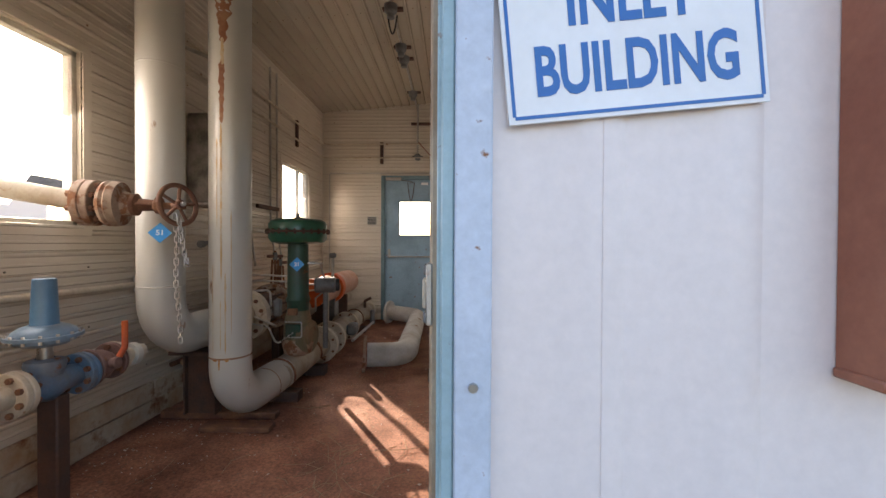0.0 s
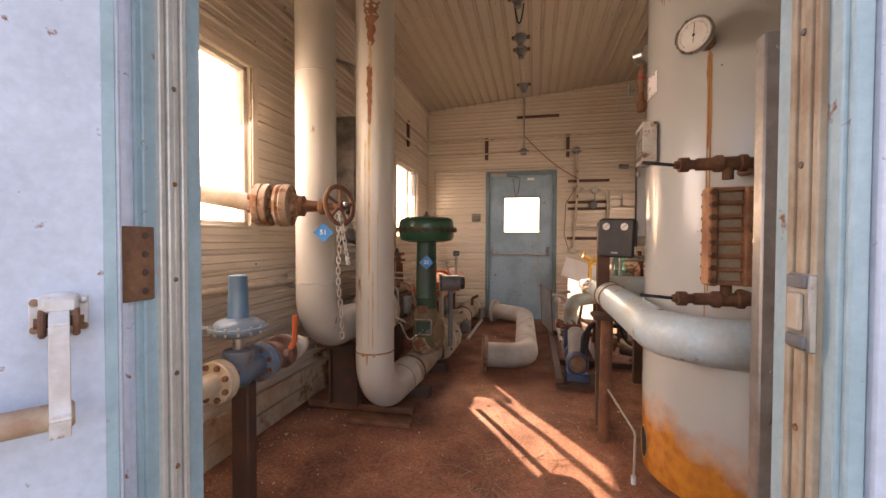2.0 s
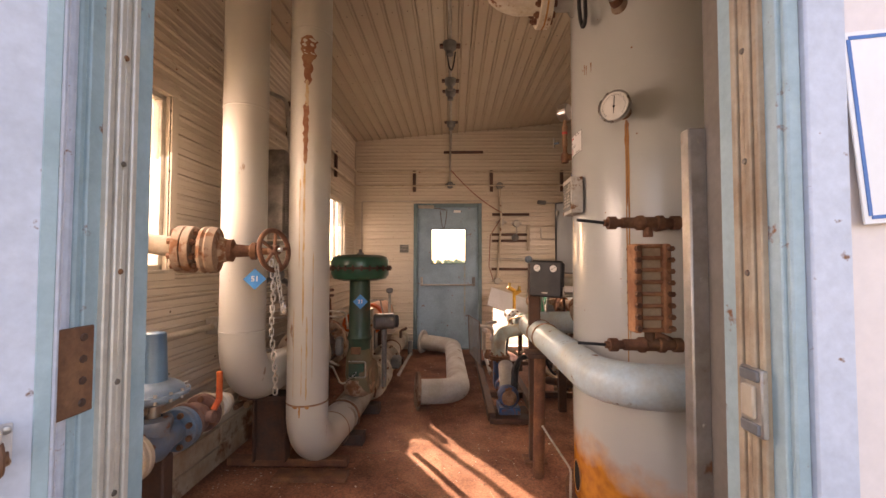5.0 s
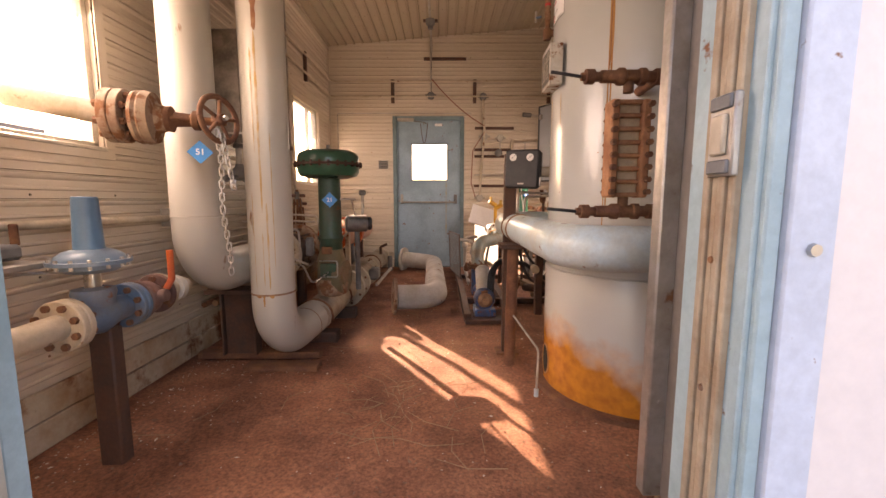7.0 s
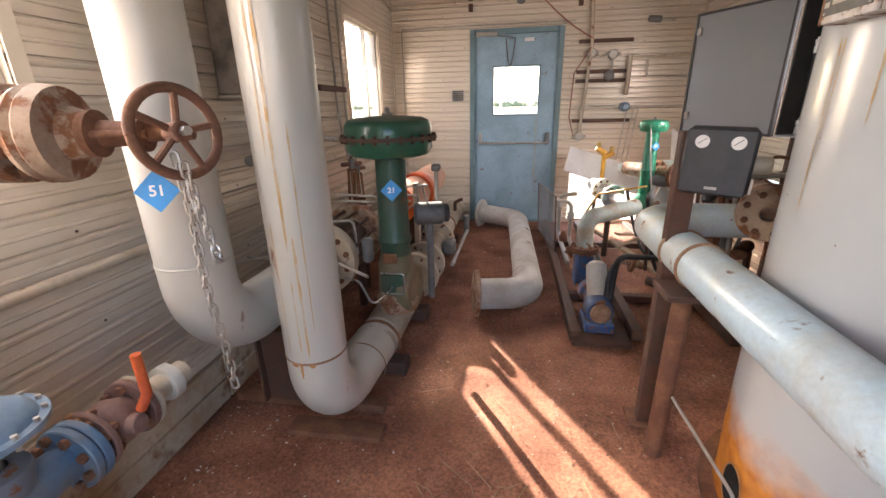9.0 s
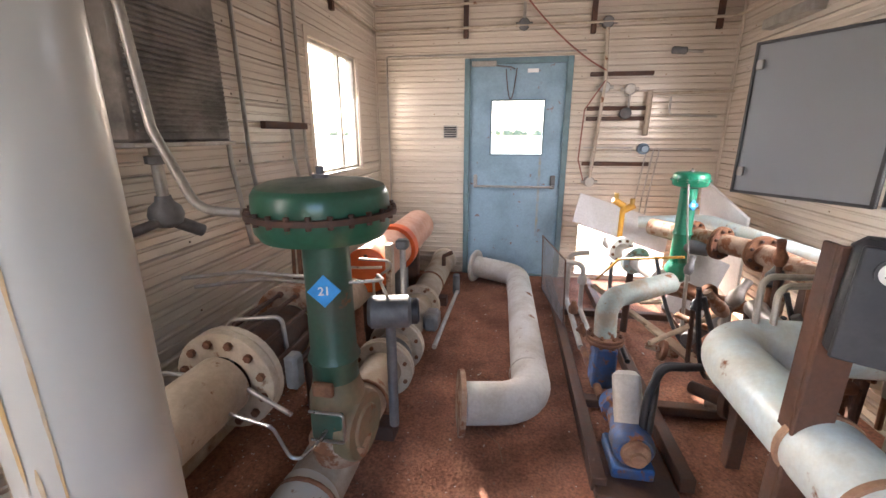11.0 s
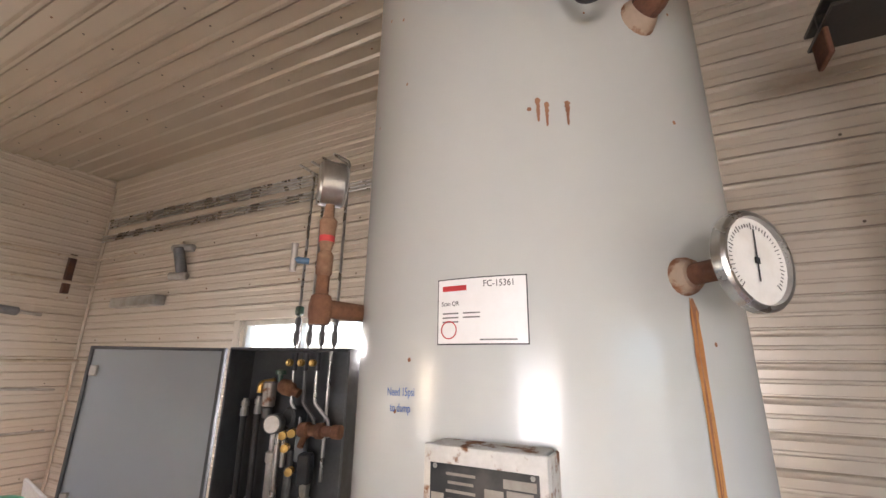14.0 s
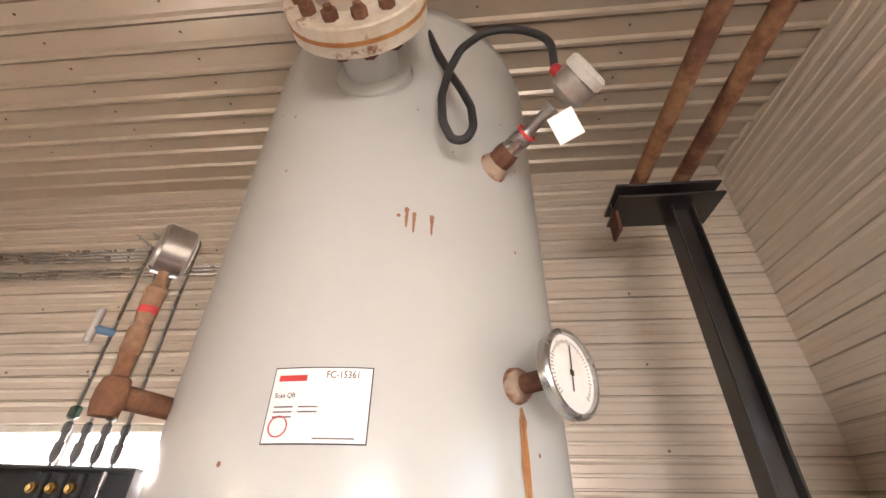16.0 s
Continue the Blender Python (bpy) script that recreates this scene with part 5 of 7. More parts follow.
npm = facing((0.685, 2.255, 1.59), (-1, 0.04, 0.0)) @ Matrix.Diagonal((0.88, 0.88, 1, 1))
npl = thing("nameplate", (0.70, 2.26, 1.48), "black vessel data plate riveted on a rusty white bracket", "nameplate")
NPWHITE = mat("rusty_white_paint", (0.62, 0.60, 0.56), 0.5, 0, (0.5, 0.44, 0.36), 8, bump=0.08, rust=0.33, rust_scale=16)
for c_, s_, n_ in (((0, 0, -0.004), (0.205, 0.21, 0.008), "backing"), ((-0.1, 0, -0.034), (0.006, 0.205, 0.05), "bracket_side"), ((0.1, 0, -0.034), (0.006, 0.205, 0.05), "bracket_side"), ((0, 0.102, -0.034), (0.19, 0.006, 0.05), "bracket_side"), ((0, -0.102, -0.034), (0.19, 0.006, 0.05), "bracket_side")):
    bm = bx(c_, s_, 0.002)
    bmesh.ops.transform(bm, matrix=npm, verts=bm.verts)
    part(n_, bm, NPWHITE, npl, "white paint with rust blotches")
part("plate", plate(npm @ Matrix.Translation((0.0, -0.004, 0.0005)), 0.178, 0.165, 0.0012), mat("worn_black_plate", (0.035, 0.035, 0.035), 0.4, 0, (0.09, 0.085, 0.075), 14, bump=0.03), npl)
PALEFIELD = mat("plate_bare_metal", (0.46, 0.42, 0.36), 0.4, 0.4, (0.36, 0.32, 0.27), 20, bump=0.03)
for k, (u, v, w) in enumerate(((0.06, 0.062, 0.05), (0.02, 0.045, 0.03), (0.06, 0.047, 0.04), (0.02, 0.028, 0.055), (0.065, 0.03, 0.04), (-0.035, -0.002, 0.045), (0.045, -0.002, 0.05), (-0.035, -0.02, 0.045), (0.02, -0.02, 0.03), (0.062, -0.02, 0.03), (-0.035, -0.038, 0.045), (0.02, -0.038, 0.04), (0.065, -0.038, 0.03), (-0.03, -0.056, 0.05), (0.045, -0.058, 0.06), (-0.075, -0.06, 0.018), (-0.075, 0.03, 0.022))):
    part("field", plate(npm @ Matrix.Translation((u, v, 0.0016)), w, 0.0125, 0.0008, 0), PALEFIELD, npl, "", False)
part("field", plate(npm @ Matrix.Translation((0, 0.012, 0.0016)), 0.17, 0.002, 0.0006, 0), PALEFIELD, npl, "", False)
for k in range(5):
    part("print_line", plate(npm @ Matrix.Translation((-0.035, 0.065 - 0.012 * k, 0.0016)), 0.05 - 0.006 * (k % 2), 0.004, 0.0006, 0), PALEFIELD, npl, "", False)
for u in (-0.08, 0.08):
    for v in (-0.08, 0.074):
        part("rivet", lathe(bmesh.new(), npm @ Vector((u, v, 0.001)), npm.to_3x3() @ Vector((0, 0, 1)), [(0, 0.004), (0.002, 0.003), (0.0025, 0)], 8), GALV, npl)
streak(tk, TX, TY, TR, math.atan2(2.33 - TY, -TR), 1.05, 1.47, 0.009, 0.005, STREAKY, 21)
streak(tk, TX, TY, TR, math.atan2(2.315 - TY, -TR), 1.2, 1.47, 0.006, 0.003, STREAKY, 23)
streak(tk, TX, TY, TR, math.atan2(2.20 - TY, -TR), 1.28, 1.47, 0.007, 0.003, STREAKY, 22)
for w_, dz in (("Need 15psi", 0.012), ("to dump", -0.014)):
    a_ = math.atan2(2.43 - TY, -0.41)
    part("handwriting", text_bm(w_, 0.02, facing(on_tank(a_, 1.733 + dz, 0.003), Vector((math.cos(a_), math.sin(a_), 0)), 2), 0.8, 0.0002), PENBLUE, tk, "blue marker handwriting", False)
for y_, z_ in ((2.163, 2.255), (2.147, 2.245), (2.106, 2.245)):
    a_ = math.atan2(y_ - TY, -TR)
    streak(tk, TX, TY, TR, a_, z_ - 0.05, z_, 0.009, 0.003, STREAK, int(y_ * 1000))
rnd = random.Random(5)
for k in range(26):
    a_ = math.pi + rnd.uniform(-1.0, 1.0)
    part("chip", lathe(bmesh.new(), on_tank(a_, rnd.uniform(0.75, 2.75), 0.0004), (math.cos(a_), math.sin(a_), 0), [(0, rnd.uniform(0.0025, 0.005)), (0.001, 0.0015), (0.0012, 0)], 6), STREAK, tk)

# top nozzle with a bolted flange pair
nz = thing("tank_nozzle", on_tank(math.pi, 2.68), "bolted cream flange pair on a tank stub, rusty joint", "nozzle")
FLG = mat("cream_flange_paint", (0.60, 0.55, 0.46), 0.45, 0, (0.52, 0.44, 0.33), 8, bump=0.1, rust=0.22, rust_scale=14)
part("reinforcing_pad", lathe(bmesh.new(), (0.755, 2.275, 2.68), (-1, 0, 0), [(-0.02, 0.1), (0.022, 0.095), (0.034, 0.078), (0.034, 0)], 36), TANK, nz)
part("stub", rodp((0.76, 2.275, 2.68), (0.60, 2.275, 2.68), 0.07, 32), TANK, nz)
flange(nz, (0.575, 2.275, 2.68), (-1, 0, 0), 0.152, 0.034, 0.06, FLG, 12, RUST, 0.017)
part("gasket", rodp((0.579, 2.275, 2.68), (0.570, 2.275, 2.68), 0.1535, 36), ORANGERUST, nz, "rusty gasket line")
part("pipe", tube([(0.55, 2.275, 2.68), (0.43, 2.275, 2.68), (0.33, 2.275, 2.72), (0.30, 2.275, 3.2)], 0.085, 0.1, 32), FLG, nz)

# transmitter on the shell
ta = math.atan2(1.955 - TY, 0.83 - TX)
tn = Vector((math.cos(ta), math.sin(ta), 0.22)).normalized()
tp = on_tank(ta, 2.45, -0.01)
tr = thing("temperature_transmitter", tp, "steel temperature transmitter head on a rusty well with a black cable", "transmitter")
part("boss", lathe(bmesh.new(), tp, tn, [(0, 0.042), (0.018, 0.036), (0.03, 0.03)], 20), VALVERUST, tr)
part("well", lathe(bmesh.new(), tp + tn * 0.02, tn, [(0, 0.028), (0.03, 0.03), (0.05, 0.026), (0.05, 0)], 8), RUST, tr, "rusty well")
part("union", lathe(bmesh.new(), tp + tn * 0.06, tn, [(0, 0.024), (0.05, 0.024), (0.06, 0.02), (0.07, 0.013), (0.13, 0.013), (0.14, 0.018)], 20), STEEL, tr)
hc = tp + tn * 0.25
part("head", lathe(bmesh.new(), hc - tn * 0.03 + Vector((0, 0, 0)), tn, [(0, 0.018), (0.01, 0.03), (0.02, 0.042), (0.05, 0.045), (0.06, 0.042), (0.062, 0)], 28), GALV, tr, "dull aluminium head")
part("cap", lathe(bmesh.new(), hc + tn * 0.03, tn, [(0, 0.047), (0.02, 0.047), (0.026, 0.04), (0.026, 0)], 28), LOOSE, tr)
part("red_band", lathe(bmesh.new(), tp + tn * 0.118, tn, [(0, 0.0245), (0.008, 0.0245)], 20), REDINK, tr)
part("gland", rodp(hc + Vector((0, 0, 0.035)), hc + Vector((0.01, 0.02, 0.085)), 0.014, 12), REDINK, tr)
part("cable", sweep(bmesh.new(), fillet([hc + Vector((0.01, 0.02, 0.08)), (0.70, 1.837, 2.706), (0.70, 1.91, 2.757), (0.70, 1.99, 2.762), (0.70, 2.054, 2.69), (0.705, 2.083, 2.613), (0.71, 2.099, 2.53), (0.715, 2.096, 2.451), (0.72, 2.076, 2.399), (0.72, 2.049, 2.396), (0.72, 2.03, 2.431), (0.72, 2.034, 2.5), (0.72, 2.058, 2.571), (0.73, 2.085, 2.65), (0.76, 2.12, 2.79), (0.80, 2.2, 3.12)], 0.09, 5), 0.0095, 12), RUBBER, tr, "black looped cable")
part("paper_tag", plate(facing(tp + tn * 0.165 + Vector((-0.02, -0.045, -0.05)), (-0.8, 0.1, -0.6), 22), 0.056, 0.062, 0.001), PAPER, tr, "white paper tag")

# side gauge assembly
ga = thing("pressure_gauge", (0.79, 2.66, 1.9), "pressure gauge on rusty fittings at the tank's side", "gauge")
gx, gy = 0.785, 2.655
part("branch", rodp((0.95, 2.62, 1.905), (gx, gy, 1.905), 0.02, 14), RUST, ga)
part("fitting", lathe(bmesh.new(), (gx, gy, 1.87), (0, 0, 1), [(0, 0), (0, 0.021), (0.02, 0.025), (0.04, 0.025), (0.06, 0.021), (0.065, 0.014), (0.12, 0.014)], 14), RUST, ga)
part("valve", lathe(bmesh.new(), (gx, gy, 1.97), (0, 0, 1), [(0, 0.012), (0.01, 0.018), (0.05, 0.018), (0.06, 0.012), (0.075, 0.016), (0.10, 0.018), (0.13, 0.02), (0.14, 0.012), (0.17, 0.010)], 12), RUSTLIGHT, ga)
part("red_joint", rodp((gx, gy, 2.05), (gx, gy, 2.075), 0.0175, 12), REDINK, ga)
gd, gu, gv = axis_frame((0.75, -0.66, 0))
part("gauge_case", rodp(Vector((gx, gy, 2.19)) - gd * 0.03, Vector((gx, gy, 2.19)) + gd * 0.03, 0.052, 32, 0.006), STEEL, ga, "round steel gauge")
part("gauge_face", lathe(bmesh.new(), Vector((gx, gy, 2.19)) + gd * 0.03, gd, [(0, 0.046), (0.001, 0.046), (0.001, 0)], 32), DIALWHITE, ga)
part("side_valve", rodp((gx - 0.035, gy + 0.012, 2.0), (gx - 0.06, gy + 0.03, 2.0), 0.007, 10), BLUE, ga, "blue side valve")
part("side_stem", rodp((gx - 0.06, gy + 0.03, 1.975), (gx - 0.06, gy + 0.03, 2.035), 0.007, 10), GALV, ga)

tl = thing("steel_tubing", (0.9, 3.0, 2.0), "bundle of steel instrument tubing rising from the cabinet", "tubing")
for k in range(4):
    x_, y_ = 1.565 + 0.021 * k, 3.50 - 0.057 * k
    part("tube", tube([(x_, y_, 1.85), (x_, y_, 2.74 + 0.02 * k), (x_, y_ + 0.12, 2.82 + 0.02 * k), (1.81, y_ + 0.14, 2.83 + 0.02 * k), (1.815, 6.0, 2.86 + 0.022 * k)], 0.007, 0.03, 8), STEEL, tl)
    part("nut", lathe(bmesh.new(), (x_, y_, 1.87), (0, 0, 1), [(0, 0.009), (0.02, 0.016), (0.06, 0.016), (0.065, 0.011), (0.09, 0.011), (0.095, 0.015), (0.12, 0.015), (0.13, 0.008)], 6), CASTGREY, tl, "", False)
    if k % 2 == 0:
        part("valve", bx((x_, y_, 2.03), (0.035, 0.035, 0.045), 0.008), DARKGREEN, tl)
for k in range(3):
    part("tube", tube([(1.815, 3.3, 2.78 - 0.022 * k), (1.815, 6.05, 2.79 - 0.022 * k)], 0.007, 0.03, 8), STEEL, tl)

# sight glass
sx, sy = 0.845, 1.70
sgl = thing("sight_glass", (sx, sy, 0.92), "rust-brown armoured sight glass with valves on the tank", "gauge")
bm = bmesh.new()
for s in (-1, 1):
    span(bm, (sx + s * 0.055 - 0.015, sy - 0.04, 0.975), (sx + s * 0.055 + 0.015, sy + 0.03, 1.315), 0.006)
for z in [0.985 + k * 0.046 for k in range(8)]:
    span(bm, (sx - 0.045, sy - 0.03, z - 0.008), (sx + 0.045, sy + 0.02, z + 0.008), 0.004)
SIGHT = mat("orange_brown_casting", (0.50, 0.24, 0.12), 0.75, 0, (0.33, 0.14, 0.07), 10, bump=0.3)
part("frame", bm, SIGHT, sgl, "ladder-like rusty casting")
part("glass_strip", span(bmesh.new(), (sx - 0.04, sy - 0.015, 0.98), (sx + 0.04, sy + 0.02, 1.31), 0.003), mat("clouded_glass", (0.55, 0.42, 0.28), 0.4, 0, (0.45, 0.32, 0.2), 12, bump=0.02), sgl)
for s in (-1, 1):
    for k in range(8):
        z = 0.995 + k * 0.043
        part("nut", lathe(bmesh.new(), (sx + s * 0.062, sy - 0.06, z), (0, 1, 0), [(0, 0), (0, 0.011), (0.02, 0.011), (0.02, 0.007), (0.1, 0.007)], 6), RUST, sgl, "", False)
for z, s in ((1.398, -1), (0.925, 1)):
    v = part("valve", lathe(bmesh.new(), (sx - 0.17, sy, z), (1, 0, 0), [(0, 0), (0, 0.014), (0.015, 0.014), (0.015, 0.026), (0.045, 0.026), (0.045, 0.017), (0.07, 0.017), (0.07, 0.022), (0.12, 0.022), (0.13, 0.03), (0.15, 0.03), (0.155, 0.024), (0.2, 0.024), (0.205, 0.03), (0.225, 0.03), (0.23, 0.02), (0.26, 0.02), (0.26, 0.028), (0.29, 0.028), (0.29, 0)], 10), RUST, sgl, "rusty gauge valve")
    part("lever", tube([(sx - 0.17, sy, z), (sx - 0.22, sy - 0.01, z + 0.005), (sx - 0.28, sy - 0.02, z + 0.01)], 0.006, 0.02, 8), BLACK, v, "black lever")
    part("drain", rodp((sx, sy, z), (sx, sy, z + s * 0.055), 0.018, 12), RUST, sgl)
    part("connection", tube([(sx + 0.08, sy, z), (sx + 0.11, sy + 0.05, z), (sx + 0.13, sy + 0.2, z)], 0.019, 0.04, 12), RUST, sgl)

# teal outlet pipe on its post
tp_ = thing("outlet_pipe", (0.635, 2.5, 0.72), "pale teal painted pipe bending round the tank", "pipe")
part("pipe", tube([(1.04, 1.57, 0.8), (0.635, 1.57, 0.8), (0.635, 3.19, 0.8), (1.5, 3.19, 0.8)], 0.08, [0.3, 0.15], 36, 14), TEAL, tp_)
for p_, d_ in (((0.93, 1.57, 0.8), (1, 0, 0)), ((0.635, 2.72, 0.8), (0, 1, 0)), ((0.635, 2.55, 0.8), (0, 1, 0))):
    part("band", lathe(bmesh.new(), p_, d_, [(-0.008, 0.08), (-0.006, 0.086), (0.006, 0.086), (0.008, 0.08)], 36), TEAL if p_[0] > 0.9 else RUSTLIGHT, tp_)
ps = thing("pipe_stand", (0.58, 2.54, 0), "rusty steel post under the teal pipe", "stand")
part("post", rodp((0.585, 2.545, -0.01), (0.60, 2.56, 0.69), 0.033, 20), RUST, ps, "rust-orange pipe post")
part("top_plate", bx((0.62, 2.57, 0.70), (0.2, 0.16, 0.025), 0.004), RUSTDARK, ps)
ib = thing("instrument_box", (0.64, 2.62, 1.03), "black plastic instrument case with two white gauges", "instrument")
mo = facing((0.652, 2.625, 1.145), (-0.45, -0.85, 0.0), -2)
bm = bmesh.new()
box(bm, (0, 0, -0.03), (0.205, 0.225, 0.075), 0.018)
bmesh.ops.transform(bm, matrix=mo, verts=bm.verts)
part("case", bm, BLACK, ib)
bm = bmesh.new()
box(bm, (0, 0, 0.009), (0.192, 0.21, 0.012), 0.008)
bmesh.ops.transform(bm, matrix=mo, verts=bm.verts)
cov = part("cover", bm, BLACK, ib, "dusty black cover")
for u in (-0.05, 0.05):
    c = mo @ Vector((u, 0.065, 0.014))
    n = mo.to_3x3() @ Vector((0, 0, 1))
    part("gauge_ring", lathe(bmesh.new(), c, n, [(0, 0.026), (0.006, 0.026), (0.006, 0.021)], 24), BLACK, ib)
    part("gauge_face", lathe(bmesh.new(), c, n, [(0.003, 0.0225), (0.004, 0.0225), (0.004, 0)], 24), DIALWHITE, ib, "white dial")
    part("pointer", plate(mo @ Matrix.Translation((u, 0.067, 0.0182)) @ Matrix.Rotation(radians(-50), 4, 'Z'), 0.002, 0.03, 0.0006, 0), INK, ib, "", False)
part("maker_mark", plate(mo @ Matrix.Translation((0.0, -0.085, 0.0152)), 0.036, 0.009, 0.0008, 0), CONDUIT, ib, "plain grey mark", False)
part("side_handle", plate(mo @ Matrix.Translation((0.108, -0.07, -0.02)), 0.008, 0.05, 0.02, 0.002), GALV, ib)
ps2 = thing("instrument_stand", (0.60, 2.72, 0), "dark brown channel post behind the instrument case", "stand")
bm = span(bmesh.new(), (0.565, 2.70, 0.0), (0.635, 2.712, 1.24), 0.002)
part("web", bm, RUSTDARK, ps2)
for x_ in (0.565, 0.625):
    part("lip", span(bmesh.new(), (x_, 2.7125, 0.0), (x_ + 0.01, 2.75, 1.24), 0.002), RUSTDARK, ps2)
part("base_plate", bx((0.6, 2.73, 0.004), (0.14, 0.12, 0.014), 0.002), RUST, ps2)
part("rear_fitting", rodp((0.74, 2.68, 1.13), (0.83, 2.64, 1.13), 0.03, 16, 0.004), CREAMPIPE, ib)
part("rear_nut", rodp((0.72, 2.69, 1.13), (0.745, 2.68, 1.13), 0.024, 8), TEAL, ib)

# bent thin rod and the post parts by the tank
rd = thing("bent_rod", (0.655, 2.14, 0), "thin bent grey rod standing on the dirt by the tank", "rod")
part("rod", tube([(0.655, 2.14, -0.01), (0.662, 2.145, 0.23), (0.60, 2.5, 0.30)], 0.006, 0.03, 8), CONDUIT, rd)
part("foot", rodp((0.655, 2.14, -0.01), (0.655, 2.14, 0.03), 0.012, 8), TEAL, rd)

# beam column beside the entrance
bc = thing("steel_column", (1.29, 1.36, 0), "tall dark brown steel beam column with a top plate", "column")
bm = span(bmesh.new(), (1.235, 1.325, 0), (1.305, 1.333, 2.6), 0.002)
span(bm, (1.235, 1.392, 0), (1.305, 1.4, 2.6), 0.002)
span(bm, (1.266, 1.333, 0), (1.274, 1.392, 2.6), 0.001)
part("beam", bm, BEAM, bc)
bm = span(bmesh.new(), (1.19, 1.24, 2.605), (1.36, 1.57, 2.615), 0.002)
span(bm, (1.19, 1.24, 2.65), (1.36, 1.57, 2.66), 0.002)
span(bm, (1.27, 1.24, 2.615), (1.28, 1.57, 2.65), 0.001)
part("top_channel", bm, BEAM, bc)
part("gusset", span(bmesh.new(), (1.26, 1.555, 2.53), (1.34, 1.567, 2.61), 0.003), RUST, bc)
cs = thing("tall_cabinet", (0.85, 0.93, 0.25), "tall grey-brown metal cabinet on the wall beside the entrance", "cabinet")
part("body", span(bmesh.new(), (0.705, 0.768, 0.26), (1.05, 1.10, 1.95), 0.004), mat("grey_brown_paint", (0.21, 0.18, 0.155), 0.45, 0, (0.17, 0.145, 0.12), 3, bump=0.05), cs)
part("fold", span(bmesh.new(), (0.699, 0.90, 0.262), (0.705, 0.914, 1.94), 0.002), SIDING, cs)
part("edge_channel", span(bmesh.new(), (0.665, 1.095, 0.26), (0.715, 1.135, 1.575), 0.004), GALV, cs, "galvanised edge channel")
for z in (0.5, 0.85, 1.2, 1.54):
    part("screw", lathe(bmesh.new(), (0.69, 1.095, z), (0, -1, 0), [(0, 0.006), (0.003, 0.005), (0.003, 0)], 8), GALV, cs)
single("angle_stub", span(bmesh.new(), (0.715, 1.11, -0.01), (0.745, 1.14, 0.26), 0.004), RUSTLIGHT, "short rusty steel angle under the cabinet", "angle")
FLAKY = mat("flaky_orange_rust", (0.34, 0.17, 0.075), 0.8, 0.0, (0.15, 0.06, 0.035), 9, 0.42, 0.6, 0.4, 60, spread=0.15)
for y in (1.35, 1.485):
    b_ = thing("overhead_pipe", (0, y, 2.69), "rusty overhead pipe across the room", "pipe", "overhead pipes")
    part("pipe", rodp((-1.37, y, 2.69), (1.36, y, 2.686), 0.025, 20), FLAKY, b_, "flaking rust")

# wall heater and fittings on the left wall
ht = thing("wall_heater", (-1.25, 3.2, 1.4), "dark grey louvred unit heater on the cream wall", "heater")
part("case", span(bmesh.new(), (-1.375, 2.98, 1.41), (-1.13, 3.43, 2.06), 0.01), HEATER, ht)
for k in range(22):
    z = 1.44 + k * 0.018
    part("slat", span(bmesh.new(), (-1.131, 3.0, z), (-1.118, 3.41, z + 0.009), 0.002), HEATER, ht, "", False)
part("lip", span(bmesh.new(), (-1.375, 2.97, 1.395), (-1.115, 3.44, 1.41), 0.003), GALV, ht)
lb = thing("conduit_fitting", (-1.33, 3.2, 1.15), "grey cast conduit elbow on the wall", "fitting")
part("body", lathe(bmesh.new(), (-1.27, 3.2, 1.10), (0, 0, 1), [(0, 0), (0.004, 0.03), (0.02, 0.052), (0.05, 0.06), (0.08, 0.052), (0.1, 0.03), (0.12, 0.026)], 22), CASTGREY, lb, "round cast body")
part("riser", rodp((-1.27, 3.2, 1.2), (-1.27, 3.2, 1.42), 0.02, 14), CONDUIT, lb)
part("collar", lathe(bmesh.new(), (-1.27, 3.2, 1.33), (0, 0, 1), [(0, 0.02), (0.004, 0.036), (0.03, 0.036), (0.034, 0.02)], 8), CASTGREY, lb)
part("arm", rodp((-1.27, 3.17, 1.13), (-1.27, 3.0, 1.11), 0.017, 12, 0.004), CASTGREY, lb)
part("arm_cap", rodp((-1.27, 3.01, 1.11), (-1.27, 2.965, 1.108), 0.026, 12, 0.005), CASTGREY, lb)
part("spout", rodp((-1.25, 3.22, 1.12), (-1.20, 3.29, 1.07), 0.024, 12, 0.004), CASTGREY, lb)
for y_, z_ in ((3.7, 2.9), (3.85, 2.9), (4.3, 2.95), (4.46, 2.95)):
    c_ = thing("wall_conduit", (-1.35, y_, 1.3), "thin grey conduit run up the cream wall", "conduit", "wall conduits")
    part("tube", tube([(-1.355, y_, z_), (-1.355, y_ + 0.02, 1.3), (-1.3, y_ + 0.02, 0.9)], 0.011, 0.05, 8), CONDUIT, c_)
sc = thing("wall_strut", (-1.36, 4.2, 1.48), "short dark steel strut on the wall", "strut")
part("rail", span(bmesh.new(), (-1.372, 4.02, 1.465), (-1.34, 4.5, 1.505), 0.003), RUSTDARK, sc)
for y_, z0_, z1_ in ((3.6, 2.35, 2.65), (5.05, 2.3, 2.62)):
    sv = thing("wall_strut", (-1.36, y_, z0_), "upright dark steel strut carrying conduit", "strut", "struts on the wall")
    part("rail", span(bmesh.new(), (-1.372, y_ - 0.02, z0_), (-1.34, y_ + 0.02, z1_), 0.003), RUSTDARK, sv)
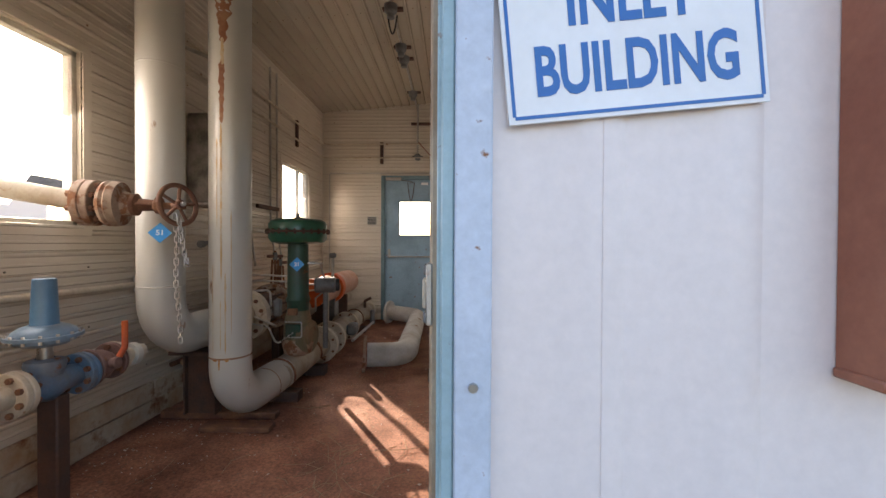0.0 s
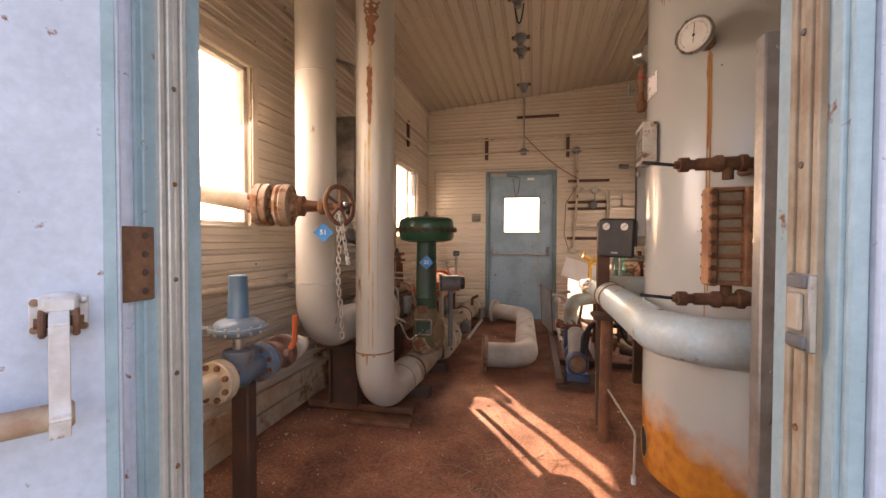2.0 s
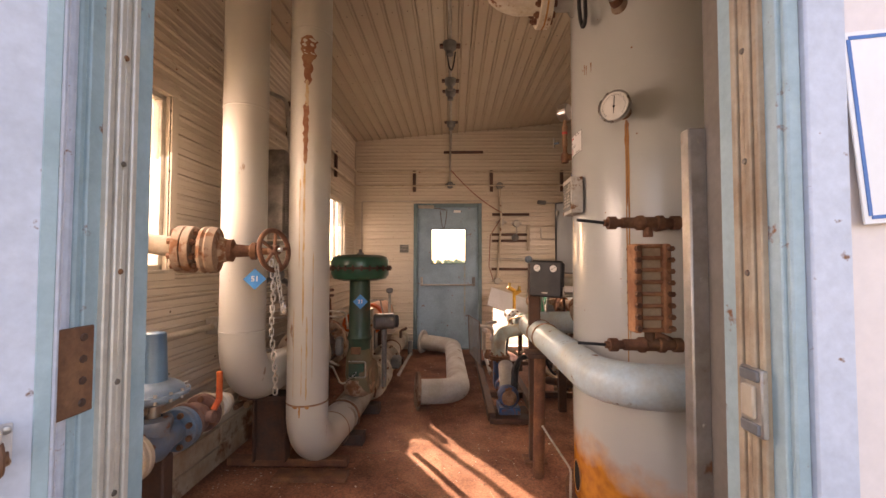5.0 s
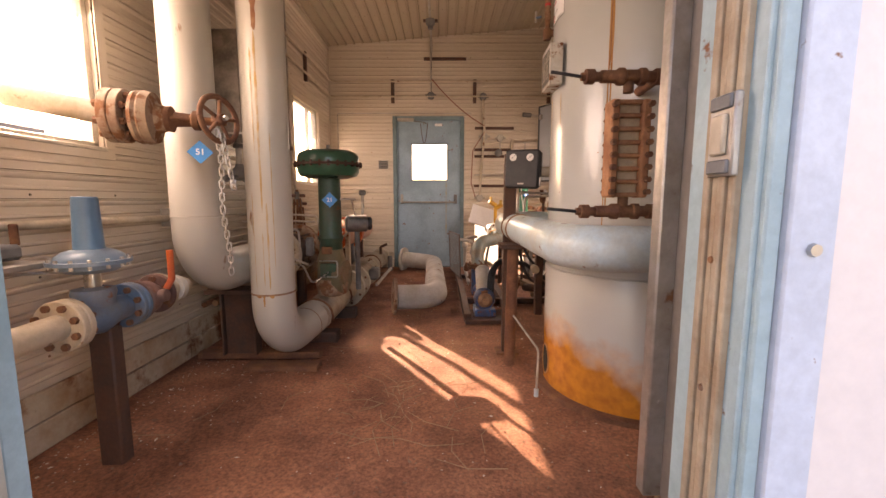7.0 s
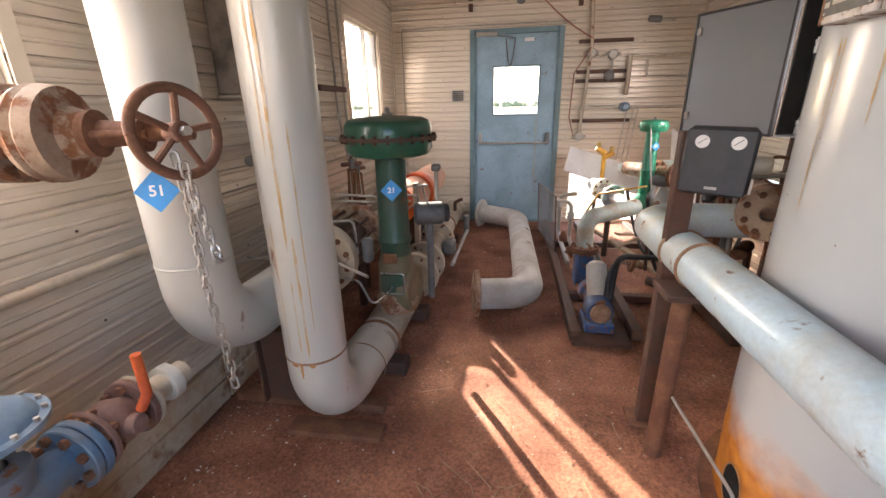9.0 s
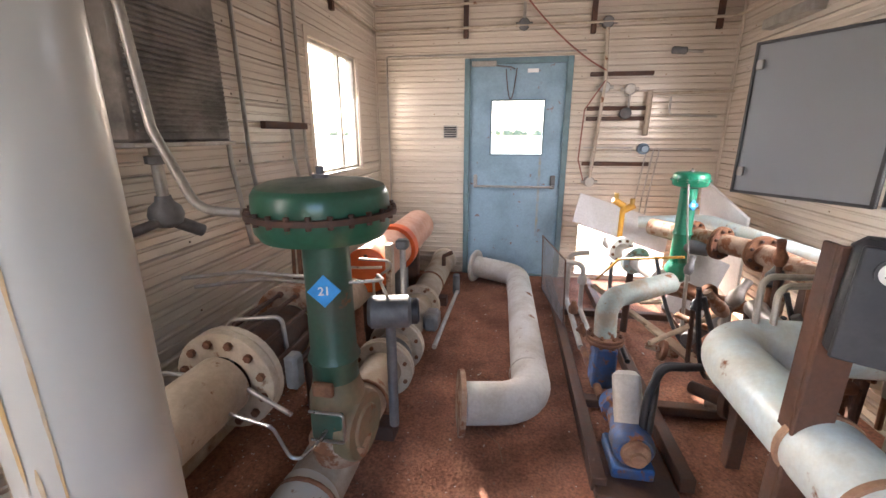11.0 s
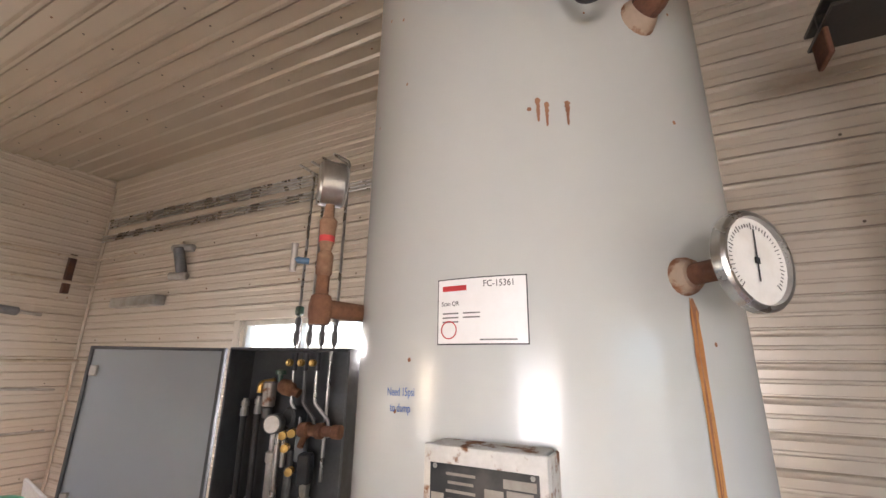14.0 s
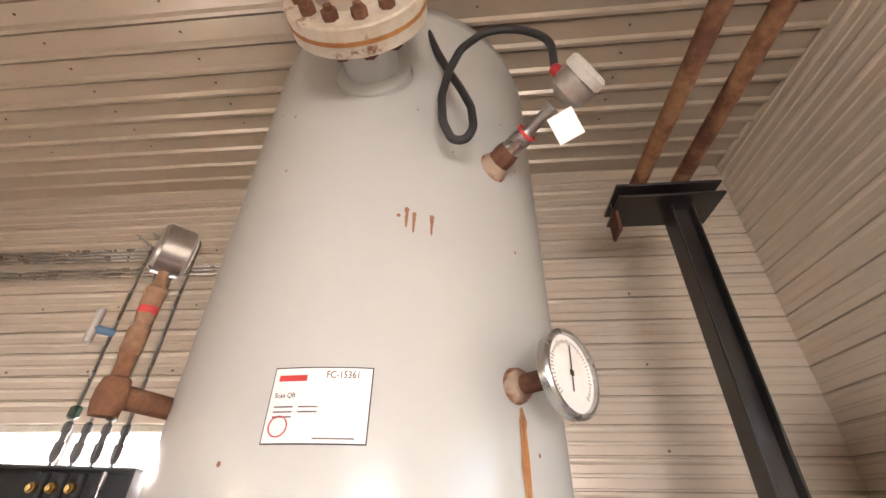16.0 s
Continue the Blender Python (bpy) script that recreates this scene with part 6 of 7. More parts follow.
for dz in (0.0, 0.2):
    c_ = thing("wall_conduit", (-1.33, 4.8, 2.38 + dz), "long pale conduit along wall and round the corner", "conduit", "long conduits")
    part("tube", tube([(-1.33, 2.4, 2.37 + dz), (-1.33, 6.05, 2.37 + dz), (1.80, 6.05, 2.38 + dz), (1.80, 4.9, 2.40 + dz)], 0.012, 0.1, 8), CREAMPIPE, c_)

# fittings on the back wall
for x_ in (-0.49, 0.64, 1.66):
    sv = thing("wall_strut", (x_, 6.08, 2.29), "upright dark steel strut carrying conduit", "strut", "struts on the wall")
    part("rail", span(bmesh.new(), (x_ - 0.022, 6.05, 2.29), (x_ + 0.022, 6.09, 2.6), 0.003), RUSTDARK, sv)
for x0_, x1_, z_ in ((-0.06, 0.52, 2.875), (0.65, 1.19, 1.955), (0.645, 1.2, 1.66), (0.645, 1.2, 1.57), (0.64, 1.24, 1.16)):
    sv = thing("wall_strut", (x0_, 6.08, z_), "level dark steel strut on the cream wall", "strut", "struts on the wall")
    part("rail", span(bmesh.new(), (x0_, 6.062, z_ - 0.018), (x1_, 6.092, z_ + 0.018), 0.003), RUSTDARK, sv)
for x_, z_ in ((0.036, 2.388), (0.757, 2.375), (0.78, 1.84), (1.0, 1.82), (0.72, 0.99)):
    jb = thing("junction_box", (x_, 6.06, z_), "round grey cast junction box", "junction box", "junction boxes")
    part("body", lathe(bmesh.new(), (x_, 6.09, z_), (0, -1, 0), [(0, 0.05), (0.04, 0.05), (0.05, 0.042), (0.05, 0)], 20), CASTGREY if z_ > 2 else CONDUIT, jb)
    part("hub", rodp((x_ - 0.075, 6.06, z_), (x_ + 0.075, 6.06, z_), 0.016, 10), CASTGREY if z_ > 2 else CONDUIT, jb)
cd = thing("door_conduit", (0.04, 6.06, 2.4), "conduit down the back wall from the ceiling", "conduit")
part("tube", tube([(0.04, 6.055, 3.15), (0.036, 6.055, 2.4)], 0.013, 0.02, 8), CONDUIT, cd)
part("cable", sweep(bmesh.new(), bend((0.05, 6.04, 2.6), (0.78, 6.04, 1.98), 0.06), 0.007, 8), REDWIRE, cd, "brown cable sagging across the wall")
part("cable", tube([(0.78, 6.04, 1.9), (0.62, 6.05, 1.65), (0.60, 6.05, 1.2), (0.66, 6.05, 1.0)], 0.006, 0.05, 8), REDWIRE, cd)
ca = thing("instrument_tubing", (0.9, 6.05, 1.4), "pale pipes and small valves on wall struts", "tubing")
for pts_, r_ in (([(0.757, 6.05, 2.33), (0.78, 6.05, 1.9), (0.72, 6.05, 1.03)], 0.016), ([(1.17, 6.04, 1.78), (1.85, 6.04, 1.79)], 0.013), ([(1.17, 6.04, 1.8), (1.17, 6.04, 1.55), (1.16, 6.02, 1.42)], 0.022), ([(1.2, 6.05, 1.3), (1.75, 6.05, 1.3)], 0.008), ([(0.64, 6.05, 1.31), (1.08, 6.05, 1.31)], 0.008), ([(1.0, 6.05, 1.8), (1.0, 6.05, 1.64)], 0.01), ([(1.35, 6.05, 1.75), (1.35, 6.05, 1.6), (1.75, 6.05, 1.58)], 0.009)):
    part("tube", tube(pts_, r_, 0.03, 10), CREAMPIPE if r_ > 0.01 else CONDUIT, ca)
part("regulator", lathe(bmesh.new(), (1.17, 6.08, 1.30), (0, -1, 0), [(0, 0.05), (0.05, 0.05), (0.06, 0.035), (0.09, 0.03), (0.09, 0)], 20), DULLBLUE, ca, "grey-blue regulator")
part("valve", lathe(bmesh.new(), (0.98, 6.08, 1.615), (0, -1, 0), [(0, 0.05), (0.05, 0.05), (0.06, 0.03), (0.06, 0)], 20), CASTGREY, ca)
for x_ in (1.2, 1.26, 1.31):
    part("tube", tube([(x_, 6.04, 1.3), (x_ - 0.05, 6.04, 0.85), (x_ - 0.1, 5.9, 0.7)], 0.006, 0.03, 8), CONDUIT, ca)
vn = thing("wall_vent", (-0.636, 6.09, 1.455), "small dark slotted plate on the wall", "vent")
part("plate", span(bmesh.new(), (-0.706, 6.084, 1.395), (-0.567, 6.092, 1.517), 0.002), CONDUIT, vn)
for k in range(5):
    part("slat", span(bmesh.new(), (-0.698, 6.078, 1.403 + k * 0.022), (-0.575, 6.085, 1.417 + k * 0.022), 0.002), BLACK, vn, "", False)
fl_ = thing("flood_lamp", (1.37, 6.05, 2.12), "small dark fitting on a wall stub", "fitting")
part("body", rodp((1.3, 6.03, 2.13), (1.42, 6.03, 2.12), 0.03, 14, 0.008), CASTGREY, fl_)
part("stub", rodp((1.42, 6.03, 2.12), (1.55, 6.03, 2.11), 0.012, 10), CONDUIT, fl_)
rc = thing("surface_conduit", (-1.26, 6.08, 1.1), "thin conduit framing the door wall", "conduit")
part("tube", tube([(-1.26, 6.07, 0.3), (-1.26, 6.07, 2.15), (0.6, 6.07, 2.155)], 0.008, 0.02, 8), CONDUIT, rc)

# ceiling light run
cl = thing("ceiling_conduit", (0.05, 4.5, 3.05), "conduit with cast boxes hung under the ceiling", "conduit")
part("tube", tube([(0.06, 2.2, 3.02), (0.05, 6.02, 3.02), (0.04, 6.04, 2.9)], 0.013, 0.04, 8), CONDUIT, cl)
for y_ in (3.3, 3.95, 4.2, 5.15):
    part("junction_box", lathe(bmesh.new(), (0.055, y_, 3.0), (0, 0, -1), [(0, 0.055), (0.05, 0.05), (0.07, 0.03), (0.10, 0.03), (0.11, 0.0)], 18), CASTGREY, cl)
    part("strap", span(bmesh.new(), (-0.03, y_ + 0.1, 3.03), (0.14, y_ + 0.15, 3.05), 0.003), RUSTDARK, cl)
part("cable", sweep(bmesh.new(), bend((0.03, 3.3, 2.95), (0.1, 3.35, 2.95), 0.16), 0.006, 8), RUBBER, cl, "black cable loop")

# small fittings on the right wall
for y_, z_ in ((4.9, 2.46),):
    w_ = thing("wall_light", (1.8, y_, z_), "grey cast light fitting on the wall", "lamp")
    part("body", rodp((1.83, y_, z_ - 0.1), (1.77, y_, z_ + 0.1), 0.035, 16, 0.01), CASTGREY, w_)
    part("cap", rodp((1.83, y_ - 0.08, z_ + 0.1), (1.78, y_ + 0.08, z_ + 0.1), 0.028, 12, 0.008), CONDUIT, w_)
    part("guard", rodp((1.83, y_ - 0.06, z_ - 0.1), (1.78, y_ + 0.06, z_ - 0.1), 0.028, 12, 0.008), CONDUIT, w_)
w_ = thing("wall_duct", (1.8, 5.3, 2.2), "short grey duct stub on the wall", "duct")
part("body", span(bmesh.new(), (1.76, 5.05, 2.17), (1.84, 5.6, 2.24), 0.006), CONDUIT, w_)

# ---- grey control cabinet with its door open ----
cb = thing("control_cabinet", (1.6, 3.5, 1.12), "grey steel control cabinet, inside coloured dark for shade, door open, full of tubing", "cabinet")
q0, q1 = Vector((1.44, 3.78, 0)), Vector((1.635, 3.24, 0))
ux = (q1 - q0).normalized()
uy = Vector((-ux.y, ux.x, 0))
if uy.x < 0:
    uy = -uy
W_ = (q1 - q0).length
rot = Matrix((ux, uy, Vector((0, 0, 1)))).transposed()


def cab(a, b, bev=0.003):
    c = [(i + j) / 2 for i, j in zip(a, b)]
    return bx(q0 + rot @ Vector(c), [abs(j - i) for i, j in zip(a, b)], bev, rot)


# shade inside the box is in the panels' dark colour; underside keeps the grey
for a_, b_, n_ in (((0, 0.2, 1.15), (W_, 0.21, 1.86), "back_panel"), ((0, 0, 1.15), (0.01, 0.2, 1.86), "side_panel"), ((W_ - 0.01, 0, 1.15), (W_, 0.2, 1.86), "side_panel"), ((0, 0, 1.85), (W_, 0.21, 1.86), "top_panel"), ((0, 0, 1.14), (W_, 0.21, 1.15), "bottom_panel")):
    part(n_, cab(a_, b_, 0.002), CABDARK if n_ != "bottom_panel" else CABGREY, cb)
dr = cb
h0, h1 = Vector((1.43, 3.79, 0)), Vector((1.13, 4.281, 0))
dx_ = (h1 - h0).normalized()
dy_ = Vector((-dx_.y, dx_.x, 0))
drot = Matrix((dx_, dy_, Vector((0, 0, 1)))).transposed()
LW = (h1 - h0).length
part("panel", bx(h0 + dx_ * LW / 2 + Vector((0, 0, 1.497)), (LW, 0.02, 0.715), 0.004, drot), CABGREY, dr)
bm = bmesh.new()
for c_, s_ in (((LW / 2, 0, 1.848), (LW, 0.036, 0.014)), ((LW / 2, 0, 1.146), (LW, 0.036, 0.014)), ((0.007, 0, 1.497), (0.014, 0.036, 0.715)), ((LW - 0.007, 0, 1.497), (0.014, 0.036, 0.715))):
    box(bm, h0 + drot @ Vector(c_), s_, 0.002, drot)
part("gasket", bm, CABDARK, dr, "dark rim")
for z_ in (1.25, 1.75):
    part("latch", bx(h0 + drot @ Vector((LW - 0.035, 0.018 if dy_.x < 0 else -0.018, z_)), (0.03, 0.016, 0.045), 0.003, drot), GALV, dr)
    part("latch", bx(h0 + drot @ Vector((LW - 0.035, -0.018 if dy_.x < 0 else 0.018, z_)), (0.03, 0.016, 0.045), 0.003, drot), GALV, dr)
ci = thing("cabinet_instruments", q0 + rot @ Vector((0.3, 0.12, 1.16)), "valves, gauges and hoses inside the cabinet", "instruments")
rnd = random.Random(8)


def cp(u, v, z):
    return q0 + rot @ Vector((u, v, z))


for u, zt in ((0.075, 1.59), (0.14, 1.6)):
    part("hose", tube([cp(u + 0.012, 0.06, 0.75), cp(u + 0.01, 0.06, 1.2), cp(u, 0.06, zt)], 0.0135, 0.05, 12), RUBBER, ci, "black hose")
    for z_, h_ in ((1.155, 0.085), (zt - 0.03, 0.075)):
        f_ = part("fitting", lathe(bmesh.new(), cp(u, 0.06, z_), (0, 0, 1), [(0, 0.0135), (0, 0.018), (h_ * 0.45, 0.018), (h_ * 0.45, 0.013), (h_ * 0.55, 0.013), (h_ * 0.55, 0.019), (h_ * 0.85, 0.019), (h_ * 0.85, 0.012), (h_, 0.012), (h_, 0)], 8), STEEL, ci, "bright hose fitting", False)
part("elbow", tube([cp(0.14, 0.06, 1.66), cp(0.14, 0.06, 1.7), cp(0.20, 0.07, 1.71)], 0.016, 0.02, 10), BRASS, ci)
part("regulator_bowl", rodp(cp(0.185, 0.06, 1.60), cp(0.185, 0.06, 1.71), 0.03, 20, 0.006), GALV, ci, "steel regulator bowl")
part("regulator_foot", rodp(cp(0.185, 0.06, 1.55), cp(0.185, 0.06, 1.6), 0.022, 16, 0.006), CASTGREY, ci)
part("red_valve", lathe(bmesh.new(), cp(0.235, 0.05, 1.70), rot @ Vector((0.9, -0.1, -0.35)), [(0, 0.012), (0.01, 0.03), (0.04, 0.036), (0.07, 0.03), (0.08, 0.02), (0.11, 0.02), (0.11, 0)], 16), RUST, ci, "rust-red valve body")
part("knob", lathe(bmesh.new(), cp(0.235, 0.05, 1.71), (0, 0, 1), [(0, 0.012), (0.03, 0.012), (0.032, 0.024), (0.05, 0.024), (0.055, 0)], 12), DARKGREEN, ci)
part("gauge_case", rodp(cp(0.245, 0.0, 1.535), cp(0.245, 0.05, 1.535), 0.042, 28, 0.004), CASTGREY, ci)
part("gauge_face", rodp(cp(0.245, -0.003, 1.535), cp(0.245, 0.001, 1.535), 0.035, 28), DIALWHITE, ci, "white gauge face")
part("gauge_back", rodp(cp(0.29, 0.05, 1.56), cp(0.33, 0.12, 1.56), 0.045, 20, 0.01), BLACK, ci)
part("stand_tube", rodp(cp(0.262, 0.05, 1.05), cp(0.255, 0.05, 1.49), 0.0135, 16), STEEL, ci, "bright steel tube")
part("filter", lathe(bmesh.new(), cp(0.225, 0.07, 1.17), (0, 0, 1), [(0, 0), (0, 0.012), (0.03, 0.017), (0.2, 0.02), (0.205, 0.026), (0.24, 0.026), (0.25, 0.015), (0.32, 0.015)], 16), GALV, ci)
part("filter", rodp(cp(0.295, 0.1, 1.16), cp(0.295, 0.1, 1.42), 0.018, 14, 0.004), CASTGREY, ci)
for u, z_ in ((0.29, 1.49), (0.335, 1.35), (0.305, 1.44), (0.33, 1.5)):
    part("brass_fitting", lathe(bmesh.new(), cp(u, 0.04, z_), rot @ Vector((0.2, -1, 0)), [(0, 0.017), (0.012, 0.017), (0.012, 0.012), (0.03, 0.012), (0.03, 0.018), (0.042, 0.018), (0.042, 0.009), (0.043, 0)], 8), BRASS, ci, "brass fitting", False)
part("brass_pipe", tube([cp(0.29, 0.045, 1.36), cp(0.29, 0.045, 1.5), cp(0.37, 0.045, 1.51)], 0.012, 0.02, 10), STEEL, ci)
part("brown_valve", lathe(bmesh.new(), cp(0.36, 0.02, 1.515), rot @ Vector((0.97, -0.2, 0)), [(0, 0.014), (0.01, 0.03), (0.05, 0.034), (0.06, 0.024), (0.09, 0.024), (0.095, 0.033), (0.12, 0.033), (0.125, 0.022), (0.17, 0.022), (0.175, 0.029), (0.21, 0.029), (0.21, 0)], 10), RUST, ci, "brown rusty valve")
part("valve_stem", rodp(cp(0.40, 0.02, 1.515), cp(0.39, -0.02, 1.45), 0.014, 10, 0.003), RUST, ci)
part("solenoid", bx(cp(0.385, 0.07, 1.35), (0.06, 0.06, 0.13), 0.01, rot), BLACK, ci, "black solenoid coil")
part("junction_cover", bx(cp(0.34, 0.11, 1.44), (0.05, 0.04, 0.14), 0.006, rot), CABGREY, ci)
part("bottom_fitting", lathe(bmesh.new(), cp(0.395, 0.06, 1.15), (0, 0, 1), [(0, 0.02), (0.05, 0.022), (0.055, 0.028), (0.09, 0.028), (0.095, 0.02), (0.14, 0.024), (0.16, 0.014), (0.2, 0.014)], 10), STEEL, ci, "steel union", False)
for k, u in enumerate((0.295, 0.35, 0.405)):
    cock = part("bleed_valve", rodp(cp(u, 0.05, 1.76), cp(u, 0.05, 1.84), 0.015, 12, 0.003), BLACK, ci)
    part("brass_cap", lathe(bmesh.new(), cp(u - 0.012, 0.04, 1.795), rot @ Vector((-0.3, -1, 0)), [(0, 0.016), (0.018, 0.016), (0.02, 0.009), (0.026, 0.009), (0.026, 0)], 12), BRASS, ci, "brass cap", False)
    part("tube", tube([cp(u, 0.05, 1.77), cp(u + 0.005, 0.05, 1.62), cp(u + 0.05 + 0.01 * k, 0.06, 1.55), cp(u + 0.055 + 0.01 * k, 0.06, 1.48)], 0.0075, 0.03, 10), STEEL if k != 1 else CASTGREY, ci)
part("tube", tube([cp(0.455, 0.08, 1.85), cp(0.455, 0.08, 1.3)], 0.0075, 0.03, 10), STEEL, ci)
cl_ = thing("cabinet_stand", (1.6, 3.5, 0), "rusty legs and hoses under the cabinet", "stand")
for u in (0.06, 0.22, 0.5):
    part("leg", span(bmesh.new(), cp(u, 0.08, 0.0) - Vector((0.02, 0.02, 0)), cp(u, 0.08, 1.14) + Vector((0.02, 0.02, 0)), 0.003), RUSTDARK if u != 0.22 else CREAMPIPE, cl_)

# ---- pump skid at the back right ----
sk = thing("equipment_skid", (0.8, 4.6, 0), "rusty steel skid frame on the dirt", "skid")
for a_, b_ in (((0.36, 3.35, 0.0), (0.42, 5.9, 0.07)), ((0.72, 3.4, 0.0), (0.78, 5.9, 0.07)), ((0.42, 3.9, 0.01), (1.6, 3.96, 0.06)), ((0.42, 5.1, 0.01), (1.6, 5.16, 0.06)), ((1.25, 3.4, 0.0), (1.31, 5.9, 0.07))):
    part("beam", span(bmesh.new(), a_, b_, 0.004), RUSTDARK, sk)
single("skid_plate", span(bmesh.new(), (0.37, 3.3, 0.0), (0.70, 3.62, 0.035), 0.004), RUSTDARK, "rusty base plate under the pump", "plate")
pm = thing("pump", (0.53, 3.65, 0.035), "blue-bodied pump with a grey motor end", "pump")
part("foot", span(bmesh.new(), (0.45, 3.40, 0.03), (0.62, 3.62, 0.09), 0.008), PUMPBLUE, pm)
part("casing", lathe(bmesh.new(), (0.53, 3.40, 0.17), (0, 1, 0), [(0, 0), (0, 0.07), (0.02, 0.085), (0.10, 0.085), (0.12, 0.07), (0.25, 0.06), (0.27, 0.08), (0.34, 0.08), (0.35, 0)], 28), PUMPBLUE, pm, "blue casing")
part("front_cover", lathe(bmesh.new(), (0.53, 3.40, 0.17), (0, -1, 0), [(0, 0.06), (0.02, 0.055), (0.03, 0.03), (0.05, 0.03), (0.05, 0)], 24), RUSTLIGHT, pm)
part("barrel", lathe(bmesh.new(), (0.53, 3.52, 0.22), (0.0, 0.6, 0.8), [(0, 0.06), (0.1, 0.062), (0.2, 0.06), (0.22, 0.04)], 24), LOOSE, pm, "pale grey barrel")
flange(pm, (0.53, 4.08, 0.34), (0, 0, 1), 0.10, 0.022, 0.05, RUST, 8, RUST, 0.011)
part("riser", span(bmesh.new(), (0.47, 4.0, 0.06), (0.59, 4.14, 0.31), 0.012), PUMPBLUE, pm)
el = thing("elbow_pipe", (0.55, 4.1, 0.35), "pale teal elbow pipe with rusty flange", "pipe")
part("pipe", tube([(0.53, 4.08, 0.34), (0.53, 4.12, 0.56), (0.70, 4.2, 0.58), (0.92, 4.33, 0.60)], 0.06, 0.12, 24), mat("peeling_teal", (0.36, 0.42, 0.38), 0.55, 0, (0.34, 0.28, 0.2), 9, bump=0.15, rust=0.25, rust_scale=12), el)
for k, (dx__, sag) in enumerate(((0, 0.0), (0.05, 0.02))):
    hs = thing("hose", (0.75, 3.7, 0.2), "black rubber hose arching from the pump", "hose", "pump hoses")
    part("hose", sweep(bmesh.new(), fillet([(0.56 + dx__ * 0.4, 3.45, 0.12), (0.58 + dx__ * 0.5, 3.5, 0.38 - sag), (0.66, 3.6 + dx__, 0.46 - sag), (0.9, 3.7, 0.42), (1.2, 3.8, 0.2)], 0.1, 8), 0.017, 12), RUBBER, hs)
    part("ferrule", rodp((0.56 + dx__ * 0.4, 3.45, 0.10), (0.562 + dx__ * 0.4, 3.455, 0.18), 0.022, 12), BRASS, hs)

g2 = control_valve("control_valve", (1.06, 4.63), 1.165, 0.105, 0.05, 0.62, (BRIGHTGREEN, None, BRIGHTGREEN), "32", "bright green diaphragm control valve", 12)
part("body", lathe(bmesh.new(), (1.06, 4.63, 0.52), (0, 0, 1), [(0, 0.05), (0.02, 0.07), (0.08, 0.075), (0.11, 0.06), (0.13, 0.05)], 20), BRIGHTGREEN, g2)
part("side_body", rodp((1.06, 4.63, 0.75), (1.2, 4.55, 0.75), 0.045, 16, 0.01), CASTGREY, g2)
part("strap", tube([(1.0, 4.5, 1.15), (1.03, 4.5, 0.9), (1.1, 4.52, 0.55)], 0.006, 0.03, 8), CONDUIT, g2)

li = thing("flanged_line", (1.3, 4.3, 0.75), "rusty flanged pipe line behind the instrument case", "pipe")
part("pipe", tube([(0.98, 4.95, 0.80), (1.35, 4.35, 0.80), (1.42, 3.3, 0.80), (1.55, 2.9, 0.80)], 0.058, 0.15, 24), VALVERUST, li)
for y_ in (4.68, 4.52, 4.3, 3.75, 3.6, 3.35):
    x_ = 0.98 + (4.95 - y_) * 0.6 if y_ > 4.35 else 1.35 + (4.35 - y_) * 0.066
    flange(li, (x_, y_, 0.80), (0.5, -0.86, 0) if y_ > 4.35 else (0.07, -1, 0), 0.1, 0.018, 0.05, RUST, 8, RUSTDARK, 0.01)
part("drop", tube([(1.38, 4.2, 0.8), (1.38, 4.2, 0.3)], 0.06, 0.1, 20), VALVERUST, li)
hw2 = part("handwheel", sweep(bmesh.new(), [Vector((1.33, 3.45, 0.99)) + Vector((0.09 * math.cos(a), 0.045 * math.sin(a), 0.07 * math.sin(a))) for a in [2 * math.pi * k / 28 for k in range(29)]], 0.009, 8, False), RUST, li)
part("stem", rodp((1.42, 3.45, 0.8), (1.33, 3.45, 0.99), 0.014, 10), RUSTDARK, hw2)

w2 = thing("teal_line", (1.55, 4.7, 0.8), "pale teal pipe run along the wall", "pipe")
part("pipe", tube([(1.05, 5.5, 0.72), (1.5, 5.35, 0.78), (1.55, 3.4, 0.84)], 0.05, 0.2, 20), TEAL, w2)
part("cap", rodp((1.34, 4.9, 0.72), (1.5, 4.9, 0.72), 0.07, 16, 0.02), mat("sea_green_paint", (0.06, 0.36, 0.27), 0.45, bump=0.05), w2, "sea-green cap")

wv = thing("white_flanged_valve", (0.9, 4.85, 0.55), "white flanged valve with a yellow bleed valve", "valve")
part("pipe", tube([(0.76, 5.2, 0.62), (0.95, 4.6, 0.54)], 0.055, 0.1, 20), LOOSE, wv)
flange(wv, (0.81, 5.04, 0.60), (0.3, -0.95, -0.1), 0.095, 0.02, 0.05, PAPER, 8, RUST, 0.011)
flange(wv, (0.87, 4.86, 0.57), (0.3, -0.95, -0.1), 0.1, 0.02, 0.05, TEAL, 8, GALV, 0.011)
part("leg", rodp((0.86, 4.9, 0.0), (0.86, 4.9, 0.52), 0.025, 12), RUSTDARK, wv)
yv = thing("yellow_valve", (0.85, 5.25, 0.7), "yellow painted bleed valves on a stem", "valve")
part("stem", rodp((0.84, 5.22, 0.55), (0.84, 5.22, 0.92), 0.02, 12), YELLOW, yv)
for dx__, z_ in ((-0.05, 0.9), (0.05, 0.86)):
    part("valve", rodp((0.84, 5.22, z_), (0.84 + dx__ * 1.6, 5.2, z_ + 0.05), 0.026, 12, 0.006), YELLOW, yv)
    part("cap", rodp((0.84 + dx__ * 1.2, 5.2, z_ + 0.02), (0.84 + dx__ * 1.2, 5.2, z_ + 0.1), 0.018, 10, 0.004), BRASS, yv)
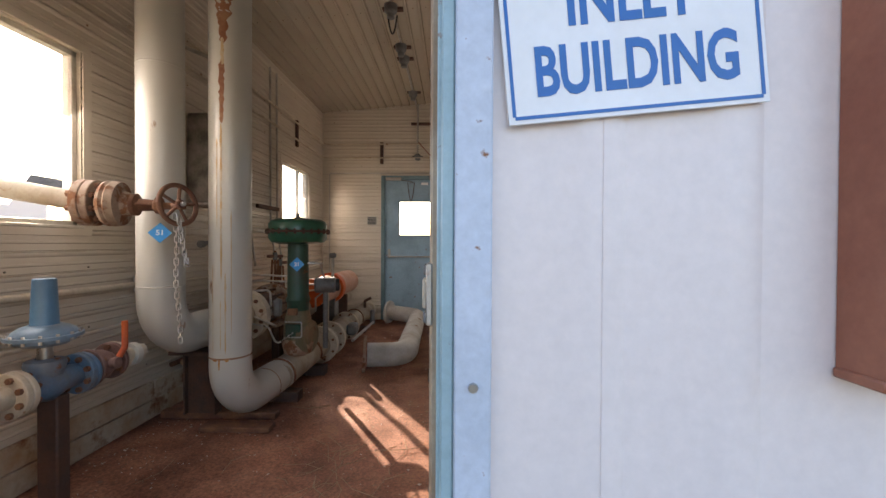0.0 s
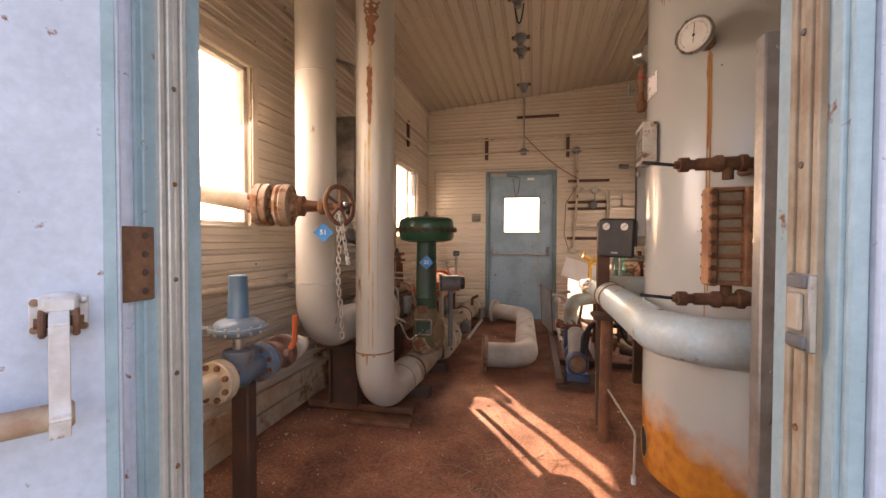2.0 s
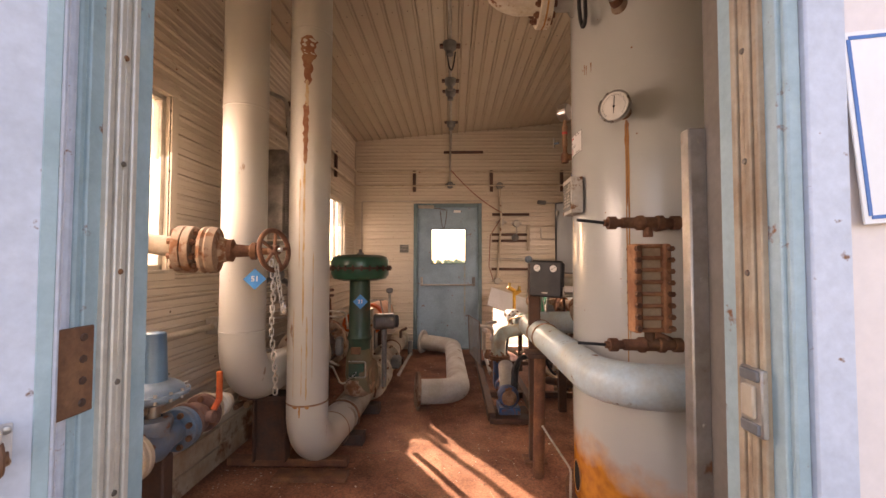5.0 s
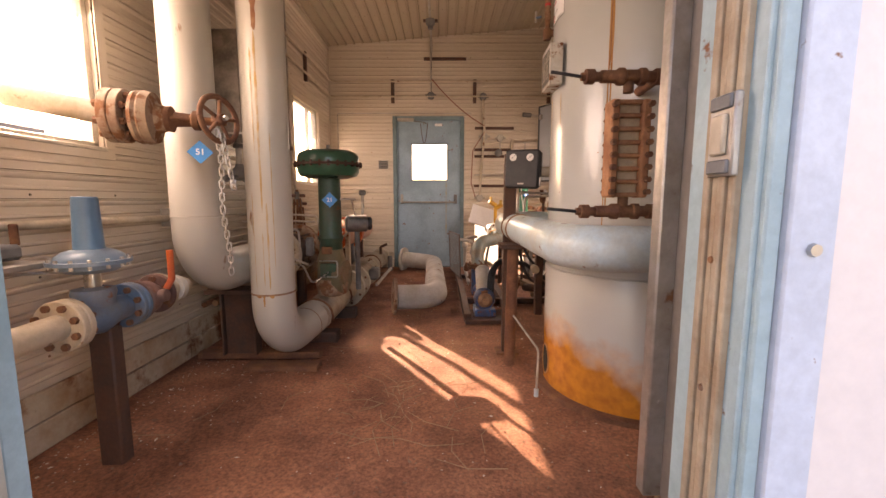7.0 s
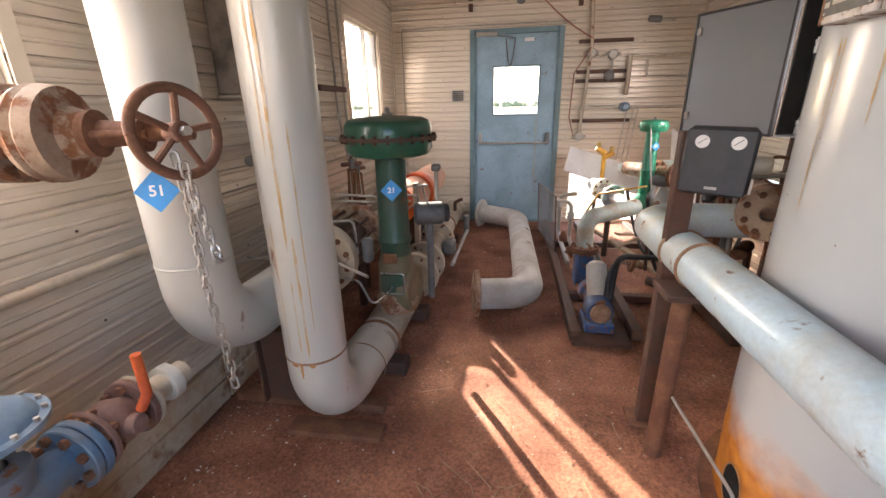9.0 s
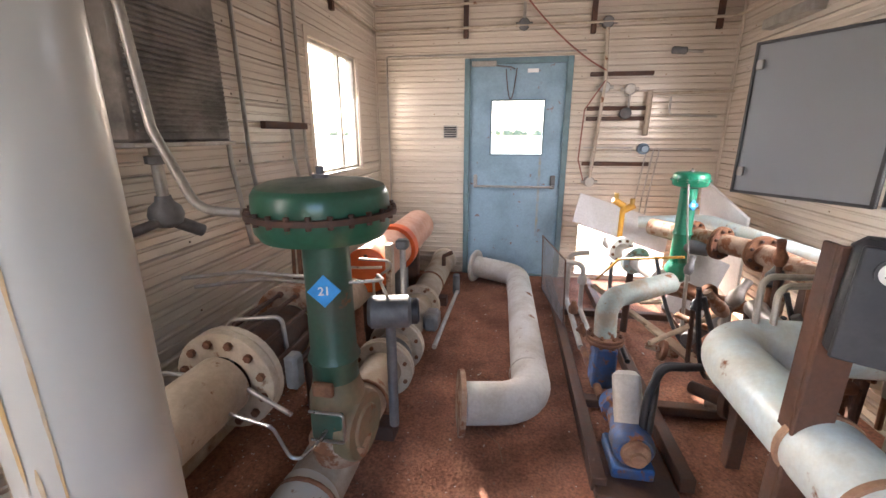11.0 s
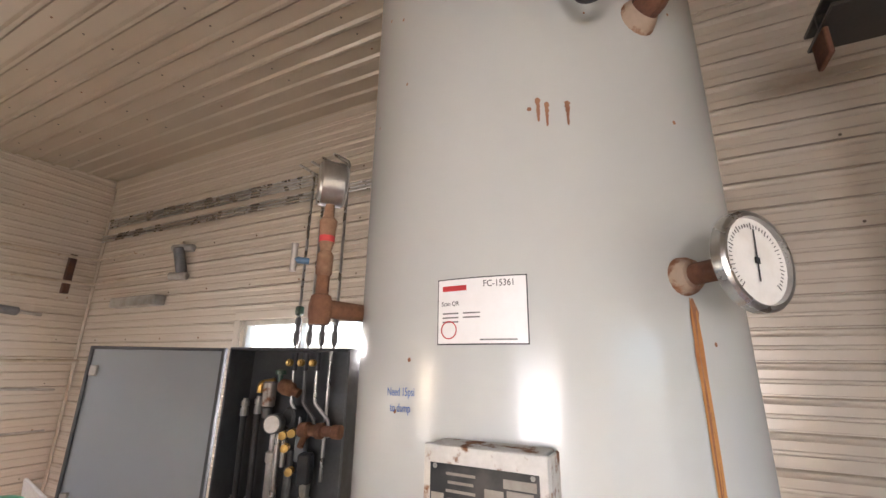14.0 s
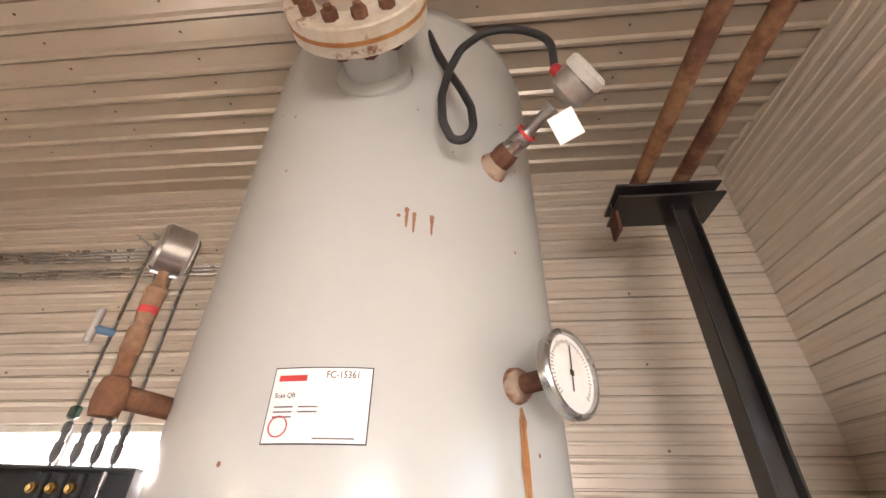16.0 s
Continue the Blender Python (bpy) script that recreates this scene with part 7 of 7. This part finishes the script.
ws = thing("plastic_sheet", (1.0, 5.75, 0.55), "white sheet cover leaning over the skid", "sheet")
part("sheet", bx((0.98, 5.75, 0.66), (0.85, 0.02, 0.3), 0.004, Matrix.Rotation(radians(18), 3, 'Y') @ Matrix.Rotation(radians(-35), 3, 'X')), WHITEPL, ws)
single("plastic_sheet", bx((1.62, 5.35, 0.62), (0.02, 0.7, 0.8), 0.006, Matrix.Rotation(radians(-12), 3, 'Y') @ Matrix.Rotation(radians(18), 3, 'X')), WHITEPL, "white sheet leaning against the wall", "panel")
single("plastic_sheet", bx((1.35, 5.0, 0.35), (0.3, 0.02, 0.5), 0.006, Matrix.Rotation(radians(25), 3, 'Y') @ Matrix.Rotation(radians(-15), 3, 'X')), WHITEPL, "broken white sheet standing in the debris", "panel")

# wire mesh panel
fm_ = thing("mesh_panel", (0.33, 5.1, 0.0), "expanded metal guard panel leaning by the skid", "panel")
bm = bmesh.new()
a0, a1 = Vector((0.40, 4.75, 0.08)), Vector((0.30, 5.55, 0.06))
dv = Vector((-0.02, 0, 0.5))
nn = 22
for s in (0, 1):
    for k in range(-nn // 2, nn + 1):
        f0, f1 = k / nn, k / nn + 0.5
        pts = []
        lo_, hi_ = max(0.0, f0), min(1.0, f1)
        if hi_ <= lo_:
            continue
        for f in (lo_, hi_):
            g_ = (f - f0) / 0.5
            pts.append(a0.lerp(a1, f) + dv * (g_ if s == 0 else 1 - g_))
        sweep(bm, pts, 0.0016, 4, False)
part("mesh", bm, CASTGREY, fm_)
part("rim", sweep(bmesh.new(), [a0, a1, a1 + dv, a0 + dv, a0], 0.006, 6), RUSTDARK, fm_)

tb = thing("tubing_cluster", (0.5, 4.9, 0.1), "grey pipes and small valves along the skid edge", "tubing")
for pts_, r_, m_ in (([(0.47, 4.4, 0.1), (0.47, 5.2, 0.12), (0.47, 5.2, 0.5), (0.62, 5.2, 0.52)], 0.02, CONDUIT), ([(0.56, 4.3, 0.1), (0.55, 5.0, 0.12), (0.55, 5.0, 0.48), (0.40, 5.0, 0.5)], 0.018, LOOSE), ([(0.5, 3.9, 0.08), (0.48, 4.7, 0.1)], 0.022, RUST), ([(0.64, 4.0, 0.25), (0.66, 4.6, 0.28), (0.75, 5.0, 0.5)], 0.014, RUBBER), ([(0.7, 5.2, 0.3), (0.72, 4.7, 0.62), (0.98, 4.35, 0.75)], 0.008, YELLOW), ([(0.7, 3.9, 0.42), (1.2, 4.15, 0.55)], 0.013, WOOD)):
    part("tube", tube(pts_, r_, 0.06, 10), m_, tb)
for x_, y_, z_ in ((0.47, 5.2, 0.42), (0.55, 5.0, 0.36), (0.5, 4.6, 0.12), (0.47, 4.8, 0.2)):
    part("valve", lathe(bmesh.new(), (x_, y_, z_ - 0.04), (0, 0, 1), [(0, 0.02), (0.01, 0.034), (0.05, 0.036), (0.07, 0.022), (0.1, 0.015), (0.1, 0)], 12), GALV if z_ > 0.3 else RUST, tb)
pg = thing("piping_cluster", (1.0, 3.5, 0.2), "dark rusty valves and pipes heaped under the cabinet", "pipework")
rnd = random.Random(17)
for k in range(16):
    x_, y_, z_ = rnd.uniform(0.85, 1.6), rnd.uniform(3.3, 4.5), rnd.uniform(0.1, 0.5)
    dx__ = Vector((rnd.uniform(-0.4, 0.4), rnd.uniform(-0.5, 0.5), rnd.uniform(-0.05, 0.05)))
    r_ = rnd.uniform(0.015, 0.05)
    part("pipe", rodp((x_, y_, z_), Vector((x_, y_, z_)) + dx__, r_, 14, 0.004), rnd.choice((RUST, RUSTDARK, VALVERUST, CASTGREY, CREAMPIPE)), pg)
    if k % 2 == 0:
        part("flange", rodp(Vector((x_, y_, z_)) + dx__ * 0.45, Vector((x_, y_, z_)) + dx__ * 0.45 + dx__.normalized() * 0.03, r_ + 0.045, 20, 0.003), rnd.choice((RUST, RUSTDARK, VALVERUST)), pg)
for x_, y_ in ((1.0, 3.6), (1.35, 3.9), (1.5, 3.45)):
    part("support", span(bmesh.new(), (x_ - 0.03, y_ - 0.03, 0), (x_ + 0.03, y_ + 0.03, 0.75), 0.004), RUSTDARK, pg)
f_ = thing("blind_flange", (0.95, 2.95, 0.85), "round rusty blind flange beside the tank", "flange")
flange(f_, (0.98, 2.86, 0.92), (-0.5, -0.85, 0), 0.11, 0.03, 0.03, VALVERUST, 8, RUST, 0.013)
part("pipe", tube([(0.99, 2.88, 0.92), (1.12, 3.1, 0.92), (1.2, 3.4, 0.9)], 0.06, 0.08, 20), VALVERUST, f_)
tb2 = thing("tube_handle", (1.0, 3.3, 0.95), "bent grey tubes over the rusty valves", "tubing")
for k in range(2):
    part("tube", tube([(0.72 + 0.05 * k, 3.15, 0.75), (0.74 + 0.05 * k, 3.2, 1.02 - 0.03 * k), (1.35, 3.3, 1.0)], 0.01, 0.04, 8), CONDUIT, tb2)

pv = thing("valve_cluster", (1.1, 3.6, 0.6), "small rusty valves and fittings crowded on the pipe line", "valves")
rnd = random.Random(29)
for k in range(20):
    x_, y_, z_ = rnd.uniform(0.9, 1.5), rnd.uniform(3.3, 4.4), rnd.uniform(0.55, 0.95)
    m_ = rnd.choice((RUST, RUSTDARK, VALVERUST, CASTGREY, BLACK, GALV))
    d_ = Vector((rnd.uniform(-1, 1), rnd.uniform(-1, 1), rnd.choice((0, 0, 1)))).normalized()
    s_ = rnd.uniform(0.7, 1.3)
    part("valve", lathe(bmesh.new(), (x_, y_, z_), d_, [(0, 0), (0, 0.018 * s_), (0.02 * s_, 0.03 * s_), (0.05 * s_, 0.034 * s_), (0.08 * s_, 0.022 * s_), (0.1 * s_, 0.018 * s_), (0.14 * s_, 0.02 * s_), (0.14 * s_, 0)], 12), m_, pv)
    part("stem", rodp((x_, y_, z_), (x_ + 0.02, y_, max(0.2, z_ - 0.35)), 0.014 * s_, 8), rnd.choice((RUSTDARK, RUST, CONDUIT)), pv)
for k in range(6):
    x_, y_ = rnd.uniform(0.75, 1.4), rnd.uniform(3.4, 4.6)
    part("hose", sweep(bmesh.new(), bend((x_, y_, rnd.uniform(0.3, 0.8)), (x_ + rnd.uniform(-0.4, 0.4), y_ + rnd.uniform(-0.5, 0.5), rnd.uniform(0.1, 0.6)), 0.12), 0.012, 8), RUBBER, pv)

# screws along the siding ribs
bm = bmesh.new()


def screw(p, n):
    lathe(bm, p, n, [(0, 0.0055), (0.003, 0.0045), (0.0035, 0)], 6)


for k in range(3, 30, 3):
    z_ = k * PITCH + 0.03
    for j in range(13):
        y_ = 0.95 + j * 0.41
        if not any(h[0] - 0.06 < y_ < h[1] + 0.06 and h[2] - 0.06 < z_ < h[3] + 0.06 for h in (WIN1, WIN2)):
            screw((X0, y_, z_), (1, 0, 0))
        if not (WIN3[0] - 0.06 < y_ < WIN3[1] + 0.06 and WIN3[2] - 0.06 < z_ < WIN3[3] + 0.06):
            screw((X1, y_, z_), (-1, 0, 0))
    for x_ in (-1.2, -0.8, -0.56, 0.58, 0.95, 1.3, 1.7):
        if not (0.6 < x_ < 1.56 and z_ < 0.68):
            screw((x_, Y1, z_), (0, -1, 0))
for j in range(10):
    for i_ in range(26):
        x_ = X0 - 0.1 + i_ * CEILING_PITCH + 0.075
        if X0 < x_ < X1:
            screw((x_, 0.9 + j * 0.55, ceil_z(x_)), (0, 0, -1))
single("siding_screws", bm, SCREW, "small dark screws in the ribbed siding", "screws", kind="stuff")

# loose boards and litter
for p_, s_, rz, ry in (((0.95, 4.9, 0.12), (0.9, 0.05, 0.025), -0.9, 0.25), ((1.1, 4.4, 0.1), (0.7, 0.06, 0.02), -1.2, 0.1), ((1.3, 5.3, 0.1), (0.6, 0.08, 0.02), 0.4, 0.1)):
    single("board_scrap", bx(p_, s_, 0.003, Matrix.Rotation(rz, 3, 'Z') @ Matrix.Rotation(ry, 3, 'Y')), WOOD, "pale weathered board lying in the debris", "board", "boards")

rnd = random.Random(3)
bm = bmesh.new()


def fz(x, y):
    return 0.012 * noise.noise((x * 2.2, y * 2.2, 0)) + 0.005 * noise.noise((x * 9, y * 9, 3)) - 0.006


for k in range(6500):
    x_, y_ = rnd.uniform(X0 + 0.05, X1 - 0.05), 0.8 + 5.2 * rnd.random() ** 1.15
    s_ = rnd.uniform(0.003, 0.009) * (1.6 if rnd.random() < 0.06 else 1)
    c = Vector((x_, y_, fz(x_, y_) + s_ * 0.25))
    vs = [bm.verts.new(c + Vector((rnd.uniform(-1, 1), rnd.uniform(-1, 1), rnd.uniform(-0.4, 0.6))) * s_) for _ in range(4)]
    for f in ((0, 1, 2), (0, 1, 3), (1, 2, 3), (0, 2, 3)):
        bm.faces.new([vs[i] for i in f])
single("gravel", bm, mat("dark_clods", (0.19, 0.10, 0.065), 0.95, 0, (0.28, 0.19, 0.13), 3, bump=0.2), "loose clods and grit on the dirt floor", "gravel", kind="stuff", smooth=False)
bm = bmesh.new()
for k in range(900):
    if k % 3 == 0:
        x_, y_ = X0 + 0.08 + abs(rnd.gauss(0, 0.25)), rnd.uniform(1.0, 4)
    else:
        x_, y_ = rnd.uniform(X0 + 0.05, 1.6), rnd.uniform(1.0, 5.8)
    s_ = rnd.uniform(0.003, 0.007) * (1.9 if rnd.random() < 0.12 else 1)
    c = Vector((x_, y_, fz(x_, y_) + 0.004))
    a = rnd.uniform(0, 6.28)
    e1, e2 = Vector((math.cos(a), math.sin(a), rnd.uniform(-0.2, 0.2))) * s_, Vector((-math.sin(a), math.cos(a), rnd.uniform(-0.2, 0.2))) * s_ * rnd.uniform(0.3, 0.8)
    vs = [bm.verts.new(c + v) for v in (e1, e2, -e1, -e2)] + [bm.verts.new(c + Vector((0, 0, s_ * 0.4)))]
    bm.faces.new(vs[:4])
    for i in range(4):
        bm.faces.new((vs[i], vs[(i + 1) % 4], vs[4]))
single("litter", bm, CHIP, "pale paint flakes and scraps on the dirt", "litter", kind="stuff", smooth=False)
bm = bmesh.new()
for k in range(46):
    near = k < 34
    x_, y_ = (rnd.gauss(-0.02, 0.12), rnd.gauss(2.05, 0.14)) if near else (rnd.uniform(-1, 0.6), rnd.uniform(1.2, 3.5))
    a, L_ = rnd.uniform(0, 6.28), rnd.uniform(0.08, 0.32)
    p0 = Vector((x_, y_, fz(x_, y_) + 0.006))
    p1 = p0 + Vector((math.cos(a), math.sin(a), rnd.uniform(0, 0.12))) * L_ * 0.5
    p2 = p0 + Vector((math.cos(a + 0.3), math.sin(a + 0.3), rnd.uniform(0.0, 0.05))) * L_
    sweep(bm, [p0, p1, p2], 0.0016, 4)
single("dry_stalks", bm, TWIG, "dry weed stalks scattered on the dirt", "stalks", kind="stuff")

# ---- outside distance ----
nb = thing("neighbour_building", (-14, 4, -0.06), "white metal building with a dark roof edge outside", "building")
part("wall", span(bmesh.new(), (-18, -6, -0.06), (-13.5, 14, 2.9), 0), WHITESIDE, nb, "", False)
part("roof", span(bmesh.new(), (-18.4, -6.4, 2.9), (-13.1, 14.4, 3.3), 0.02), ROOF, nb, "dark roof edge", False)
rnd = random.Random(9)
bm = bmesh.new()
for k in range(240):
    a = rnd.uniform(-0.6, 0.75)
    R_ = rnd.uniform(520, 600)
    x_, y_ = R_ * math.sin(a), R_ * math.cos(a)
    for j in range(5):
        s_ = rnd.uniform(1.5, 3.5)
        c = Vector((x_ + rnd.uniform(-2, 2), y_ + rnd.uniform(-2, 2), rnd.uniform(0, 4.5)))
        mm = Matrix.Translation(c) @ Matrix.Diagonal((s_ * rnd.uniform(0.7, 1.3), s_, s_ * rnd.uniform(0.6, 1.1), 1))
        bmesh.ops.create_icosphere(bm, subdivisions=1, radius=1, matrix=mm)
single("far_trees", bm, LEAFGREEN, "far line of low trees beyond the yard", "trees", kind="stuff", smooth=False)
